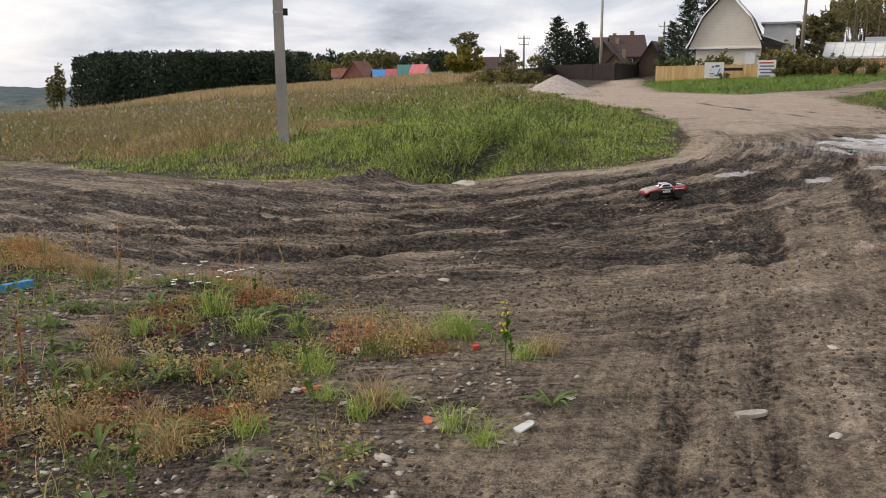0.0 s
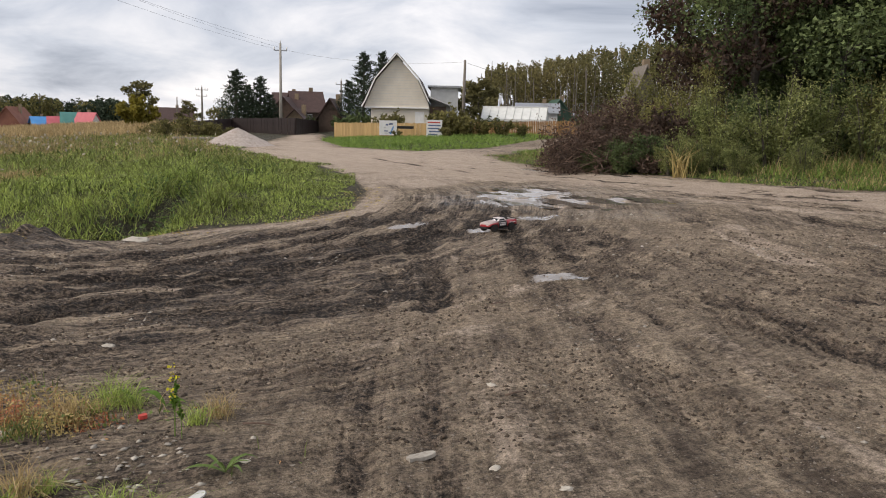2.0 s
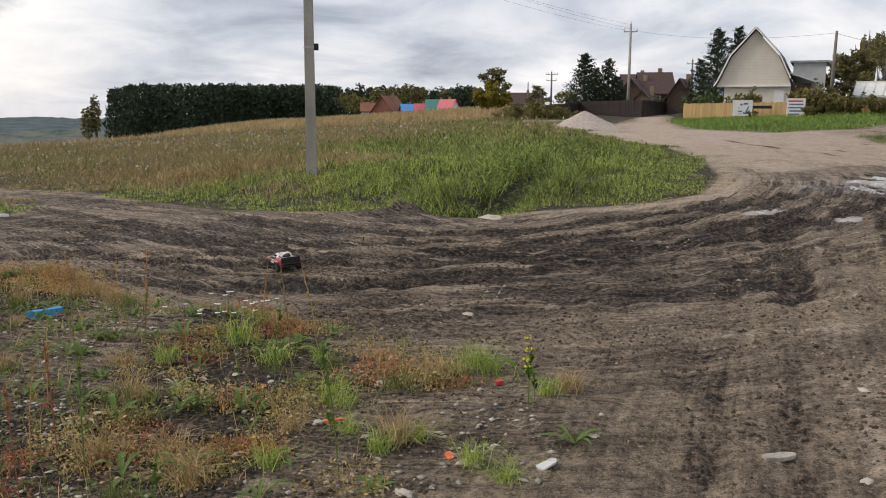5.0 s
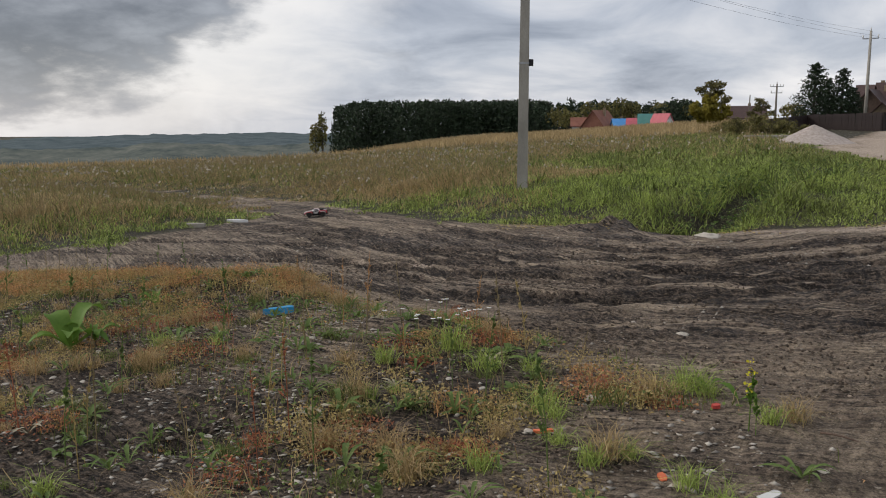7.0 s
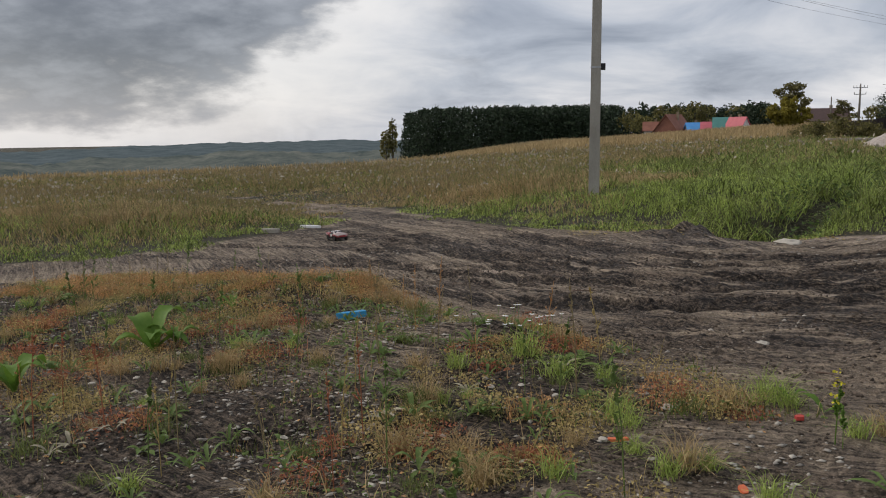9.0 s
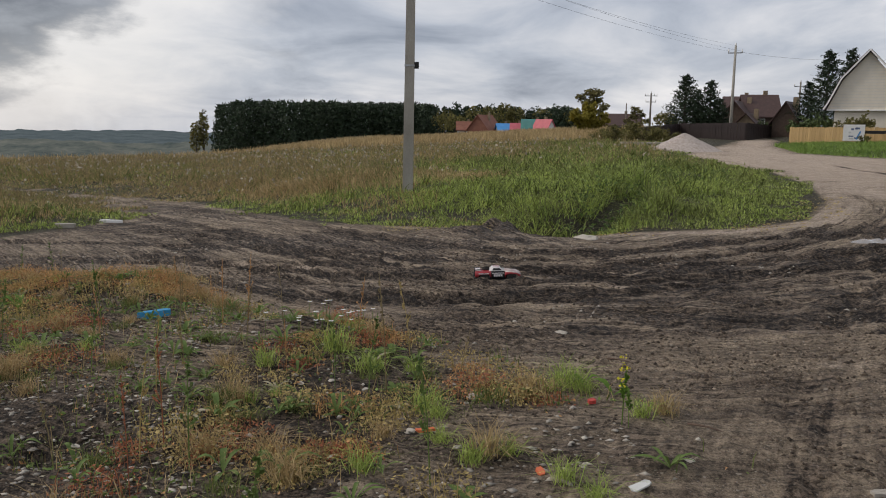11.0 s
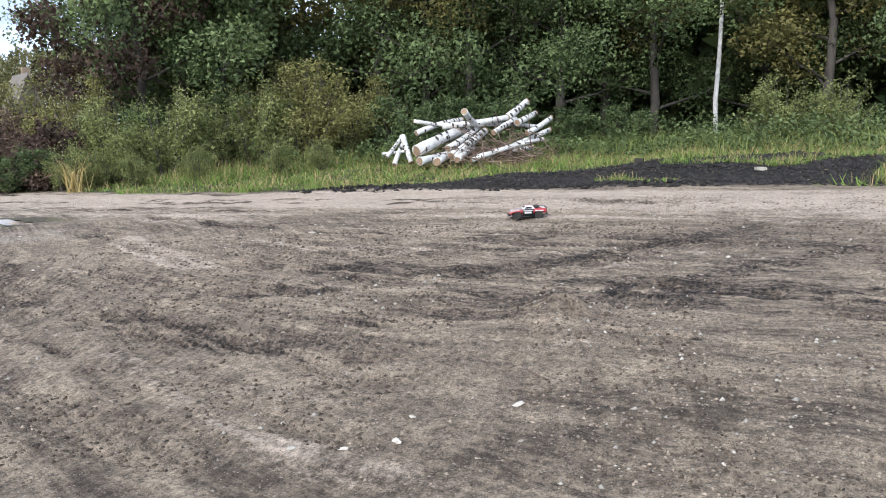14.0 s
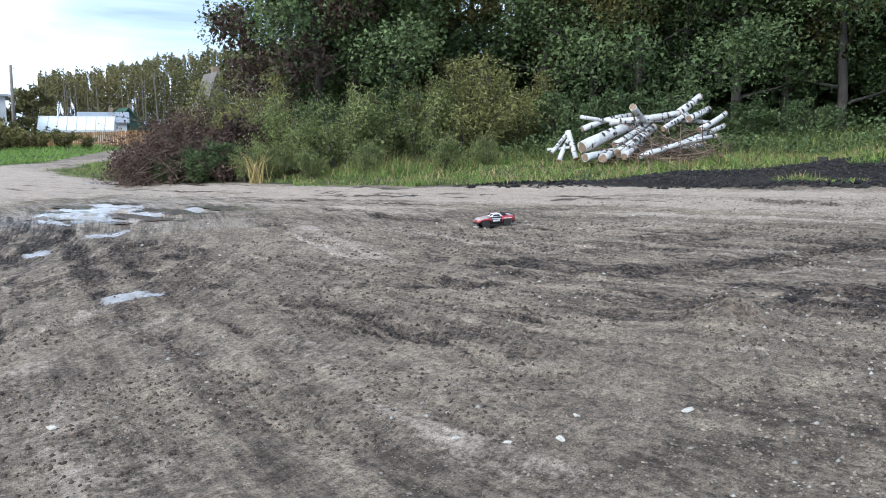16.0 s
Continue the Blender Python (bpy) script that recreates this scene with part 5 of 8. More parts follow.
# ---- fences and signs ----
def board_fence(name, label, a, b, top_a, top_b, material, board=0.14, gap=0.012, pointed=False, category="fence"):
    (ax, ay), (bx, by) = a, b
    ln = math.hypot(bx - ax, by - ay)
    ang = math.degrees(math.atan2(by - ay, bx - ax))
    ob = empty(name, pose(ax, ay, 0, 0, 0, ang), label, category)
    n = int(ln / (board + gap))
    rnd = random.Random(len(name) + int(ax * 7))
    zs = [height(ax + (bx - ax) * k / 8, ay + (by - ay) * k / 8) for k in range(9)]
    shared = None
    for k in range(n):
        s = (k + 0.5) / n
        zg = zs[min(8, int(s * 8 + 0.5))] - 0.15
        zt = top_a + (top_b - top_a) * s + rnd.uniform(-0.03, 0.03)
        if shared is None:
            bm = boxed(-board / 2, board / 2, -0.013, 0.013, 0, 1 if not pointed else 0.95)
            if pointed:
                bmesh.ops.delete(bm, geom=[f for f in bm.faces if f.normal.z > 0.9], context="FACES_ONLY")
                tv = [v for v in bm.verts if v.co.z > 0.9]
                for yy in (-0.013, 0.013):
                    p = bm.verts.new((0, yy, 1))
                    q = sorted([v for v in tv if abs(v.co.y - yy) < 1e-4], key=lambda v: v.co.x)
                    bm.faces.new((q[0], q[1], p))
            o = part("board", bm, material, ob)
            shared = o.data
        else:
            o = new("board", shared)
            o.parent = ob
        o.matrix_basis = Matrix.Translation((s * ln, rnd.uniform(-0.01, 0.01), zg)) @ Matrix.Rotation(radians(rnd.uniform(-0.8, 0.8)), 4, "Y") @ Matrix.Diagonal((1, 1, zt - zg, 1))
    for f in (0.3, 0.8):
        z1, z2 = zs[0] + (top_a - zs[0]) * f, zs[-1] + (top_b - zs[-1]) * f
        part("rail", tube(bmesh.new(), [(0, 0.04, z1), (ln, 0.04, z2)], 0.03, 4), material, ob)
    for k in range(int(ln / 2.5) + 1):
        s = min(ln, k * 2.5)
        part("post", boxed(s - 0.05, s + 0.05, 0.06, 0.16, zs[min(8, int(s / ln * 8))] - 0.3, top_a + (top_b - top_a) * s / ln - 0.1), material, ob)
    return ob


F1, F2, F3, F4 = polar(14.42, 66), polar(20.75, 61), polar(23.2, 66), polar(31.5, 64)
board_fence("board_fence", "yellow-brown vertical board fence at the corner plot", F1, F2, 1.58, 1.66, BOARD)
board_fence("picket_fence", "old orange-brown picket fence beside the road", F3, F4, 1.80, 2.15, OLDBOARD, 0.11, 0.03, True)
M0, M1, M2, M3 = polar(5.2, 74), polar(7.6, 84), polar(11.85, 80), polar(14.3, 100)
board_fence("metal_fence", "dark brown corrugated metal fence", M1, M2, 1.78, 1.95, DARKMETAL, 0.30, 0.01)
board_fence("metal_fence", "dark brown corrugated metal fence along the lane", M2, M3, 1.93, 1.55, DARKMETAL, 0.30, 0.01)
board_fence("metal_fence", "dark brown metal fence behind the scrub", M0, M1, 1.42, 1.78, DARKMETAL, 0.30, 0.01)


def sign_board(az0, az1, el0, el1, rng, label, style):
    az = (az0 + az1) / 2
    x0, y0 = polar(az, rng)
    w = rng * radians(az1 - az0)
    z0, z1 = 1.5 + rng * math.tan(radians(el0)), 1.5 + rng * math.tan(radians(el1))
    ob = empty("notice_board", pose(x0, y0, z0, 0, 0, -az + 2), label, "sign", "notice boards on the fence")
    h = z1 - z0
    part("panel", boxed(-w / 2, w / 2, -0.03, 0.0, 0, h, bevel=0.006), WHITE, ob)
    for s in (-0.35, 0.35):
        part("post", boxed(s * w - 0.03, s * w + 0.03, 0.004, 0.06, -0.9, h * 0.9), WOODPOLE, ob)
    if style == "map":
        rnd = random.Random(3)
        for k in range(9):
            x, z = rnd.uniform(-0.42, 0.3) * w, rnd.uniform(0.08, 0.8) * h
            part("map_shape", boxed(x, x + rnd.uniform(0.05, 0.22) * w, -0.036, -0.032, z, z + rnd.uniform(0.04, 0.12) * h), INK if k % 3 else GREYWALL, ob)
        part("map_shape", boxed(0.05 * w, 0.12 * w, -0.037, -0.033, 0.15 * h, 0.7 * h, m=Matrix.Rotation(0.4, 4, "Y")), BLUEROOF, ob)
    else:
        for k, (a, b, mt) in enumerate(((-0.42, 0.36, REDINK), (-0.38, 0.40, INK), (-0.42, 0.30, INK), (-0.34, 0.42, INK), (-0.40, 0.2, INK))):
            z = h * (0.82 - 0.17 * k)
            part("text_bar", boxed(a * w, b * w, -0.036, -0.032, z, z + h * 0.075), mt, ob)


sign_board(17.48, 18.68, -0.72, 0.28, 61.0, "white notice board with a faded blue plan map", "map")
sign_board(20.70, 21.78, -0.82, 0.38, 59.5, "white notice board with lines of red and blue print", "text")
x_, y_ = polar(19.2, 61.4)
tagged(part("plaque", boxed(-0.62, 0.62, -0.02, 0.0, 0, 0.2, m=pose(x_, y_ - 0.15, 1.22, 0, 0, -19)), BLACK), "narrow dark plaque nailed to the board fence", "sign")


def gravel_pile():
    x0, y0 = 7.2, 51.0
    rng = np.random.default_rng(2)
    n, rings = 36, 12
    V, F = [(0, 0, 1.15)], []
    for r in range(1, rings + 1):
        for k in range(n):
            t = 2 * math.pi * k / n
            q = r / rings
            V.append((2.6 * q * math.cos(t), 1.8 * q * math.sin(t), 1.15 * (1 - q) ** 1.15 + rng.uniform(-0.04, 0.04) - 0.05 * (r == rings)))
    for k in range(n):
        F.append((0, 1 + k, 1 + (k + 1) % n, 1 + (k + 1) % n))
    F = [f[:3] for f in F]
    Q = []
    for r in range(rings - 1):
        for k in range(n):
            a, b = 1 + r * n + k, 1 + r * n + (k + 1) % n
            Q += [(a, a + n, b + n), (a, b + n, b)]
    ob = new("gravel_pile", np_mesh("gravel_pile", V, F + Q, GRAVEL))
    ob.matrix_world = pose(x0, y0, height(x0, y0) - 0.02)
    tagged(ob, "heap of pale pinkish gravel at the roadside", "gravel pile")
    kerb = polar(5.6, 54)
    tagged(part("concrete_slab", boxed(-1.6, 1.6, -0.3, 0.3, 0, 0.22, m=pose(kerb[0], kerb[1], height(*kerb), 0, 0, 8), bevel=0.02), CONCRETE), "weathered concrete slab lying by the gravel", "concrete slab")


gravel_pile()


# ---- vegetation: materials ----
LEAF_DARK = mat("dark_leaves", (0.044, 0.070, 0.025), (0.15, 0.19, 0.07), scale=0.8, rough=0.65, bump=0, island=0.45, through_light=0.2)
LEAF_MID = mat("willow_leaves", (0.085, 0.115, 0.03), (0.33, 0.34, 0.13), scale=0.8, rough=0.65, bump=0, island=0.4, through_light=0.25)
LEAF_SALLOW = mat("sallow_leaves", (0.13, 0.135, 0.04), (0.36, 0.33, 0.12), scale=0.7, rough=0.65, bump=0, island=0.45, through_light=0.25)
VERGE = mat("verge_blades", (0.10, 0.19, 0.035), (0.29, 0.40, 0.09), scale=1.3, rough=0.7, bump=0, island=0.4, through_light=0.3)
LEAF_OLIVE = mat("olive_leaves", (0.095, 0.095, 0.03), (0.21, 0.18, 0.06), scale=0.8, rough=0.7, bump=0, island=0.45, through_light=0.25)
LEAF_RED = mat("reddish_leaves", (0.045, 0.03, 0.024), (0.135, 0.085, 0.06), scale=0.8, rough=0.7, bump=0, island=0.45, through_light=0.2)
LEAF_YELLOW = mat("yellow_leaves", (0.17, 0.145, 0.02), (0.30, 0.25, 0.04), scale=0.8, rough=0.7, bump=0, island=0.35, through_light=0.3)
LEAF_AUTUMN = mat("autumn_birch_leaves", (0.075, 0.085, 0.03), (0.22, 0.175, 0.07), scale=0.08, rough=0.7, bump=0, island=0.45, through_light=0.25)
NEEDLE = mat("pine_needles", (0.014, 0.028, 0.014), (0.040, 0.060, 0.028), scale=0.8, rough=0.7, bump=0, island=0.45, through_light=0.1)
BARK = mat("grey_bark", (0.045, 0.038, 0.032), (0.11, 0.095, 0.08), scale=6, rough=0.9, stretch=(1, 1, 0.3))
TWIG = mat("dead_twigs", (0.10, 0.066, 0.05), (0.23, 0.16, 0.12), scale=10, rough=0.9, bump=0.1, island=0.4)
TANWEED = mat("faded_weed", (0.34, 0.25, 0.09), (0.55, 0.43, 0.19), scale=1.5, rough=0.75, bump=0, island=0.4, through_light=0.25)
ORANGEWEED = mat("rusty_weed", (0.38, 0.19, 0.075), (0.62, 0.37, 0.17), scale=1.2, rough=0.75, bump=0, island=0.45, through_light=0.25)
REDWEED = mat("red_brown_weed", (0.30, 0.095, 0.05), (0.46, 0.19, 0.10), scale=1.5, rough=0.75, bump=0, island=0.45, through_light=0.25)
BROADLEAF = mat("broad_leaf", (0.09, 0.15, 0.035), (0.21, 0.28, 0.08), scale=3, rough=0.6, bump=0.1, island=0.35, through_light=0.3)
PALELEAF = mat("burdock_leaf", (0.10, 0.20, 0.025), (0.17, 0.28, 0.05), scale=4, rough=0.6, bump=0.1, island=0.2, through_light=0.35)
GREYLEAF = mat("withered_leaf", (0.24, 0.21, 0.14), (0.42, 0.38, 0.27), scale=4, rough=0.8, bump=0.1, island=0.35)
STRAW = mat("straw_stalk", (0.20, 0.155, 0.075), (0.36, 0.28, 0.15), scale=4, rough=0.8, bump=0, island=0.3, through_light=0.2)
SEEDHEAD = mat("pale_seed_heads", (0.34, 0.29, 0.22), (0.50, 0.45, 0.36), scale=1, rough=0.9, bump=0, island=0.3, through_light=0.2)
PETAL = mat("white_petals", (0.72, 0.72, 0.68), (0.82, 0.82, 0.78), scale=5, rough=0.7, bump=0)
BIRCHBARK = mat("birch_bark", (0.36, 0.34, 0.32), (0.70, 0.68, 0.65), scale=5, rough=0.75, bump=0.3, fine=30)
CUTWOOD = mat("cut_wood", (0.19, 0.125, 0.08), (0.36, 0.25, 0.16), scale=14, rough=0.85, bump=0.2)
CHAR = mat("bark_scar", (0.03, 0.026, 0.023), (0.07, 0.06, 0.052), scale=12, rough=0.9, bump=0.3)
ORANGEPLASTIC = mat("orange_plastic", (0.62, 0.13, 0.05), (0.72, 0.19, 0.08), scale=12, rough=0.5, bump=0.1)
BLUEPLASTIC = mat("blue_plastic", (0.03, 0.28, 0.55), (0.06, 0.36, 0.64), scale=12, rough=0.45, bump=0.1)


def leaf_cloud(rng, C, size, flat=0.0, aspect=0.55, tri=False):
    """Small diamond leaves at points, turned at random; three-cornered ones for crowns and far off."""
    n = len(C)
    a = rng.normal(size=(n, 3))
    a /= np.linalg.norm(a, axis=1)[:, None] + 1e-9
    b = rng.normal(size=(n, 3))
    b[:, 2] *= 1 - flat
    a[:, 2] *= 1 - flat
    b -= (a * b).sum(1)[:, None] * a
    b /= np.linalg.norm(b, axis=1)[:, None] + 1e-9
    s = size * rng.uniform(0.6, 1.35, (n, 1))
    u, v = a * s, b * s * aspect
    if tri:
        return np.stack([C - u, C - v * 1.1 + u * 0.5, C + v * 1.1 + u * 0.7], 1).reshape(-1, 3), np.arange(3 * n).reshape(-1, 3)
    V = np.stack([C - u, C - v * 0.9 + u * 0.1, C + u, C + v * 0.9 + u * 0.1], 1).reshape(-1, 3)
    return V, np.arange(4 * n).reshape(-1, 4)


def blades(rng, P, h, w, lean=0.35, curl=0.5, simple=False):
    """Bent two-piece grass blades standing at points, or plain ones for far off."""
    n = len(P)
    t = rng.uniform(0, 2 * math.pi, n)
    d = np.stack([np.cos(t), np.sin(t), np.zeros(n)], 1)
    t2 = rng.uniform(0, 2 * math.pi, n)
    side = np.stack([np.cos(t2), np.sin(t2), np.zeros(n)], 1)
    h = np.broadcast_to(h, (n,)) * rng.uniform(0.6, 1.3, n)
    w = np.broadcast_to(w, (n,)) * rng.uniform(0.7, 1.3, n)
    k = rng.uniform(0.1, 1.0, n) * lean
    up = np.array([0, 0, 1.0])
    m = P + d * (k * h * 0.35)[:, None] + up * (h * 0.58)[:, None]
    q = P + d * (k * h * (0.9 + curl))[:, None] + up * (h * (1 - 0.35 * k))[:, None]
    s = side * (w / 2)[:, None]
    if simple:
        return np.stack([P - s, P + s, q], 1).reshape(-1, 3), np.arange(3 * n).reshape(-1, 3)
    V = np.stack([P - s, P + s, m + s * 0.8, m - s * 0.8, q + s * 0.15, q - s * 0.15], 1).reshape(-1, 3)
    i = np.arange(n)[:, None] * 6
    return V, np.concatenate([i + [[0, 1, 2, 3]], i + [[3, 2, 4, 5]]], 0)


def join(*VF):
    V, F, o = [], [], 0
    for v, f in VF:
        V.append(v)
        F.append(f + o)
        o += len(v)
    return np.concatenate(V), np.concatenate(F)


def stuff(name, VF, material, label, category):
    return tagged(new(name, np_mesh(name, VF[0], VF[1], material)), label, category, kind="stuff")


def scatter(rng, n, az0, az1, r0, r1, power=0.0):
    """Points by bearing and distance, thinning with distance."""
    az = np.radians(rng.uniform(az0, az1, n))
    u = rng.uniform(0, 1, n)
    r = r0 * (r1 / r0) ** u if power == 0 else (r0 ** power + u * (r1 ** power - r0 ** power)) ** (1 / power)
    return r * np.sin(az), r * np.cos(az), r


def grounded(x, y):
    z = land(x, y, detail=False)[0]
    return np.stack([x, y, z], 1)


# ---- turf, field and verges ----
def build_grass():
    rng = np.random.default_rng(11)
    x, y, r = scatter(rng, 420000, -62, 16, 11.5, 75, 0.7)
    d = -inside(DIRT, x, y)
    keep = (d > 0.0 + 0.5 * vnoise(x, y, 1.7, 40) + 0.5 * vnoise(x, y, 0.8, 5) + 0.3 * vnoise(x, y, 0.25, 6)) & (x < 7.4) & (y > 8) & ((x < 4.5) | (y < 60))
    keep &= np.hypot((x - 0.0) / 0.7, (y - 13.4) / 0.8) > 0.8
    x, y, r, d = x[keep], y[keep], r[keep], d[keep]
    az = np.degrees(np.arctan2(x, y))
    dry = sstep(-4, -12, az + 6 * vnoise(x, y, 6, 2)) * sstep(16.5, 21, r + 2.5 * vnoise(x, y, 3, 4))
    dry = np.maximum(dry, sstep(26, 40, r + 6 * vnoise(x, y, 5, 3)) * (0.30 + 0.65 * sstep(0, -6, az)))
    dry = np.maximum(dry, 0.6 * (x < -9) * sstep(0.4, 1.6, d))
    dry = np.where((x > -3.2) & (x < -1.4) & (d < 0.8), 0.75, dry)
    pick = rng.uniform(0, 1, len(x))
    isdry = pick < dry * 0.92 * np.where(x > -9, sstep(0.2, 1.7, d), 1.0)
    patch = 0.5 + 0.5 * vnoise(x, y, 1.6, 6)
    short = sstep(0.0, 2.0, d)
    g = ~isdry
    P = grounded(x, y)
    lod = np.clip(r / 14, 0.8, 4)
    tussock = np.clip(0.5 + 0.9 * vnoise(x, y, 0.55, 26) + 0.5 * vnoise(x, y, 0.22, 27), 0, 1.6)
    hg = (0.07 + 0.15 * short * (0.35 + 0.9 * patch)) * (0.45 + 0.85 * tussock)
    dt = ditch_at(x, y)
    hg = np.where((x > 1.0) & (y < 24) & (dt > 0.9), hg * 0.62, hg)
    hg = hg * (1 + 0.9 * np.exp(-((dt - 0.5) / 0.5) ** 2) * (y < 20))
    g &= (dt > 0.3 + 0.15 * vnoise(x, y, 0.4, 38)) | (y > 17)
    g &= (tussock > 0.12) | (rng.uniform(0, 1, len(x)) < 0.35)
    m = g & (rng.uniform(0, 1, len(x)) < 0.80 - 0.3 * (patch > 0.75))
    for nm, sel in (("meadow_grass", m & (r < 21)), ("far_meadow_grass", m & (r >= 21))):
        stuff(nm, blades(rng, P[sel], hg[sel], 0.0105 * lod[sel], 1.9, 0.3, simple=nm[0] == "f"), GRASS, "lush green meadow grass of uneven height", "grass")
    m = g & ~m
    stuff("meadow_weeds", blades(rng, P[m], hg[m] * 1.25, 0.017 * lod[m], 1.6), WEED, "darker green weeds among the meadow grass", "weeds")
    m = isdry
    mm = m & (rng.uniform(0, 1, len(x)) < 0.70 + 0.25 * vnoise(x, y, 2.4, 17))
    hd = (np.where(x < -9, 0.16, 0.24) + 0.22 * patch * sstep(14, 26, r)) * (0.8 + 0.4 * vnoise(x, y, 3.2, 16) + 0.35 * vnoise(x, y, 0.8, 18)) * (0.35 + 0.65 * sstep(0.3, 3.0, d))
    for nm, sel in (("dry_grass", mm & (r < 23)), ("dry_field", mm & (r >= 23))):
        stuff(nm, blades(rng, P[sel], hd[sel], 0.013 * lod[sel], 1.25, simple=nm == "dry_field"), DRYGRASS, "tall dry straw-coloured field grass", "grass")
    mm = m & ~mm
    stuff("field_weeds", blades(rng, P[mm], hd[mm] * 1.1, 0.018 * lod[mm], 1.3, simple=True), WEED, "brownish green weeds in the dry field", "weeds")
    # seed heads over the far field, and darker clumps by the hollow
    k = isdry & (r > 22) & (rng.uniform(0, 1, len(x)) < 0.014)
    C = P[k] + np.stack([rng.uniform(-.1, .1, k.sum()), rng.uniform(-.1, .1, k.sum()), hd[k] * rng.uniform(0.85, 1.3, k.sum())], 1)
    stuff("thistle_heads", leaf_cloud(rng, C, 0.045 * np.clip(r[k] / 25, 1, 2.2)[:, None], 0, 0.8), SEEDHEAD, "pale fluffy thistle seed heads over the field", "thistle")
    k = g & (x > -0.8) & (x < 4.5) & (d > 0.1) & (dt < 0.65 + 0.4 * vnoise(x, y, 0.8, 9)) & (rng.uniform(0, 1, len(x)) < 0.4)
    C = np.repeat(P[k], 3, 0)
    C = C + np.stack([rng.normal(0, .12, len(C)), rng.normal(0, .12, len(C)), rng.uniform(0.03, 0.34, len(C))], 1)
    stuff("nettle_clump", leaf_cloud(rng, C, 0.036, 0.3), mat("nettle_leaves", (0.06, 0.105, 0.025), (0.13, 0.19, 0.055), scale=1, rough=0.65, bump=0, island=0.4, through_light=0.2), "dark green nettles round the muddy hollow", "nettles")
    # dark dead stalks standing in drifts over the field
    k = isdry & ((r > 17) | (x < -9)) & (vnoise(x, y, 4.0, 28) + 0.5 * vnoise(x, y, 1.1, 29) > 0.1 - 0.3 * (x < -9)) & (rng.uniform(0, 1, len(x)) < 0.16 + 0.14 * (x < -9))
    stuff("dead_stalks", blades(rng, P[k], hd[k] * 1.9, 0.011 * lod[k], 0.6, simple=True), STRAW, "tall brown dead weed stalks over the field", "weeds")
    # broad leaves among the blades, and fallen leaves along the turf's edge
    k = g & (r < 24) & (rng.uniform(0, 1, len(x)) < 0.16)
    C = P[k] + np.stack([rng.normal(0, .05, k.sum()), rng.normal(0, .05, k.sum()), hg[k] * rng.uniform(0.4, 1.0, k.sum())], 1)
    stuff("meadow_leaves", leaf_cloud(rng, C, 0.024, 0.4, 0.6), WEED, "broad green leaves among the meadow grass", "weeds")
    fx, fy = rng.uniform(-3, 6.6, 9000), rng.uniform(11.5, 18, 9000)
    fd = inside(DIRT, fx, fy)
    k = (fd > -0.5) & (fd < 0.45 + 0.3 * vnoise(fx, fy, 0.6, 4)) & (rng.uniform(0, 1, len(fx)) < 0.5 + 0.5 * vnoise(fx, fy, 0.5, 8))
    stuff("fallen_leaves", leaf_cloud(rng, np.stack([fx, fy, sample(fx, fy)[0] + 0.015], 1)[k], 0.026, 0.7), TANWEED, "faded fallen leaves along the turf's edge", "leaf litter")
    # far field out to the hamlet
    x, y, r = scatter(rng, 60000, -60, 5.5, 70, 160, 1.0)
    k = (inside(DIRT, x, y) < -0.5) & ((np.degrees(np.arctan2(x, y)) > -20) | (r < 110))
    P = grounded(x[k], y[k])
    stuff("far_field_grass", blades(rng, P, 0.75, 0.13, 0.6, simple=True), DRYGRASS, "distant tawny field grass", "grass")
    # right-hand verge
    x, y, r = scatter(rng, 190000, 20, 100, 12.5, 34, 0.8)
    d = -inside(DIRT, x, y)
    mu = inside(MULCH, x, y)
    k = (d > -0.1 + 0.35 * vnoise(x, y, 0.9, 4)) & (x > 11.5) & ((mu < -0.1) | ((vnoise(x, y, 1.0, 3) > 0.55) & (y < 9)))
    x, y, r, d = x[k], y[k], r[k], d[k]
    P = grounded(x, y)
    lawn = (y < 12.5) & (x < 26)
    tall = (0.55 + 0.5 * np.clip(vnoise(x, y, 0.6, 33) + 0.6 * vnoise(x, y, 0.25, 34), -0.6, 1.2)) * 1.25 * np.where(lawn, 0.12 + 0.16 * (0.5 + 0.5 * vnoise(x, y, 1.0, 7)), 0.10 + 0.30 * sstep(0, 2.4, d) * (0.7 + 0.5 * vnoise(x, y, 0.9, 8)))
    u = rng.uniform(0, 1, len(x))
    m = u < 0.55
    stuff("verge_grass", blades(rng, P[m], tall[m], 0.022, 1.8, simple=True), VERGE, "green verge grass along the road", "grass")
    m = (u >= 0.55) & (u < 0.72)
    stuff("verge_dry_grass", blades(rng, P[m], tall[m] * 1.3, 0.010, 0.9), DRYGRASS, "straw-coloured blades in the verge", "grass")
    m = u >= 0.72
    stuff("verge_weeds", blades(rng, P[m], tall[m] * 1.2, 0.026, 1.2, simple=True), WEED, "coarse weeds in the verge", "weeds")
    # strip before the board fence
    x, y, r = scatter(rng, 26000, 13.6, 31, 36, 66, 1.0)
    k = inside(DIRT, x, y) < 0.1
    stuff("fence_grass", blades(rng, grounded(x[k], y[k]), 0.24 * (0.6 + 0.6 * np.clip(vnoise(x[k], y[k], 1.5, 41) + 0.4, 0, 1.5)), 0.05, 1.5, simple=True), VERGE, "rough green grass before the board fence", "grass")
    # undergrowth below the wood
    x, y, r = scatter(rng, 26000, 35, 100, 22, 32, 1.0)
    k = (-inside(DIRT, x, y) > 4.2) & (np.hypot(x - 18.5, y - 8.9) > 2.6)
    P = grounded(x[k], y[k])
    C = np.repeat(P, 2, 0)
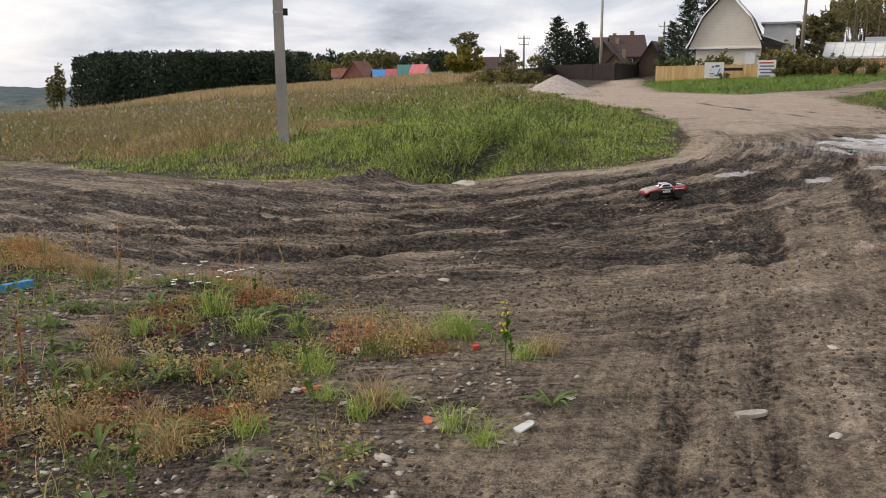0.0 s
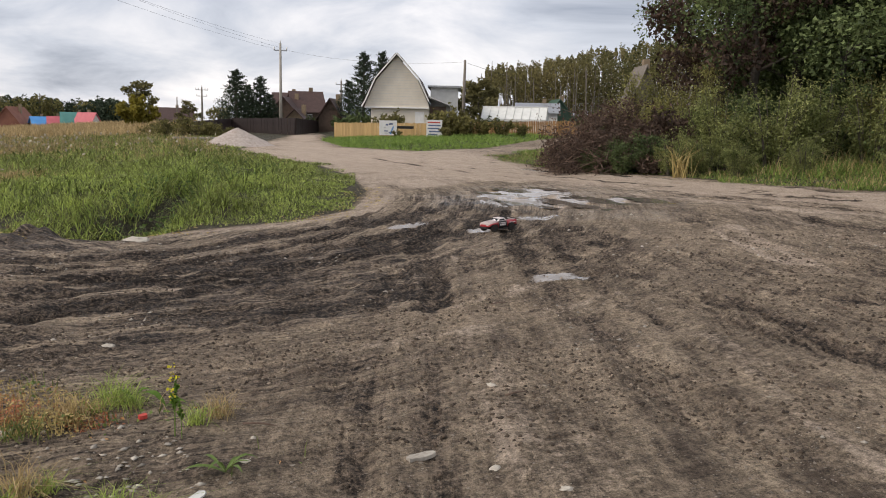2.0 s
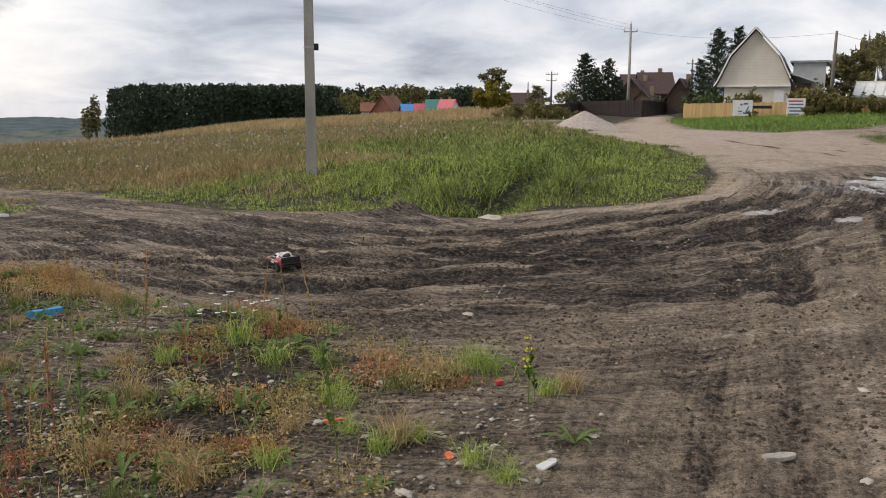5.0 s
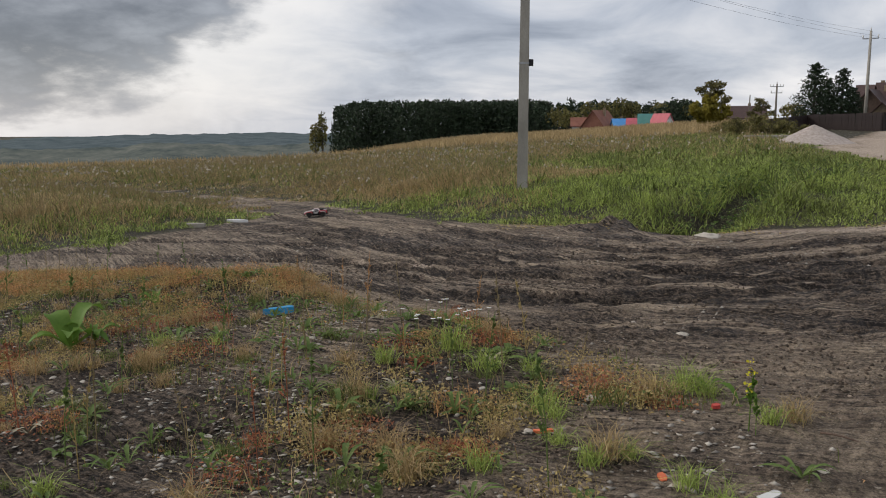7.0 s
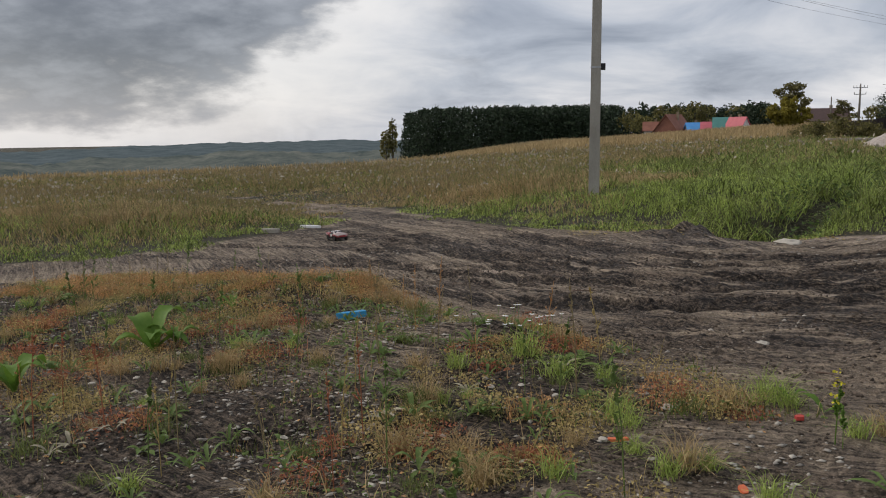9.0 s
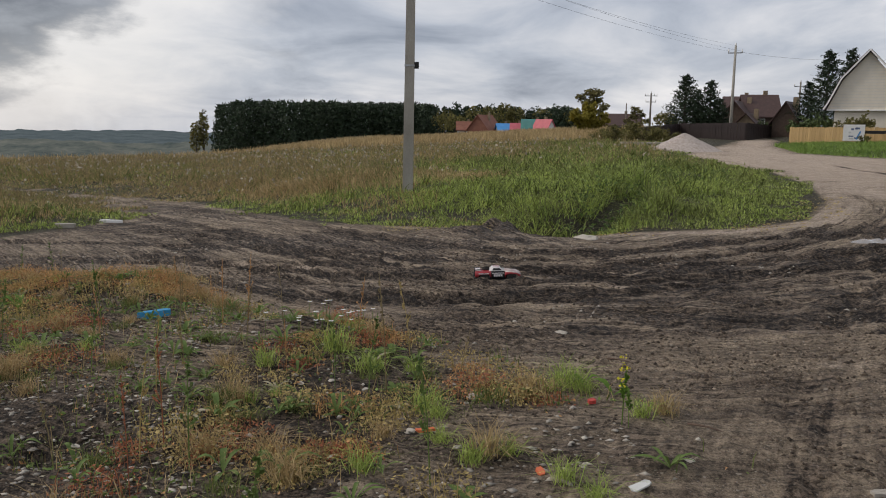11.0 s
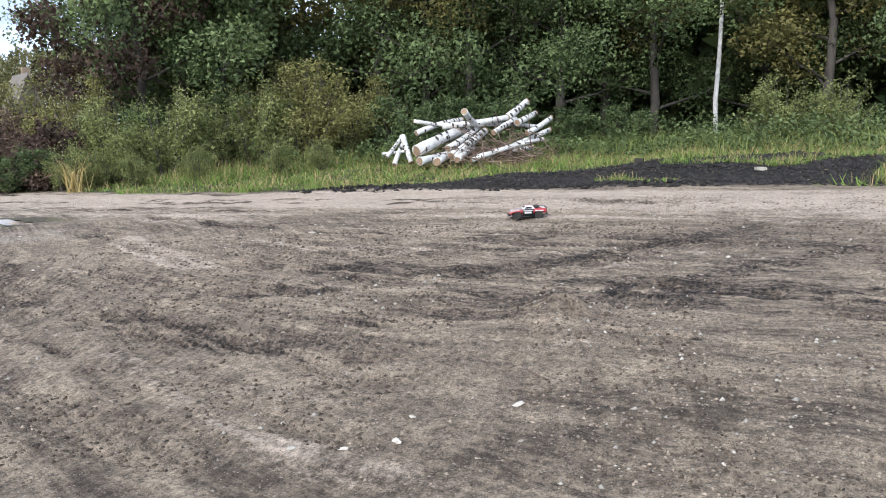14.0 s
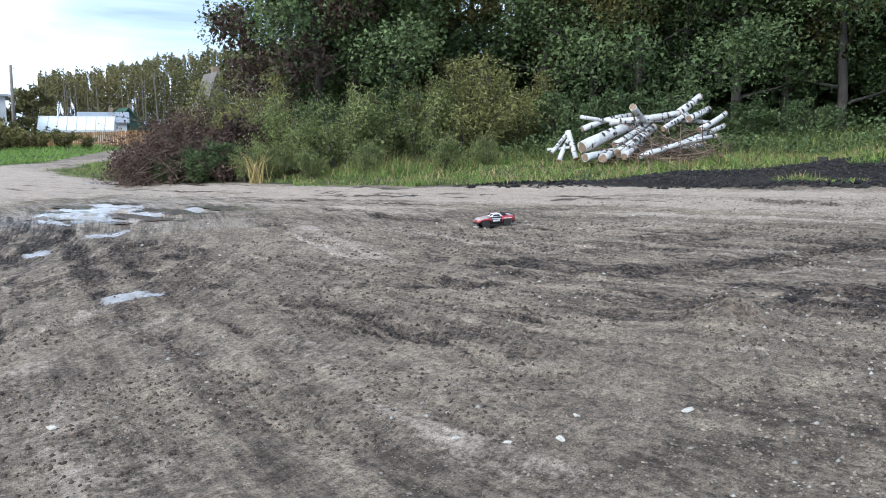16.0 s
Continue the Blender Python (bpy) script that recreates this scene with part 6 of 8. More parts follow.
    C = C + np.stack([rng.normal(0, .2, len(C)), rng.normal(0, .2, len(C)), rng.uniform(0, 1, len(C)) ** 1.3 * (0.75 + 0.55 * vnoise(C[:, 0], C[:, 1], 2.0, 3))], 1)
    stuff("undergrowth", leaf_cloud(rng, C, 0.055, 0.2, 0.6, True), LEAF_DARK, "green undergrowth at the foot of the wood", "undergrowth")
    stuff("undergrowth_stalks", blades(rng, P[::3], 0.6, 0.02, 1.0), WEED, "tall weed stalks at the wood's edge", "weeds")


build_grass()


# ---- trees and bushes ----
def tree_meshes(seed, h, spread, base, leaf, n, leafmat, bark, bare=0.28, limbs=11, r0=0.16):
    """Trunk with limbs, and a crown of leaves in clumps round the limbs' ends."""
    rng = np.random.default_rng(seed)
    bm = bmesh.new()
    pts = [Vector((0, 0, -0.3))]
    for k in range(1, 9):
        pts.append(Vector((rng.normal(0, 0.04) * k ** 0.7, rng.normal(0, 0.04) * k ** 0.7, h * 0.93 * k / 8)))
    tube(bm, pts, [r0 * (1 - 0.88 * k / 8) + 0.012 for k in range(9)], 8)
    centres, sizes = [], []
    for k in range(limbs):
        f = bare + (0.95 - bare) * (k + rng.uniform(0, 0.8)) / limbs
        p = pts[min(8, int(f * 8))].lerp(pts[min(8, int(f * 8) + 1)], f * 8 % 1)
        a = k * 2.4 + rng.uniform(-0.4, 0.4)
        ln = spread * (1.15 - 0.75 * f) * rng.uniform(0.65, 1.15)
        q = p + Vector((math.cos(a) * ln, math.sin(a) * ln, ln * rng.uniform(0.25, 0.75)))
        mid = p.lerp(q, 0.5) + Vector((0, 0, -0.05 * ln))
        tube(bm, [p, mid, q], [r0 * 0.42 * (1 - f * 0.6), r0 * 0.26 * (1 - f * 0.6), 0.012], 6)
        for c, s in ((q, 0.40), (mid, 0.30), (p.lerp(q, 0.8) + Vector((rng.normal(0, 0.3), rng.normal(0, 0.3), 0.2)), 0.36)):
            centres.append(c)
            sizes.append(s * spread * (1.1 - 0.45 * f))
        for j in range(3):
            w = q + Vector((rng.normal(0, 0.45), rng.normal(0, 0.45), rng.uniform(-0.1, 0.6))) * (spread * 0.35)
            tube(bm, [mid.lerp(q, 0.6), w], [0.018, 0.006], 4, cap=False)
            centres.append(w)
            sizes.append(0.26 * spread)
    centres.append(pts[-1])
    sizes.append(0.3 * spread)
    cs, ss = np.array(centres), np.array(sizes)
    pk = rng.choice(len(cs), n, p=ss ** 2 / (ss ** 2).sum())
    v = rng.normal(size=(n, 3))
    v /= np.linalg.norm(v, axis=1)[:, None]
    C = cs[pk] + v * (ss[pk] * rng.uniform(0.2, 1, n) ** 0.5)[:, None] * np.array([1, 1, 0.75])
    crown = np_mesh("crown", *leaf_cloud(rng, C, leaf * 1.15, 0.1, 0.6, True), leafmat)
    trunk = bpy.data.meshes.new("trunk")
    bm.to_mesh(trunk)
    bm.free()
    trunk.materials.append(bark)
    return trunk, crown


def bush_meshes(seed, h, w, leaf, n, leafmat, aspect=0.35, stems=16, up=1.0):
    rng = np.random.default_rng(seed)
    bm = bmesh.new()
    C = []
    for k in range(stems):
        a, f = rng.uniform(0, 6.28), rng.uniform(0.15, 1) ** 0.7
        top = Vector((math.cos(a) * w * f, math.sin(a) * w * f, h * (1.05 - 0.5 * f * f) * rng.uniform(0.7, 1.05)))
        root = Vector((math.cos(a) * w * 0.15, math.sin(a) * w * 0.15, -0.1))
        mid = root.lerp(top, 0.5) + Vector((0, 0, 0.12 * h))
        tube(bm, [root, mid, top], [0.022, 0.014, 0.005], 5, cap=False)
        m = n // stems
        t = np.clip(rng.uniform(0.15, 1.0, 9)[rng.integers(0, 9, m)] + rng.normal(0, 0.025, m), 0.05, 1.04)
        A, B, D = np.array(root), np.array(mid), np.array(top)
        P = ((1 - t) ** 2)[:, None] * A + (2 * t * (1 - t))[:, None] * B + (t ** 2)[:, None] * D
        C.append(P + rng.normal(0, 0.062 * w + 0.035, (m, 3)) * np.array([1, 1, 0.8]))
    C = np.concatenate(C)
    C[:, 2] = np.maximum(C[:, 2], 0.03)
    me = np_mesh("crown", *leaf_cloud(rng, C, leaf * 1.15, 0.0, aspect, True), leafmat)
    st = bpy.data.meshes.new("stem")
    bm.to_mesh(st)
    bm.free()
    st.materials.append(BARK)
    return st, me


def pine_meshes(seed, h, w, n, bare=0.2):
    rng = np.random.default_rng(seed)
    bm = bmesh.new()
    tube(bm, [(0, 0, -0.3), (0.05, 0, h * 0.5), (0, 0.04, h)], [0.17, 0.11, 0.02], 8)
    C = []
    for k in range(46):
        f = bare + (1 - bare) * (k / 46) ** 0.95
        a = k * 2.39
        ln = w * (1.05 - f) ** 0.75 * rng.uniform(0.7, 1.1) * (0.6 + 0.4 * min(1, (f - bare) * 6 + 0.3))
        p, q = Vector((0, 0, f * h)), Vector((math.cos(a) * ln, math.sin(a) * ln, f * h + ln * 0.28))
        tube(bm, [p, q], [0.03, 0.008], 4, cap=False)
        m = max(8, int(n / 46 * (0.4 + ln / w)))
        t = rng.uniform(0.25, 1.05, m)
        C.append(np.array(p) + t[:, None] * (np.array(q) - np.array(p)) + rng.normal(0, 0.13 * ln + 0.06, (m, 3)) * np.array([1, 1, 0.6]))
    me = np_mesh("crown", *leaf_cloud(rng, np.concatenate(C), 0.16, 0, 0.24, True), NEEDLE)
    tr = bpy.data.meshes.new("trunk")
    bm.to_mesh(tr)
    bm.free()
    tr.materials.append(BARK)
    return tr, me


def plant(name, meshes, x, y, turn, scale, label, category, group="", names=("trunk", "crown"), sink=0.0):
    ob = empty(name, Matrix.Translation((x, y, height(x, y) - sink)) @ Matrix.Rotation(radians(turn), 4, "Z"), label, category, group)
    ob.scale = (scale[0], scale[0], scale[1])
    for nm, me in zip(names, meshes):
        o = new(nm, me)
        o.parent = ob
    return ob


def build_wood():
    dark = [tree_meshes(s, 12, 3.1, 0, 0.062, 21000, LEAF_DARK, BARK, 0.10, 17) for s in (1, 2, 3)]
    dark2 = tree_meshes(7, 11, 2.8, 0, 0.066, 18000, LEAF_OLIVE, BARK, 0.12, 15)
    red = tree_meshes(4, 9.5, 2.4, 0, 0.085, 7500, LEAF_RED, BARK, 0.16, 14)
    birch = tree_meshes(5, 13, 2.0, 0, 0.075, 2600, LEAF_OLIVE, BIRCHBARK, 0.35, 11, 0.075)
    rnd = random.Random(4)
    spots = [(40.2, 27, red, 1.0), (42.0, 26.5, dark[0], 1.0), (44.6, 28.5, dark[1], 1.05), (47.0, 27.5, dark[2], 1.05), (49.6, 30, dark2, 1.1), (51.5, 33, birch, 1.0), (55.0, 33, birch, 0.95), (57.6, 28, dark[1], 1.0), (60.5, 29, dark2, 1.05),
             (63.5, 27.5, dark[2], 1.0), (66.5, 29, dark[0], 1.05), (69.5, 28, dark[1], 1.0), (72.5, 30, dark2, 1.05), (75.5, 29, dark[2], 1.0), (79.6, 28, birch, 1.0), (82.5, 31, dark[0], 1.0), (86.0, 29, dark2, 1.0), (90.0, 30, dark[1], 1.0), (94.0, 30, dark[2], 1.0)]
    for az, r, me, s in spots:
        x, y = polar(az, r)
        lab = {id(red): ("reddish-leaved tree at the edge of the wood", "tree"), id(birch): ("slender birch with a white trunk and thin crown", "birch tree"), id(dark2): ("olive-green autumn tree in the dense wood", "tree")}.get(id(me), ("tall dark green leafy tree in the dense wood", "tree"))
        plant("birch_tree" if me is birch else "tree", me, x, y, rnd.uniform(0, 360), (s * rnd.uniform(0.92, 1.1), s * rnd.uniform(0.92, 1.1)), *lab, "trees of the wood")
    # a second, deeper row closes the wood
    rng = np.random.default_rng(8)
    x, y, r = scatter(rng, 95000, 41, 102, 32, 44, 1.0)
    z0 = plane_height(x, y) + 0.6
    lump = 0.5 + 0.5 * vnoise(x * 1.0, y * 1.0, 3.5, 2)
    z = z0 + rng.uniform(0, 1, len(x)) ** 0.8 * (7.5 + 5.0 * lump)
    k = vnoise(x * 0.8 + z * 0.9, y * 0.8 - z * 0.7, 1.3, 5) > -0.6
    look_through = np.abs(np.degrees(np.arctan2(x, y)) - 53.5) < 2.6 + vnoise(z, r, 1.6, 42)
    k &= ~(look_through & (z > 5.2 + 1.5 * vnoise(x, y, 1.0, 43)))
    stuff("deep_wood", leaf_cloud(rng, np.stack([x, y, z], 1)[k], 0.32, 0.1, 0.8, True), LEAF_DARK, "dark depth of the wood behind the first trees", "wood")
    bm = bmesh.new()
    for k in range(30):
        xx, yy = polar(rng.uniform(39, 100), rng.uniform(31, 40))
        tube(bm, [(xx, yy, 0.3), (xx + rng.normal(0, .2), yy, 5), (xx + rng.normal(0, .4), yy, 10)], [0.12, 0.09, 0.04], 6, cap=False)
    tagged(part("wood_trunks", bm, BARK), "dark trunks inside the wood", "wood", kind="stuff")
    # autumn birch wood beyond the plots
    x, y, r = scatter(rng, 120000, 24.6, 41, 100, 130, 1.0)
    az = np.degrees(np.arctan2(x, y))
    top = 1.5 + r * np.tan(np.radians(3.9 + 0.17 * (az - 26) + 0.45 * vnoise(az * 2.2, r * 0.1, 1.0, 3) + 0.3 * vnoise(az * 7, r * 0.1, 1.0, 5)))
    z = rng.uniform(0.05, 1, len(x)) ** 0.75 * top
    k = vnoise(az * 2.6, z * 0.4, 1.0, 4) + 0.5 * vnoise(az * 7.0, z * 1.0, 1.0, 6) > -0.85 + 0.3 * z / top
    stuff("birch_wood", leaf_cloud(rng, np.stack([x, y, z], 1)[k], 0.15, 0, 0.6, True), LEAF_AUTUMN, "distant yellowing birch wood behind the plots", "wood")
    bm = bmesh.new()
    for k in range(110):
        xx, yy = polar(rng.uniform(24.3, 40), rng.uniform(97, 112))
        tube(bm, [(xx, yy, 0), (xx + rng.normal(0, .3), yy, rng.uniform(5, 9.5))], [0.10, 0.03], 5, cap=False)
    tagged(part("birch_trunks", bm, WOODPOLE), "thin pale birch trunks of the distant wood", "wood", kind="stuff")


build_wood()


def build_bushes():
    w1 = bush_meshes(21, 2.6, 1.35, 0.044, 9500, LEAF_MID, 0.34, 34)
    w2 = bush_meshes(22, 3.0, 1.5, 0.042, 10000, LEAF_SALLOW, 0.36, 34)
    w3 = bush_meshes(23, 2.3, 1.3, 0.07, 4200, LEAF_RED, 0.45, 20)
    w4 = bush_meshes(24, 2.4, 1.3, 0.06, 6000, LEAF_DARK, 0.4, 24)
    rnd = random.Random(9)
    wil = ("bushy green willow beside the road", "willow bush", "bushes at the wood's edge")
    oli = ("tall olive and yellowing willow bush", "willow bush", "bushes at the wood's edge")
    redl = ("reddish-brown leafy bush by the brush heap", "bush", "bushes at the wood's edge")
    drk = ("dense dark green bush at the wood's edge", "bush", "bushes at the wood's edge")
    for az, r, me, s, lab in ((35.6, 23.5, w2, 1.15, oli), (37.2, 20.5, w3, 0.95, redl), (38.6, 22.5, w2, 1.1, oli), (40.3, 19.3, w1, 0.95, wil), (42.5, 21.5, w4, 0.95, drk), (43.6, 19.2, w1, 1.05, wil), (46.4, 20.3, w1, 0.95, wil),
                          (48.0, 22, w4, 1.15, drk), (49.2, 20.0, w1, 1.0, wil), (52.0, 20.6, w2, 1.28, oli), (54.4, 21.8, w2, 1.15, oli), (56.6, 22.6, w2, 0.95, oli), (50.5, 22.8, w2, 1.25, oli), (59, 24, w4, 1.1, drk), (62.5, 24.5, w4, 1.0, drk), (66, 24.5, w4, 1.0, drk),
                          (70, 25, w4, 0.9, drk), (74, 25.5, w4, 0.85, drk), (83.5, 25, w1, 0.9, wil), (87, 25, w1, 0.9, wil)):
        x, y = polar(az, r + (3.2 if az < 57 else 0.8))
        plant("bush" if me in (w3, w4) else "willow_bush", me, x, y, rnd.uniform(0, 360), (s * rnd.uniform(0.92, 1.06), s * rnd.uniform(0.78, 0.95)), *lab, names=("stem", "crown"))
    for az, r, s in ((32.2, 22.6, 0.34), (34.2, 22.0, 0.42), (35.6, 22.4, 0.5), (37.4, 21.6, 0.42), (39.5, 21.6, 0.36), (41.5, 21.0, 0.32), (45.5, 20.8, 0.34), (50.5, 20.6, 0.36), (53.5, 21.2, 0.3)):
        x, y = polar(az, r)
        plant("bush", w1 if az > 36 else w4, x, y, az * 50, (s * 1.2, s), "low green bush at the foot of the thicket", "bush", "bushes at the wood's edge", names=("stem", "crown"))
    rg = np.random.default_rng(37)
    x, y = polar(38.0, 20.9)
    P = np.array([x, y, height(x, y)]) + np.stack([rg.normal(0, .12, 80), rg.normal(0, .12, 80), np.zeros(80)], 1)
    tagged(new("reed_grass_clump", np_mesh("reed_grass_clump", *blades(rg, P, 0.8, 0.014, 1.3), TANWEED)), "pale feathery clump of tall dry grass", "grass")
    # bushes and trees about the plots
    y1 = bush_meshes(31, 3.6, 2.6, 0.22, 2600, LEAF_YELLOW, 0.7, 16)
    x, y = polar(1.65, 118)
    plant("yellow_bush", y1, x, y, 20, (1.1, 1.12), "bright yellow autumn bush beyond the field", "bush", names=("stem", "crown"))
    t1 = tree_meshes(41, 6.2, 2.4, 0, 0.22, 1500, LEAF_AUTUMN, BARK, 0.2, 9, 0.12)
    for az, r, s in ((1.8, 128, 1.0), (24.3, 76, 0.78), (4.9, 140, 0.6), (23.9, 79, 0.72)):
        x, y = polar(az, r)
        plant("tree", t1, x, y, az * 40, (s, s), "thin yellowing tree among the plots", "tree", "trees of the plots")
    g1 = bush_meshes(32, 2.2, 1.5, 0.12, 1500, LEAF_DARK, 0.6, 14)
    g2 = bush_meshes(33, 1.5, 1.2, 0.11, 900, LEAF_OLIVE, 0.4, 14)
    for az, r, s in ((15.3, 76, 1.0), (16.1, 74, 1.05), (12.7, 92, 0.9), (24.6, 68, 0.7), (25.2, 70, 0.8), (30.3, 72, 0.8), (31.8, 60, 0.9), (28.3, 88, 0.9)):
        x, y = polar(az, r)
        plant("garden_bush", g1, x, y, az * 31, (s, s), "dark green garden bush behind the fence", "bush", "garden bushes", names=("stem", "crown"))
    for az, r, s in ((18.3, 64.5, 1.35), (22.2, 62, 1.5), (22.8, 61, 1.2), (23.6, 60, 1.0), (24.6, 60, 0.8), (18.7, 60, 0.4), (22.1, 58.5, 0.55), (25.8, 60, 0.9), (27.2, 61, 0.7)):
        x, y = polar(az, r)
        plant("garden_bush", g2, x, y, az * 57, (s, s), "half-bare straggly garden bush", "bush", "garden bushes", names=("stem", "crown"))
    s1 = bush_meshes(34, 1.5, 1.9, 0.13, 1400, LEAF_OLIVE, 0.25, 26)
    for az, r, s in ((3.9, 63, 0.9), (5.1, 64, 1.0), (6.2, 65, 0.95), (7.1, 67, 0.7), (2.8, 70, 0.7)):
        x, y = polar(az, r)
        plant("scrub_bush", s1, x, y, az * 57, (s, s), "yellow-green scrub beside the gravel heap", "bush", "scrub by the gravel", names=("stem", "crown"))
    p1, p2 = pine_meshes(51, 6.0, 2.1, 5200, 0.05), pine_meshes(52, 7.0, 2.2, 5200, 0.15)
    for az, r, me, s, sz in ((7.95, 88, p1, 1.15, 1.02), (9.5, 89, p1, 1.0, 0.94), (8.7, 92, p1, 0.9, 0.8), (10.1, 91, p1, 0.8, 0.66)):
        x, y = polar(az, r)
        plant("pine_tree", me, x, y, az * 77, (s, sz), "dark green young pine behind the metal fence", "pine tree", "pines of the plots")
    for az, r, s, sz in ((16.4, 86, 1.15, 1.12), (17.6, 88, 1.0, 1.16), (15.4, 90, 0.9, 0.75)):
        x, y = polar(az, r)
        plant("pine_tree", p2, x, y, az * 77, (s, sz), "tall dark pine behind the cream house", "pine tree", "pines of the plots")


build_bushes()


def build_far_forest():
    rng = np.random.default_rng(61)
    parts, trunks = [], bmesh.new()
    for k in range(520):
        if k < 360:
            az, r, el = rng.uniform(-23.3, -8.6), rng.uniform(205, 250), 1.22 + 0.08 * rng.normal()
            if az < -22:
                el -= (-22 - az) * 0.35
        else:
            az, r, el = rng.uniform(-9.5, 1.2), rng.uniform(235, 270), 0.98 + 0.16 * rng.normal()
        x, y = polar(az, r)
        z0 = height(x, y) - 0.3
        top = 1.5 + r * math.tan(radians(el))
        h = top - z0
        m = 130
        f = rng.uniform(0.02, 1, m)
        a = rng.uniform(0, 6.28, m)
        w = (2.3 * (1.03 - f) ** 0.55 + 0.15) * rng.uniform(0.55, 1, m)
        C = np.stack([x + w * np.cos(a), y + w * np.sin(a), z0 + f * h], 1)
        parts.append(leaf_cloud(rng, C, 0.55, 0.0, 0.34, True))
    stuff("pine_forest", join(*parts), NEEDLE, "dark even-topped pine plantation beyond the field", "forest")
    parts = []
    for az, r, el, w in ((-6.0, 215, 1.15, 3), (-3.9, 228, 1.45, 2.6), (-3.2, 228, 1.2, 2.6), (-8.0, 205, 0.9, 3.4), (-7.3, 200, 0.6, 3), (-24.15, 198, 0.66, 1.3), (-24.6, 198, -0.2, 1.6), (-1.4, 240, 1.05, 3), (0.6, 240, 0.9, 3), (6.8, 200, 0.9, 3), (-5.0, 225, 1.2, 2.5)):
        x, y = polar(az, r)
        z0, top = height(x, y) - 0.3, 1.5 + r * math.tan(radians(el))
        v = rng.normal(size=(420, 3))
        v /= np.linalg.norm(v, axis=1)[:, None]
        C = np.array([x, y, (z0 + top) / 2 + 0.1 * (top - z0)]) + v * rng.uniform(0.25, 1, (420, 1)) ** 0.6 * np.array([w, w, (top - z0) * 0.42])
        parts.append(leaf_cloud(rng, C, 0.38, 0, 0.6))
        tube(trunks, [(x, y, z0), (x, y, top)], [0.25, 0.05], 6, cap=False)
    stuff("far_trees", join(*parts), LEAF_OLIVE, "distant ragged broadleaf trees before the pines", "trees")
    tagged(part("far_trunks", trunks, BARK), "distant bare trunks", "trees", kind="stuff")


build_far_forest()


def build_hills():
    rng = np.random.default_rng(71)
    # aerial haze is painted in: muted blue-grey greens instead of plain woodland colours
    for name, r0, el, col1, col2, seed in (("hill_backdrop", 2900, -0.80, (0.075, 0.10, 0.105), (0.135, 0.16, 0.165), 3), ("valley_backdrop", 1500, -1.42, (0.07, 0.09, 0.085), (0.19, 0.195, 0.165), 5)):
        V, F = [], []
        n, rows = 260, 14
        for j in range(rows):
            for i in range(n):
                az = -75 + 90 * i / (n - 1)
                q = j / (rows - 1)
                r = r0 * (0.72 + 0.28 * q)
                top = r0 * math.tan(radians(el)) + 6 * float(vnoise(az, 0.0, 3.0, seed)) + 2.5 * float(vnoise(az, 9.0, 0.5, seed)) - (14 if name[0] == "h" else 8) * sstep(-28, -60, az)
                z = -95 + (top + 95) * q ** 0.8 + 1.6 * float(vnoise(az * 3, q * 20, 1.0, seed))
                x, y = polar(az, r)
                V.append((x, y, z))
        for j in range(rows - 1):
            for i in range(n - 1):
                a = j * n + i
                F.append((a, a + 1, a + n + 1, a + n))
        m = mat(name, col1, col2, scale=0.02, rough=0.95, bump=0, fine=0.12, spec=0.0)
        tagged(new(name, np_mesh(name, V, F, m, True)), "wooded hills across the valley with haze put into their colour", "hills", kind="structure")


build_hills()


# ---- birch logs and brush ----
def log(a, b, r):
    rng = random.Random(int(a[0] * 1000 + b[1] * 777))
    A, B, r = Vector(a), Vector(b), r * 0.86
    ob = empty("birch_log", Matrix.Translation(A), "white-barked birch log with dark scars in a loose heap", "log", "logs in the birch heap")
    d = B - A
    bend = Vector((rng.uniform(-1, 1), rng.uniform(-1, 1), rng.uniform(-1, 1))) * (0.03 * d.length)
    pts = [d * k / 6 + bend * math.sin(math.pi * k / 6) for k in range(7)]
    part("bark", tube(bmesh.new(), pts, [r * (1 - 0.03 * k) * rng.uniform(0.96, 1.04) for k in range(7)], 12), BIRCHBARK, ob)
    u = d.normalized()
    for end, s in ((pts[0], -1), (pts[-1], 1)):
        part("cut_end", tube(bmesh.new(), [end - u * s * 0.02, end + u * s * 0.006], r * 0.9, 12), CUTWOOD, ob)
    side = u.cross(Vector((0, 0, 1))).normalized()
    up = side.cross(u)
    for k in range(int(d.length / 0.055) + 3):
        t = rng.uniform(0.05, 0.95)
        c = d * t + bend * math.sin(math.pi * t)
        an = rng.uniform(0, 6.28)
        n = side * math.cos(an) + up * math.sin(an)
        w = u.cross(n)
        bm = bmesh.new()
        lw, lh = r * rng.uniform(0.25, 0.95), r * rng.uniform(0.08, 0.4)
        vs = []
        for q in range(8):
            th = 2 * math.pi * q / 8
            p = w * (math.cos(th) * lw) + u * (math.sin(th) * lh)
            ang = math.cos(th) * lw / r
            vs.append(bm.verts.new(c + n * (r * math.cos(ang) * 1.02 + 0.004) + w * (r * 1.02 * math.sin(ang)) + u * (math.sin(th) * lh)))
        cc = bm.verts.new(c + n * (r * 1.03 + 0.006))
        for q in range(8):
            bm.faces.new((cc, vs[q], vs[(q + 1) % 8]))
        part("bark_scar", bm, CHAR, ob)


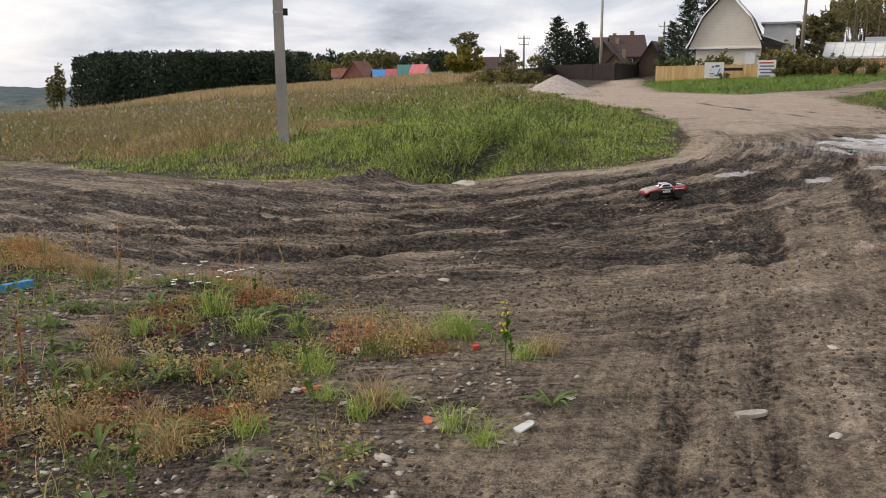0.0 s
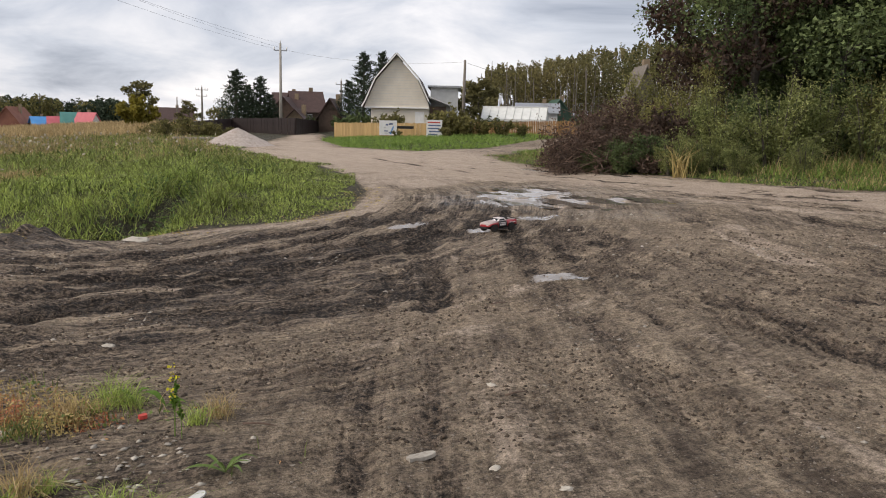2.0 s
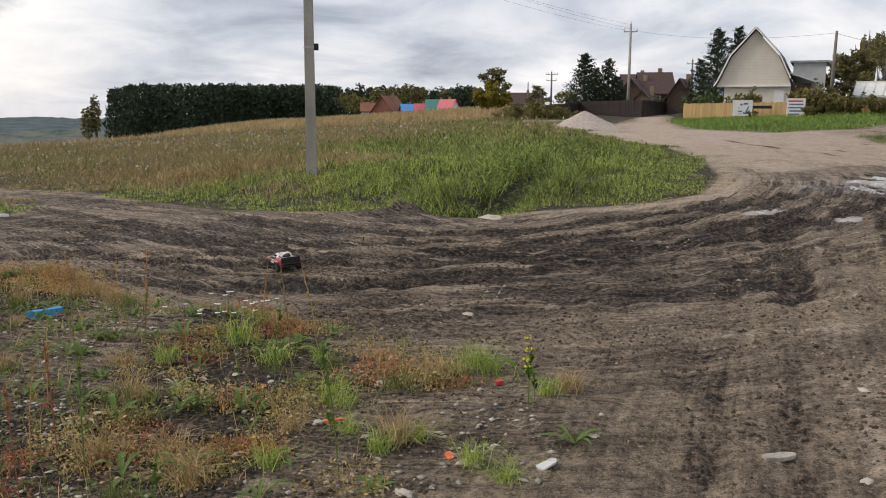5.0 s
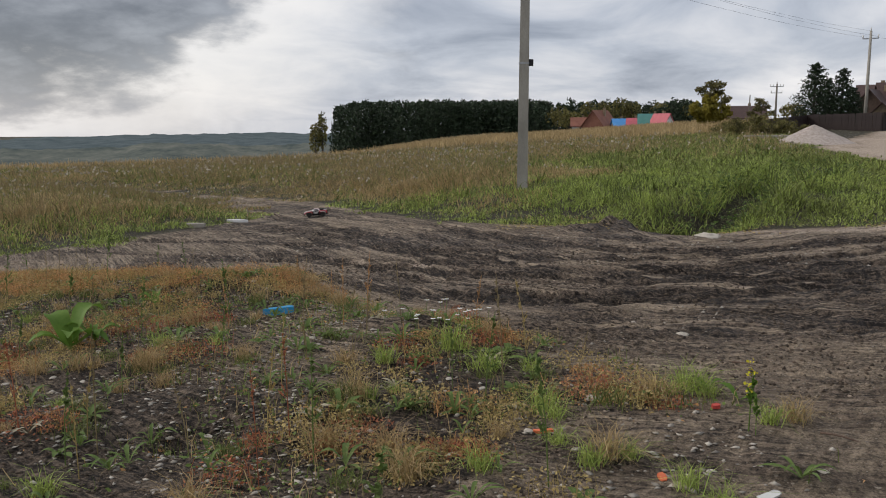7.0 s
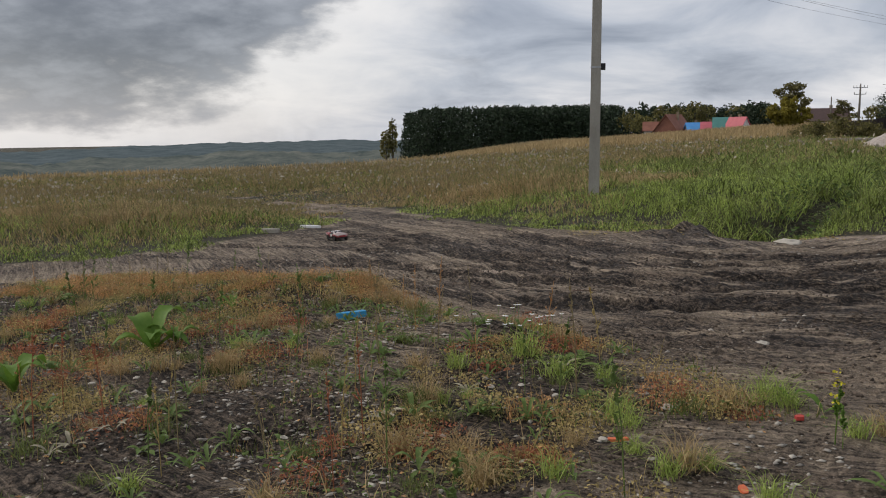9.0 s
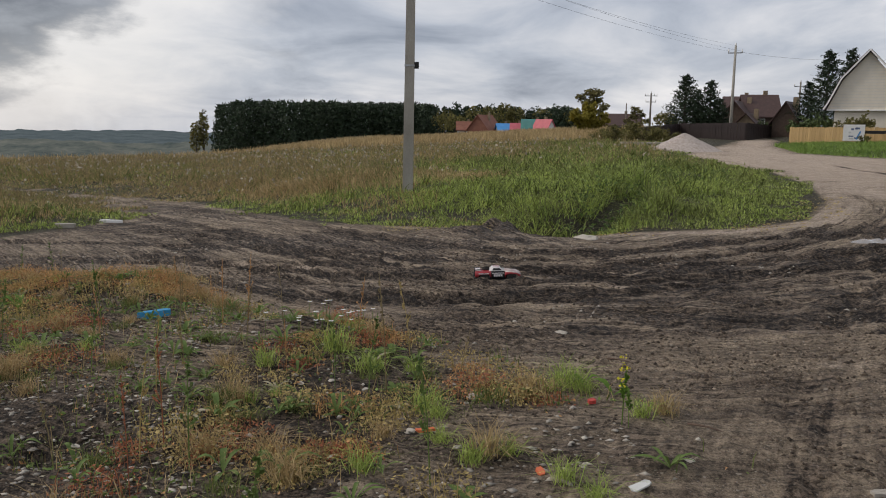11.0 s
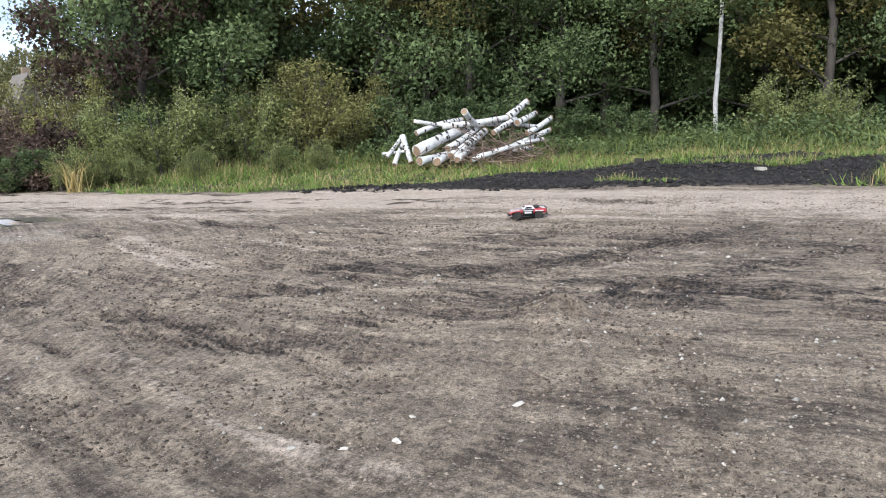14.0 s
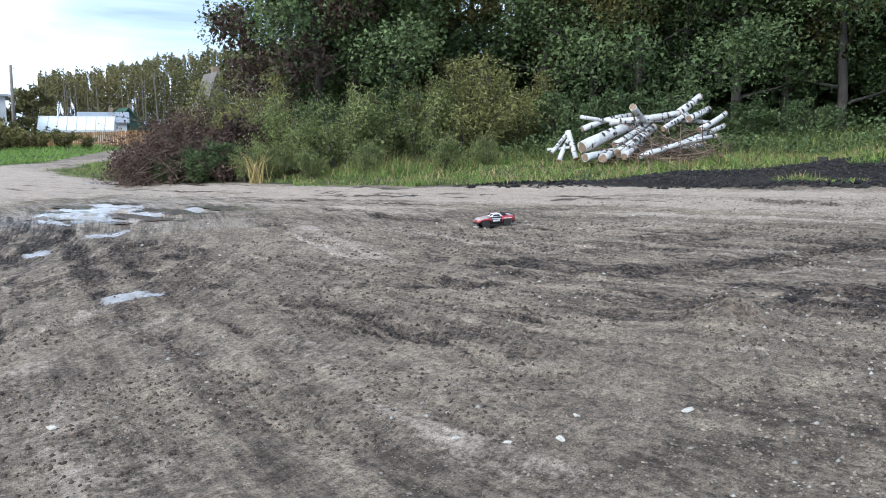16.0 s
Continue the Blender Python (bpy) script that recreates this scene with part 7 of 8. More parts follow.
def build_logs():
    log((18.06, 9.74, 1.80), (19.05, 8.41, 2.01), 0.097)
    log((19.03, 8.44, 2.00), (19.78, 8.24, 2.41), 0.111)
    log((17.55, 10.23, 1.93), (18.59, 9.14, 1.75), 0.056)
    log((17.49, 10.13, 1.64), (18.65, 9.48, 1.97), 0.083)
    log((17.06, 9.88, 1.22), (18.91, 9.19, 1.86), 0.167)
    log((17.59, 9.33, 1.27), (18.75, 9.06, 1.80), 0.097)
    log((17.37, 9.12, 1.09), (18.72, 8.89, 1.68), 0.125)
    log((17.50, 8.66, 1.00), (18.92, 7.44, 1.47), 0.069)
    log((17.73, 8.63, 1.06), (19.44, 7.48, 1.70), 0.083)
    log((19.04, 8.18, 1.87), (19.86, 8.04, 2.11), 0.097)
    log((18.77, 7.81, 1.61), (19.73, 7.57, 1.99), 0.083)
    log((18.54, 9.04, 1.84), (19.82, 7.88, 1.76), 0.069)
    log((16.87, 10.58, 1.09), (17.41, 10.45, 1.59), 0.056)
    log((17.23, 10.37, 1.59), (17.08, 10.04, 0.95), 0.083)
    log((17.07, 10.82, 1.16), (17.10, 10.20, 1.22), 0.042)
    log((16.79, 10.32, 0.91), (17.34, 10.38, 1.43), 0.069)
    log((16.92, 9.71, 0.99), (17.97, 9.47, 1.15), 0.111)
    log((17.03, 9.32, 0.98), (18.29, 9.52, 1.07), 0.125)
    log((17.69, 8.94, 2.13), (18.94, 9.11, 1.75), 0.097)
    log((18.11, 10.05, 1.42), (18.97, 9.72, 1.75), 0.097)
    log((18.44, 8.53, 1.20), (19.47, 7.95, 1.27), 0.083)
    log((17.35, 8.95, 1.01), (18.42, 9.05, 1.31), 0.097)
    log((19.21, 8.30, 1.96), (18.35, 8.50, 1.63), 0.083)
    rng = np.random.default_rng(81)
    bm = bmesh.new()
    for k in range(420):
        c = Vector((18.5 + rng.normal(0, 0.65), 8.8 + rng.normal(0, 0.7), 0))
        c.z = height(c.x, c.y) + abs(rng.normal(0, 0.32)) + 0.05
        d = Vector((rng.normal(), rng.normal(), rng.normal() * 0.4)).normalized() * rng.uniform(0.3, 0.9)
        tube(bm, [c - d / 2, c + d / 2 + Vector((0, 0, rng.normal(0, 0.08)))], [0.012, 0.006], 4, cap=False)
    tagged(part("twig_tangle", bm, TWIG), "tangle of brown twigs between the birch logs", "twigs", kind="stuff")


build_logs()


def brush_heap():
    rng = np.random.default_rng(91)
    bm = bmesh.new()
    C = []
    for k in range(420):
        az = rng.uniform(29.6, 37.4)
        r = rng.uniform(22.0, 26.0)
        x, y = polar(az, r)
        hump = 2.0 * math.exp(-((az - 33.2) / 2.9) ** 2) * (1 - abs(r - 24) / 3.6)
        c = Vector((x, y, height(x, y) + max(0.05, hump * rng.uniform(0.1, 1))))
        d = Vector((rng.normal(), rng.normal(), rng.normal(0.25, 0.45))).normalized() * rng.uniform(0.5, 1.9)
        e = c + d * 0.5 + Vector((0, 0, rng.normal(0, 0.1)))
        s = c - d * 0.5
        s.z = max(s.z, height(s.x, s.y) + 0.02)
        e.z = max(e.z, height(e.x, e.y) + 0.02)
        tube(bm, [s, c, e], [0.013, 0.009, 0.004], 5, cap=False)
        for j in range(4):
            f = e.lerp(c, rng.uniform(0, 0.6))
            g = f + Vector((rng.normal(), rng.normal(), rng.normal(0.2, 0.5))).normalized() * rng.uniform(0.2, 0.6)
            tube(bm, [f, g], [0.007, 0.003], 3, cap=False)
            t = rng.uniform(0, 1, 14)[:, None]
            C.append(np.array(f) * (1 - t) + np.array(g) * t + rng.normal(0, 0.07, (14, 3)))
    x, y = polar(33, 21.8)
    ob = empty("brush_heap", pose(0, 0, 0), "heap of cut dead branches with withered brown leaves", "brush heap")
    part("branch_tangle", bm, TWIG, ob)
    C = np.concatenate(C)
    C[:, 2] = np.maximum(C[:, 2], 0.2)
    o = new("dead_leaves", np_mesh("dead_leaves", *leaf_cloud(rng, C, 0.04, 0, 0.6, True), LEAF_RED))
    o.parent = ob


brush_heap()
gable_house("shed", "grey steep-roofed shed hidden behind the bushes", 35.3, 58, 1.5, 3, 2.8, 2.0, WOODPOLE, WOODPOLE, 15, 0)


# ---- stones, clods and litter ----
def ground_at(x, y):
    return float(sample(np.array([x]), np.array([y]))[0][0])


def lumps(rng, P, size, flat=0.7):
    """Small uneven eight-faced stones."""
    n = len(P)
    base = np.array([(1, 0, 0), (0, 1, 0), (-1, 0, 0), (0, -1, 0), (0, 0, 1), (0, 0, -1)], float)
    t = rng.uniform(0, 6.28, n)
    s = size * rng.uniform(0.45, 1.5, n) ** 1.3
    V = base[None] * rng.uniform(0.6, 1.25, (n, 6, 1)) * np.array([1.25, 0.85, flat])
    c, q = np.cos(t)[:, None], np.sin(t)[:, None]
    V = np.stack([V[..., 0] * c - V[..., 1] * q, V[..., 0] * q + V[..., 1] * c, V[..., 2]], -1) * s[:, None, None] + P[:, None, :]
    F = np.array([(0, 1, 4), (1, 2, 4), (2, 3, 4), (3, 0, 4), (1, 0, 5), (2, 1, 5), (3, 2, 5), (0, 3, 5)])
    return V.reshape(-1, 3), (np.arange(n)[:, None, None] * 6 + F[None]).reshape(-1, 3)


CLOD = mat("mud_clods", (0.034, 0.024, 0.017), (0.13, 0.097, 0.07), scale=9, rough=0.8, bump=0.3, island=0.45)
DUSTSTONE = mat("dusty_pebbles", (0.12, 0.092, 0.068), (0.34, 0.275, 0.21), scale=9, rough=0.9, bump=0.2, island=0.45)


def build_stones():
    rng = np.random.default_rng(101)
    x, y, r = scatter(rng, 42000, -55, 95, 2.3, 21, 0.9)
    z, dark, sand, wet, green = sample(x, y)
    k = (green < 0.3) & (rng.uniform(0, 1, len(x)) < 0.9 * sstep(0.25, 0.9, dark)) & (np.min([puddle_mask(p, x, y) for p in PUD], 0) > 1.2)
    stuff("mud_clods", lumps(rng, np.stack([x, y, z], 1)[k], 0.008 + 0.0006 * r[k]), CLOD, "dark crumbs and clods of churned mud", "clods")
    x, y, r = scatter(rng, 36000, -52, 93, 2.2, 14, 0.9)
    z, dark, sand, wet, green = sample(x, y)
    k = (green < 0.3) & (vnoise(x, y, 1.1, 6) + 0.5 * vnoise(x, y, 0.3, 7) > 0.0) & (rng.uniform(0, 1, len(x)) > dark * 1.2) & (np.min([puddle_mask(p, x, y) for p in PUD], 0) > 1.2)
    stuff("pebbles", lumps(rng, np.stack([x, y, z + 0.002], 1)[k], 0.006 + 0.0006 * r[k]), DUSTSTONE, "small dusty pebbles trodden into the earth", "pebbles")
    x, y, r = scatter(rng, 26000, -50, 92, 2.2, 11, 0.9)
    z, dark, sand, wet, green = sample(x, y)
    k = (green < 0.3) & (vnoise(x, y, 0.9, 36) + 0.7 * vnoise(x, y, 0.3, 37) > 0.05)
    stuff("earth_crumbs", lumps(rng, np.stack([x, y, z + 0.002], 1)[k], 0.008 + 0.0006 * r[k], 0.8), CLOD, "dark crumbs of dried mud on the packed earth", "clods")
    x, y, r = scatter(rng, 3600, -55, 95, 2.2, 13, 0.9)
    z, dark, sand, wet, green = sample(x, y)
    k = (green < 0.3) & ((vnoise(x, y, 1.0, 9) > 0.3) | (inside(WEEDS, x, y) > 0.2))
    stuff("pale_pebbles", lumps(rng, np.stack([x, y, z + 0.003], 1)[k], 0.011 + 0.0004 * r[k]), STONE, "scattered pale stones and chips", "pebbles")
    x, y = rng.uniform(-8.5, 0.4, 6500), rng.uniform(2.0, 8.6, 6500)
    z = sample(x, y)[0]
    k = (inside(WEEDS, x, y) > 0.15) & (vnoise(x, y, 0.8, 31) > 0.05)
    stuff("rubble_chips", lumps(rng, np.stack([x, y, z + 0.004], 1)[k], 0.016, 0.28), STONE, "pale rubble chips in the weedy soil", "pebbles")
    x, y = rng.uniform(13, 21, 16000), rng.uniform(-5, 11, 16000)
    k = inside(MULCH, x, y) > -0.15
    stuff("black_soil_crumbs", lumps(rng, grounded(x[k], y[k]), 0.045), mat("black_soil", (0.010, 0.009, 0.008), (0.035, 0.03, 0.027), scale=6, rough=0.9, bump=0.4, island=0.4), "loose black soil heaped along the verge", "soil")
    # stones large enough to tell apart
    me = []
    for s in range(5):
        g = np.random.default_rng(200 + s)
        bm = bmesh.new()
        bmesh.ops.create_icosphere(bm, subdivisions=2, radius=1)
        for v in bm.verts:
            v.co *= 1 + 0.5 * noise.noise(v.co * 1.1 + Vector((s * 5, 0, 0))) + g.normal(0, 0.10)
            v.co.z *= 0.42
            v.co.x *= 1.3
        m = bpy.data.meshes.new("stone")
        bm.to_mesh(m)
        bm.free()
        m.materials.append(STONE)
        me.append(m)
    rnd = random.Random(12)
    spots = [(-0.23, 3.08, 0.035), (0.03, 6.06, 0.035), (0.38, 11.6, 0.13), (3.94, 1.58, 0.026), (3.12, 2.06, 0.018), (8.63, 6.47, 0.035), (-0.45, 4.45, 0.04), (1.62, 3.15, 0.024), (1.75, 2.75, 0.022), (2.05, 4.1, 0.025), (0.6, 3.6, 0.018), (3.3, 1.9, 0.024), (3.6, 2.0, 0.018), (3.05, 2.3, 0.018)]
    while len(spots) < 100:
        px, py = rnd.uniform(-7, 0.2), rnd.uniform(2.2, 8.2)
        if float(inside(WEEDS, px, py)) > 0.2:
            spots.append((px, py, rnd.uniform(0.010, 0.026)))
    for px, py, s in spots:
        o = new("stone", rnd.choice(me))
        o.matrix_world = Matrix.Translation((px, py, ground_at(px, py) + s * 0.2)) @ Matrix.Rotation(rnd.uniform(0, 6.28), 4, "Z") @ Matrix.Diagonal((s, s * rnd.uniform(0.7, 1.1), s * rnd.uniform(0.7, 1.2), 1))
        tagged(o, "pale rough stone lying on the bare earth", "stone", "loose stones")


build_stones()


def sliver(name, x, y, l, w, h, turn, material, label, category, bend=0.0, tilt=0.0):
    """A small flat fragment with a broken outline."""
    rnd = random.Random(int(x * 100 + y * 1000))
    bm = bmesh.new()
    n = 12
    top, bot = [], []
    for k in range(n):
        t = 2 * math.pi * k / n
        rr = 1 / max(abs(math.cos(t)), abs(math.sin(t))) ** 0.75 * rnd.uniform(0.8, 1.05)
        px, py = math.cos(t) * l / 2 * rr, math.sin(t) * w / 2 * rr
        zz = bend * math.sin(px / l * 5)
        top.append(bm.verts.new((px, py, zz + h)))
        bot.append(bm.verts.new((px, py, zz)))
    bm.faces.new(top)
    bm.faces.new(bot[::-1])
    for k in range(n):
        bm.faces.new((bot[k], bot[(k + 1) % n], top[(k + 1) % n], top[k]))
    ob = part(name, bm, material)
    ob.matrix_world = pose(x, y, ground_at(x, y) + 0.004, tilt, 0, turn)
    return tagged(ob, label, category)


sliver("stone_slab", 1.36, 3.38, 0.17, 0.055, 0.018, 14, STONE, "flat grey stone sliver on the earth", "stone")
sliver("plastic_shard", -0.06, 3.46, 0.04, 0.07, 0.012, 20, ORANGEPLASTIC, "broken piece of orange plastic", "litter", tilt=8)
sliver("paper_scrap", 0.02, 3.36, 0.09, 0.05, 0.012, -20, GREYLEAF, "crumpled pale scrap beside the plastic", "litter")
sliver("plastic_strip", -0.64, 3.87, 0.11, 0.028, 0.014, 4, ORANGEPLASTIC, "narrow strip of orange plastic", "litter", 0.006)
sliver("rag", 0.36, 3.32, 0.10, 0.055, 0.008, 15, GREYWALL, "crumpled white rag on the ground", "litter", 0.015)
sliver("plastic_shard", 0.20, 4.46, 0.05, 0.04, 0.02, 30, REDINK, "small red plastic fragment under the tuft", "litter")
sliver("plastic_bottle", -3.46, 6.55, 0.30, 0.075, 0.06, 20, BLUEPLASTIC, "crushed bright blue plastic bottle among weeds", "litter", 0.01)
sliver("board_scrap", -9.42, 14.56, 0.42, 0.16, 0.08, 10, STONE, "pale weathered scrap of board by the track", "litter")
sliver("board_scrap", -9.0, 15.5, 0.50, 0.12, 0.05, -5, WHITE, "long pale scrap of board by the track", "litter")
sliver("foam_block", 17.3, 2.3, 0.34, 0.2, 0.06, 30, STONE, "dirty white foam lump on the black soil", "litter")
sliver("stump", 18.6, 5.05, 0.25, 0.2, 0.12, 30, CHAR, "small black charred stump in the grass", "stump")


def bent_stick(x, y, l, turn, label="thin dry stick lying on the road"):
    z = ground_at(x, y)
    c, s = math.cos(radians(turn)), math.sin(radians(turn))
    pts = [(x + (t - 0.5) * l * c - 0.06 * l * s * math.sin(t * 5), y + (t - 0.5) * l * s, z + 0.012 + 0.1 * l * max(0, math.sin(3.1 * t)) * (0.4 if l < 0.3 else 1)) for t in (0, 0.25, 0.5, 0.75, 1)]
    tagged(part("stick", tube(bmesh.new(), pts, [0.006, 0.006, 0.005, 0.004, 0.003], 6), TWIG), label, "stick", "dry sticks")


bent_stick(10.33, 9.03, 0.35, 60)
for sx, sy, sl, st in ((2.1, 3.9, 0.14, 10), (4.4, 1.7, 0.16, 50), (-1.6, 7.9, 0.25, 15), (5.2, 4.6, 0.14, 80), (0.4, 5.3, 0.15, -20), (3.0, 6.0, 0.14, 5), (0.75, 4.05, 0.2, -30)):
    bent_stick(sx, sy, sl, st)


# ---- weeds of the near patch ----
def single(name, VF, material):
    return np_mesh(name, VF[0], VF[1], material)


def rusty_clump(rng, x, y, w, h, n):
    """The small leaves and stems of one low clump."""
    rr, a = w * rng.uniform(0, 1, n) ** 0.6, rng.uniform(0, 6.28, n)
    z = ground_at(x, y)
    C = np.stack([x + rr * np.cos(a), y + rr * np.sin(a), z + h * rng.uniform(0.03, 1, n) * (1.1 - 0.6 * rr / w)], 1)
    st = np.stack([x + 0.45 * w * rng.normal(size=30), y + 0.45 * w * rng.normal(size=30), np.full(30, z)], 1)
    return join(leaf_cloud(rng, C, 0.011, 0.3, 0.55), blades(rng, st, h * 1.1, 0.004, 0.9))


def tuft_mesh(seed, w, h, n, material, bw=0.007):
    rng = np.random.default_rng(seed)
    st = np.stack([w * rng.normal(size=n), w * rng.normal(size=n), np.zeros(n)], 1)
    return single("tuft", blades(rng, st, h, bw, 1.7, 0.3), material)


def leaf_mesh(seed, l, w, up, material):
    """One arching leaf with a folded midrib, pointing along x."""
    V, F = [], []
    for j, (t, q) in enumerate(((0, 0.15), (0.22, 0.6), (0.45, 0.95), (0.62, 0.9), (0.82, 0.62), (1.0, 0.06))):
        c = np.array([t * l, 0.04 * l * math.sin(t * 3 + seed), l * up * math.sin(t * 2.5) * 0.8 + 0.006])
        e, dip = np.array([0, w * q / 2 * (1.0 if j % 2 else 0.82), 0]), np.array([0, 0, 0.2 * w * q])
        V += [c - e + dip, c, c + e + dip]
    for j in range(5):
        b = 3 * j
        F += [(b, b + 1, b + 4, b + 3), (b + 1, b + 2, b + 5, b + 4)]
    return np_mesh("leaf", np.array(V), np.array(F), material, True)


def rosette(name, rnd, leaves, n, x, y, s, label, category, group):
    """A plant of separate leaves round a crown on the soil."""
    ob = empty(name, Matrix.Translation((x, y, ground_at(x, y) - 0.003)), label, category, group)
    a0 = rnd.uniform(0, 6.28)
    for k in range(n):
        o = new("leaf", rnd.choice(leaves))
        o.parent = ob
        f = s * rnd.uniform(0.6, 1.15)
        o.matrix_basis = Matrix.Rotation(a0 + 6.283 * k / n + rnd.uniform(-0.35, 0.35), 4, "Z") @ Matrix.Rotation(-rnd.uniform(-0.1, 0.35), 4, "Y") @ Matrix.Diagonal((f, f * rnd.uniform(0.8, 1.2), f, 1))
    return ob


def stalk_mesh(seed, h, material, seeds=40, size=0.008):
    rng = np.random.default_rng(seed)
    bm = bmesh.new()
    top = (rng.normal(0, 0.08) * h, rng.normal(0, 0.08) * h, h)
    tube(bm, [(0, 0, -0.02), (top[0] * 0.3, top[1] * 0.3, h * 0.5), top], [0.0035, 0.003, 0.0015], 5, cap=False)
    C = []
    for k in range(7):
        f = rng.uniform(0.35, 0.95)
        p = Vector(top) * f
        q = p + Vector((rng.normal(), rng.normal(), 1.6)).normalized() * h * 0.2 * (1.1 - f)
        tube(bm, [p, q], [0.002, 0.001], 4, cap=False)
        C += [np.array(p.lerp(q, t)) for t in rng.uniform(0.2, 1, seeds // 7)]
    C += [np.array(top) * t for t in rng.uniform(0.6, 1, seeds // 4)]
    V, F = leaf_cloud(rng, np.array(C), size, 0, 0.6)
    me = bpy.data.meshes.new("stalk")
    base = [bm.verts.new(v) for v in V]
    for f in F:
        bm.faces.new([base[i] for i in f])
    bm.to_mesh(me)
    bm.free()
    me.materials.append(material)
    return me


def build_weeds():
    rnd = random.Random(33)
    crng = np.random.default_rng(17)
    clumps = {ORANGEWEED: [], REDWEED: [], TANWEED: []}
    tufts = [tuft_mesh(5, 0.05, 0.20, 80, GRASS), tuft_mesh(6, 0.07, 0.26, 110, GRASS), tuft_mesh(7, 0.07, 0.24, 100, DRYGRASS), tuft_mesh(8, 0.09, 0.16, 90, WEED)]
    ros = [[leaf_mesh(k, 0.13, 0.032, u, BROADLEAF) for k, u in enumerate((0.2, 0.45, 0.7))], [leaf_mesh(k, 0.16, 0.026, u, BROADLEAF) for k, u in enumerate((0.3, 0.55))],
           [leaf_mesh(k, 0.11, 0.045, u, BROADLEAF) for k, u in enumerate((0.15, 0.4))], [leaf_mesh(k, 0.12, 0.03, u, GREYLEAF) for k, u in enumerate((0.1, 0.3))]]
    pale = [leaf_mesh(k, 0.20, 0.095, u, PALELEAF) for k, u in enumerate((0.35, 0.6, 0.8))]
    stk = [stalk_mesh(13, 0.42, STRAW), stalk_mesh(14, 0.55, ORANGEWEED, 70), stalk_mesh(15, 0.5, BROADLEAF, 80, 0.012), stalk_mesh(16, 0.6, STRAW, 30)]

    def put(name, me, x, y, s, label, category, group):
        o = new(name, me)
        o.matrix_world = Matrix.Translation((x, y, ground_at(x, y) - 0.004)) @ Matrix.Rotation(rnd.uniform(0, 6.28), 4, "Z") @ Matrix.Diagonal((s, s, s * rnd.uniform(0.85, 1.15), 1))
        tagged(o, label, category, group)

    def spot(f, n, edge=0.1):
        got = 0
        for _ in range(20000):
            if got >= n:
                return
            x, y = rnd.uniform(-8.5, 1.0), rnd.uniform(2.0, 8.8)
            if float(inside(WEEDS, x, y)) > edge and rnd.random() < f(x, y) and abs(math.degrees(math.atan2(x, y))) < 58:
                got += 1
                yield x, y

    clear = lambda x, y: 0.08 if x > -0.75 and y < 4.3 else (0.45 if y < 3.2 else 1.0)
    band = lambda x, y: (1.0 if (y > 7.3 and x < -2.6) else 0.42 * (float(vnoise(x, y, 0.8, 21)) > -0.02)) * clear(x, y)
    for x, y in spot(lambda x, y: band(x, y) * (math.hypot(x + 3.46, y - 6.45) > 0.42), 430):
        m = rnd.choice((ORANGEWEED, ORANGEWEED, TANWEED)) if y > 7 else rnd.choice((ORANGEWEED, REDWEED, TANWEED, TANWEED))
        s = rnd.uniform(0.6, 1.3)
        clumps[m].append(rusty_clump(crng, x, y, 0.2 * s, rnd.uniform(0.07, 0.14) * s, int(230 * s)))
    for m, nm, lab in ((ORANGEWEED, "rusty_weeds", "low weeds turned rusty orange"), (REDWEED, "red_weeds", "low weeds turned red-brown"), (TANWEED, "faded_weeds", "low faded yellowish weeds")):
        stuff(nm, join(*clumps[m]), m, lab + " over the dark soil", "weeds")
    for x, y in spot(lambda x, y: clear(x, y) * (0.3 if float(vnoise(x, y, 1.0, 22)) < 0 else 1.0), 260):
        k = rnd.choice((0, 1, 2, 3, 0, 1))
        rosette("leafy_weed", rnd, ros[k], rnd.randrange(5, 10), x, y, rnd.uniform(0.6, 1.25), "withered greyish leaf rosette" if k == 3 else "green broad-leaved weed rosette flat on the soil", "weed", "leafy weeds")
    for x, y in spot(lambda x, y: clear(x, y) * (0.25 if float(vnoise(x, y, 0.8, 23)) < 0 else 1.0), 210):
        k = rnd.choice((0, 2, 2, 3, 3, 3))
        put("grass_tuft", tufts[k], x, y, rnd.uniform(0.35, 0.72), "tuft of straw-coloured grass" if k == 2 else "small tuft of green grass", "grass", "grass tufts")
    for x, y in spot(lambda x, y: clear(x, y), 60):
        k = rnd.randrange(4)
        put("dry_stalk", stk[k], x, y, rnd.uniform(0.6, 1.2), "thin upright seeding weed stalk", "weed", "weed stalks")
    # tall rusty and greenish stalks that rise over the patch
    tall = [stalk_mesh(81, 0.62, REDWEED, 70, 0.009), stalk_mesh(82, 0.55, TANWEED, 90, 0.009), stalk_mesh(83, 0.5, BROADLEAF, 120, 0.012)]
    for x, y, k in ((-3.35, 3.35, 0), (-3.05, 3.5, 1), (-1.95, 3.45, 1), (-1.9, 3.6, 0), (-3.6, 3.1, 0), (-2.85, 3.1, 2), (-4.3, 5.7, 2), (-3.75, 6.2, 2), (-4.9, 5.0, 2), (-2.6, 2.9, 1), (-3.9, 3.6, 0), (-3.2, 4.0, 2), (-1.75, 3.0, 0),
                    (-2.3, 4.3, 1), (-5.6, 6.4, 2), (-6.1, 7.6, 2), (-1.0, 5.4, 1)):
        put("tall_weed", tall[k], x, y, rnd.uniform(0.75, 1.05), ("red-brown seeding weed stalk", "faded yellowish seeding weed stalk", "leafy green weed stalk")[k] + " standing over the patch", "weed", "tall weed stalks")
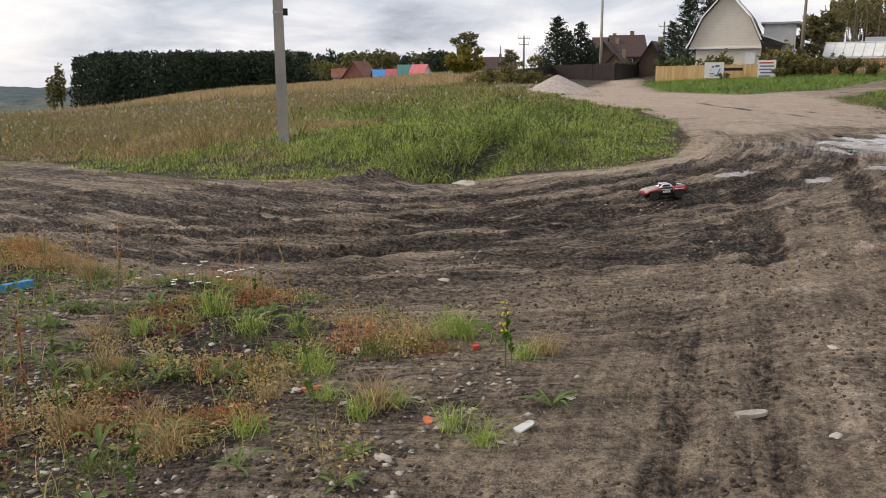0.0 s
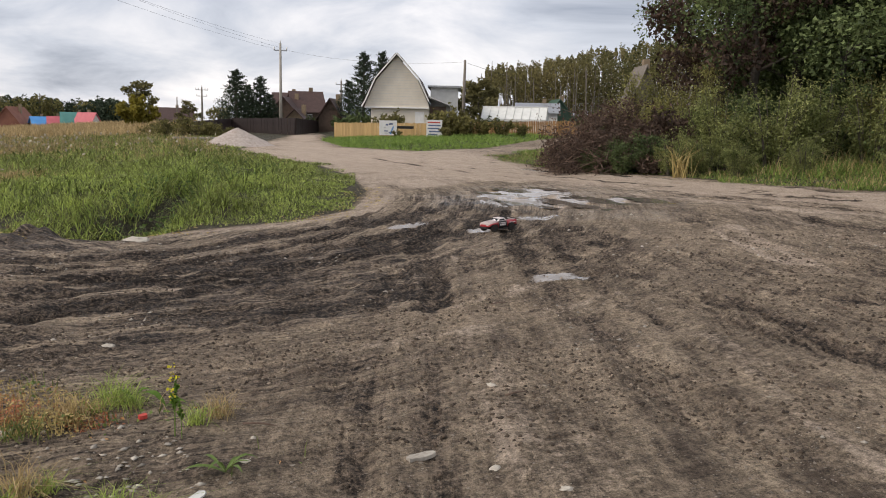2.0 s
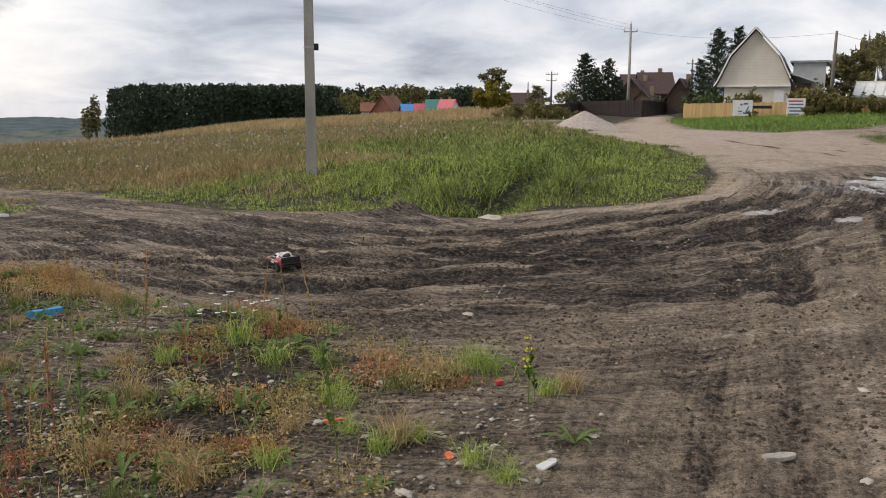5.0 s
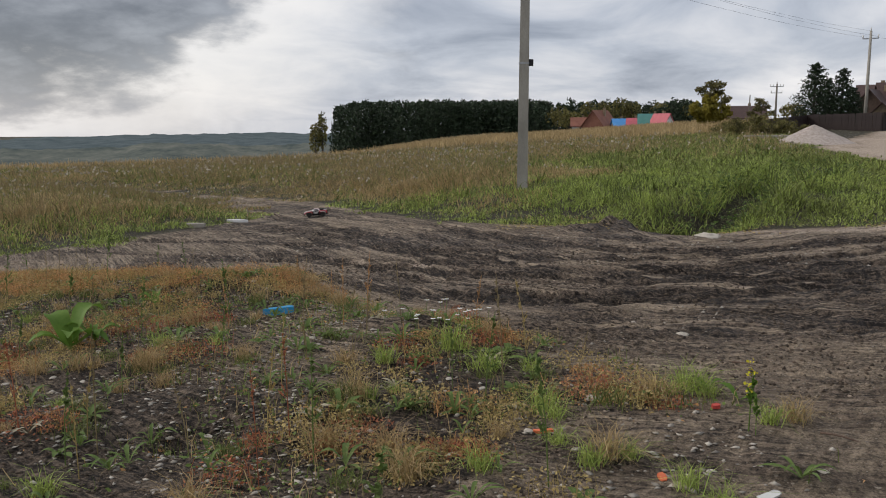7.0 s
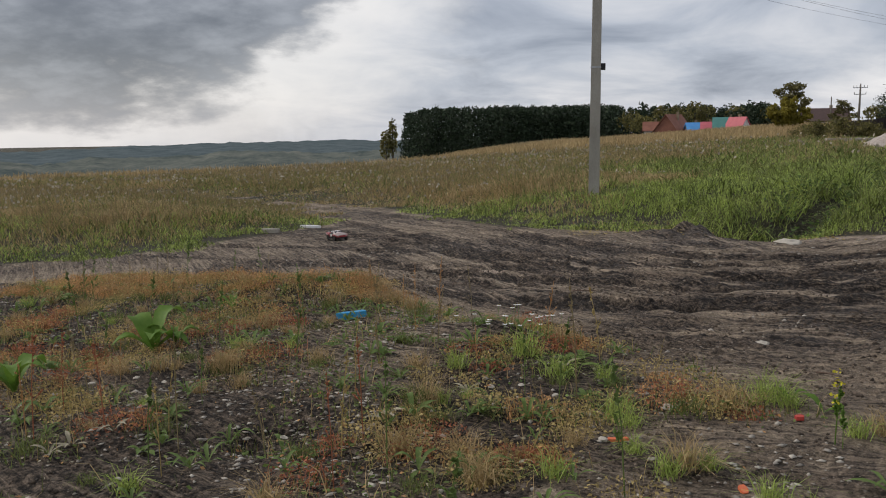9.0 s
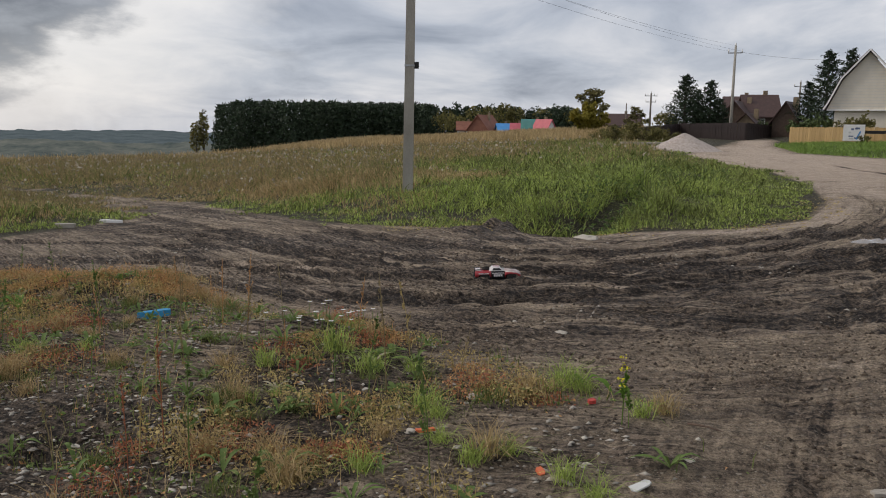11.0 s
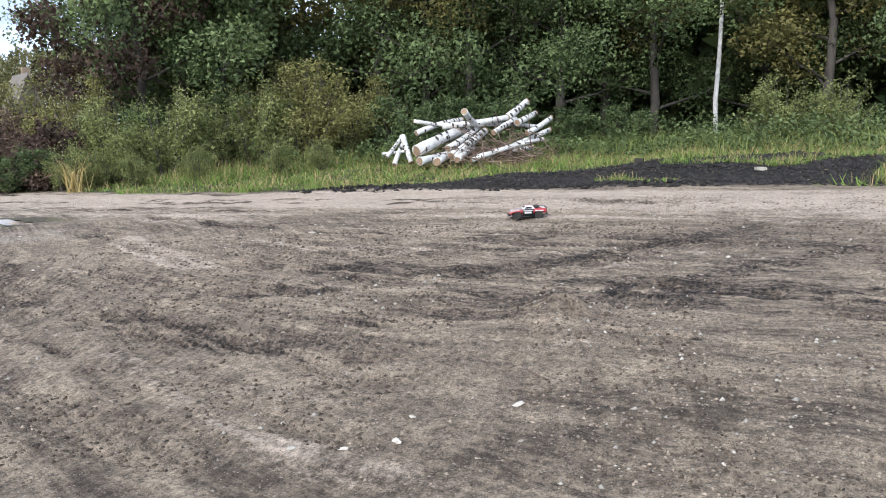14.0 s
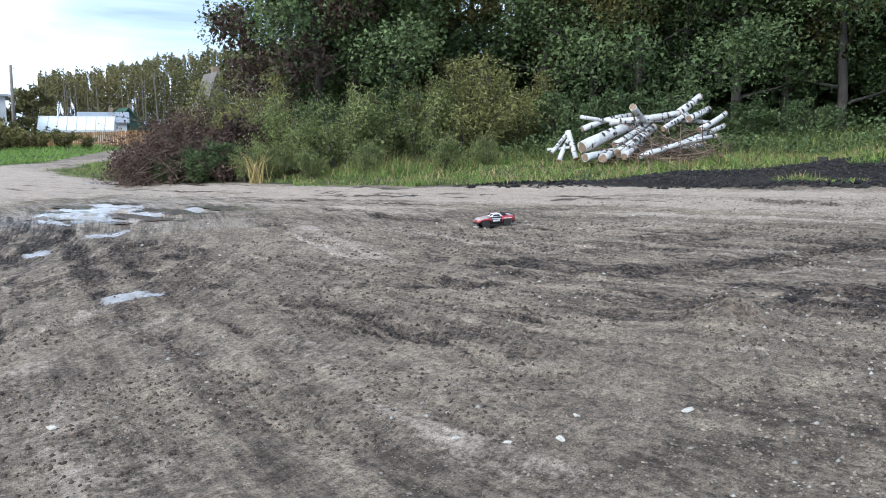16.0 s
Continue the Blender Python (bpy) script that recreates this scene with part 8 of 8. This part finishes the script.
    # plants that stand out
    for x, y, s in ((0.05, 4.72, 0.72), (0.16, 4.66, 0.6), (-0.05, 4.66, 0.55), (-0.70, 4.25, 0.62), (-0.62, 4.12, 0.5), (-0.55, 3.75, 0.55), (0.05, 3.35, 0.6), (0.18, 3.22, 0.6), (-0.2, 3.65, 0.5), (0.45, 4.2, 0.6), (-1.5, 5.3, 0.7), (-1.2, 5.0, 0.7), (-0.9, 5.0, 0.6)):
        put("grass_tuft", tufts[1 if s > 0.6 else 0], x, y, s, "vigorous bright green grass tuft on bare soil", "grass", "grass tufts")
    rosette("leafy_weed", rnd, pale[1:], 2, 0.17, 4.72, 0.8, "broad green leaf rising from the tuft", "weed", "leafy weeds")
    rosette("leafy_weed", rnd, pale[:1], 2, 0.32, 4.58, 0.75, "flat pale green leaf beside the tuft", "weed", "leafy weeds")
    for x, y, s in ((-4.7, 5.35, 2.3), (-4.6, 5.5, 1.6), (-4.95, 6.85, 1.3), (-4.75, 4.0, 1.7)):
        rosette("burdock", rnd, pale[1:], 5, x, y, s * 0.85, "large bright green burdock leaves", "burdock", "burdocks")
    for x, y, s in ((0.33, 4.02, 0.95), (0.36, 3.98, 0.6)):
        put("flowering_weed", stalk_mesh(71, 0.34, PALELEAF, 150, 0.014), x, y, s, "upright green weed with small yellow flowers", "weed", "flowering weeds")
    rng = np.random.default_rng(5)
    C = np.stack([0.33 + rng.normal(0, .015, 26), 4.02 + rng.normal(0, .015, 26), ground_at(0.33, 4.02) + rng.uniform(0.16, 0.36, 26)], 1)
    tagged(new("yellow_flowers", np_mesh("yellow_flowers", *leaf_cloud(rng, C, 0.010, 0, 0.9), mat("yellow_petals", (0.55, 0.48, 0.03), (0.65, 0.58, 0.06), bump=0))), "tiny yellow flowers on a green stalk", "flowers")
    # camomile
    for k in range(22):
        x, y = -1.75 + rnd.gauss(0, 0.22), 5.68 + rnd.gauss(0, 0.12)
        z = ground_at(x, y)
        h = rnd.uniform(0.10, 0.24)
        ob = empty("camomile", pose(x, y, z), "white camomile flower on a thin stem", "flower", "camomiles")
        part("stem", tube(bmesh.new(), [(0, 0, 0), (0.01, 0, h)], [0.0022, 0.0015], 4), BROADLEAF, ob)
        bm = bmesh.new()
        c0 = bm.verts.new((0.01, 0, h + 0.004))
        vs = [bm.verts.new((0.01 + 0.02 * math.cos(6.283 * q / 14) * (1 if q % 2 else 0.8), 0.02 * math.sin(6.283 * q / 14) * (1 if q % 2 else 0.8), h)) for q in range(14)]
        for q in range(14):
            bm.faces.new((c0, vs[q], vs[(q + 1) % 14]))
        part("petals", bm, PETAL, ob)
        part("centre", lathe_z([(0, 0.006), (0.004, 0.005), (0.006, 0.002)], (0.01, 0, h + 0.003)), LEAF_YELLOW, ob)
    # small seedlings, dead stems and leaf crumbs that nobody could count
    x, y = rng.uniform(-9, 1.2, 75000), rng.uniform(1.8, 9, 75000)
    w = inside(WEEDS, x, y)
    k = (w > 0) & (rng.uniform(0, 1, len(x)) < np.where((x > -0.75) & (y < 4.3), 0.06, 0.5) * (0.06 + 0.94 * (vnoise(x, y, 0.55, 25) + 0.4 * vnoise(x, y, 0.2, 26) > 0.12)))
    P = np.stack([x, y, sample(x, y)[0] + 0.006], 1)
    u = rng.uniform(0, 1, len(x))
    stuff("seedlings", leaf_cloud(rng, P[k & (u < 0.45)] + [0, 0, 0.014], 0.018, 0.6), BROADLEAF, "small green seedlings over the soil", "weeds")
    stuff("leaf_litter", leaf_cloud(rng, P[k & (u >= 0.45) & (u < 0.8)], 0.012, 0.8), GREYLEAF, "withered leaf crumbs over the soil", "leaf litter")
    stuff("red_seedlings", leaf_cloud(rng, P[k & (u >= 0.8)] + [0, 0, 0.012], 0.013, 0.3), ORANGEWEED, "tiny rusty seedlings over the soil", "weeds")
    m = k & (rng.uniform(0, 1, len(x)) < 0.28)
    stuff("sparse_grass", blades(rng, P[m], 0.10, 0.005, 0.9), WEED, "sparse thin grass blades over the soil", "grass")
    m = k & (rng.uniform(0, 1, len(x)) < 0.13)
    stuff("sparse_straw", blades(rng, P[m], 0.13, 0.004, 0.9), DRYGRASS, "sparse dry straw over the soil", "grass")


build_weeds()


motions()
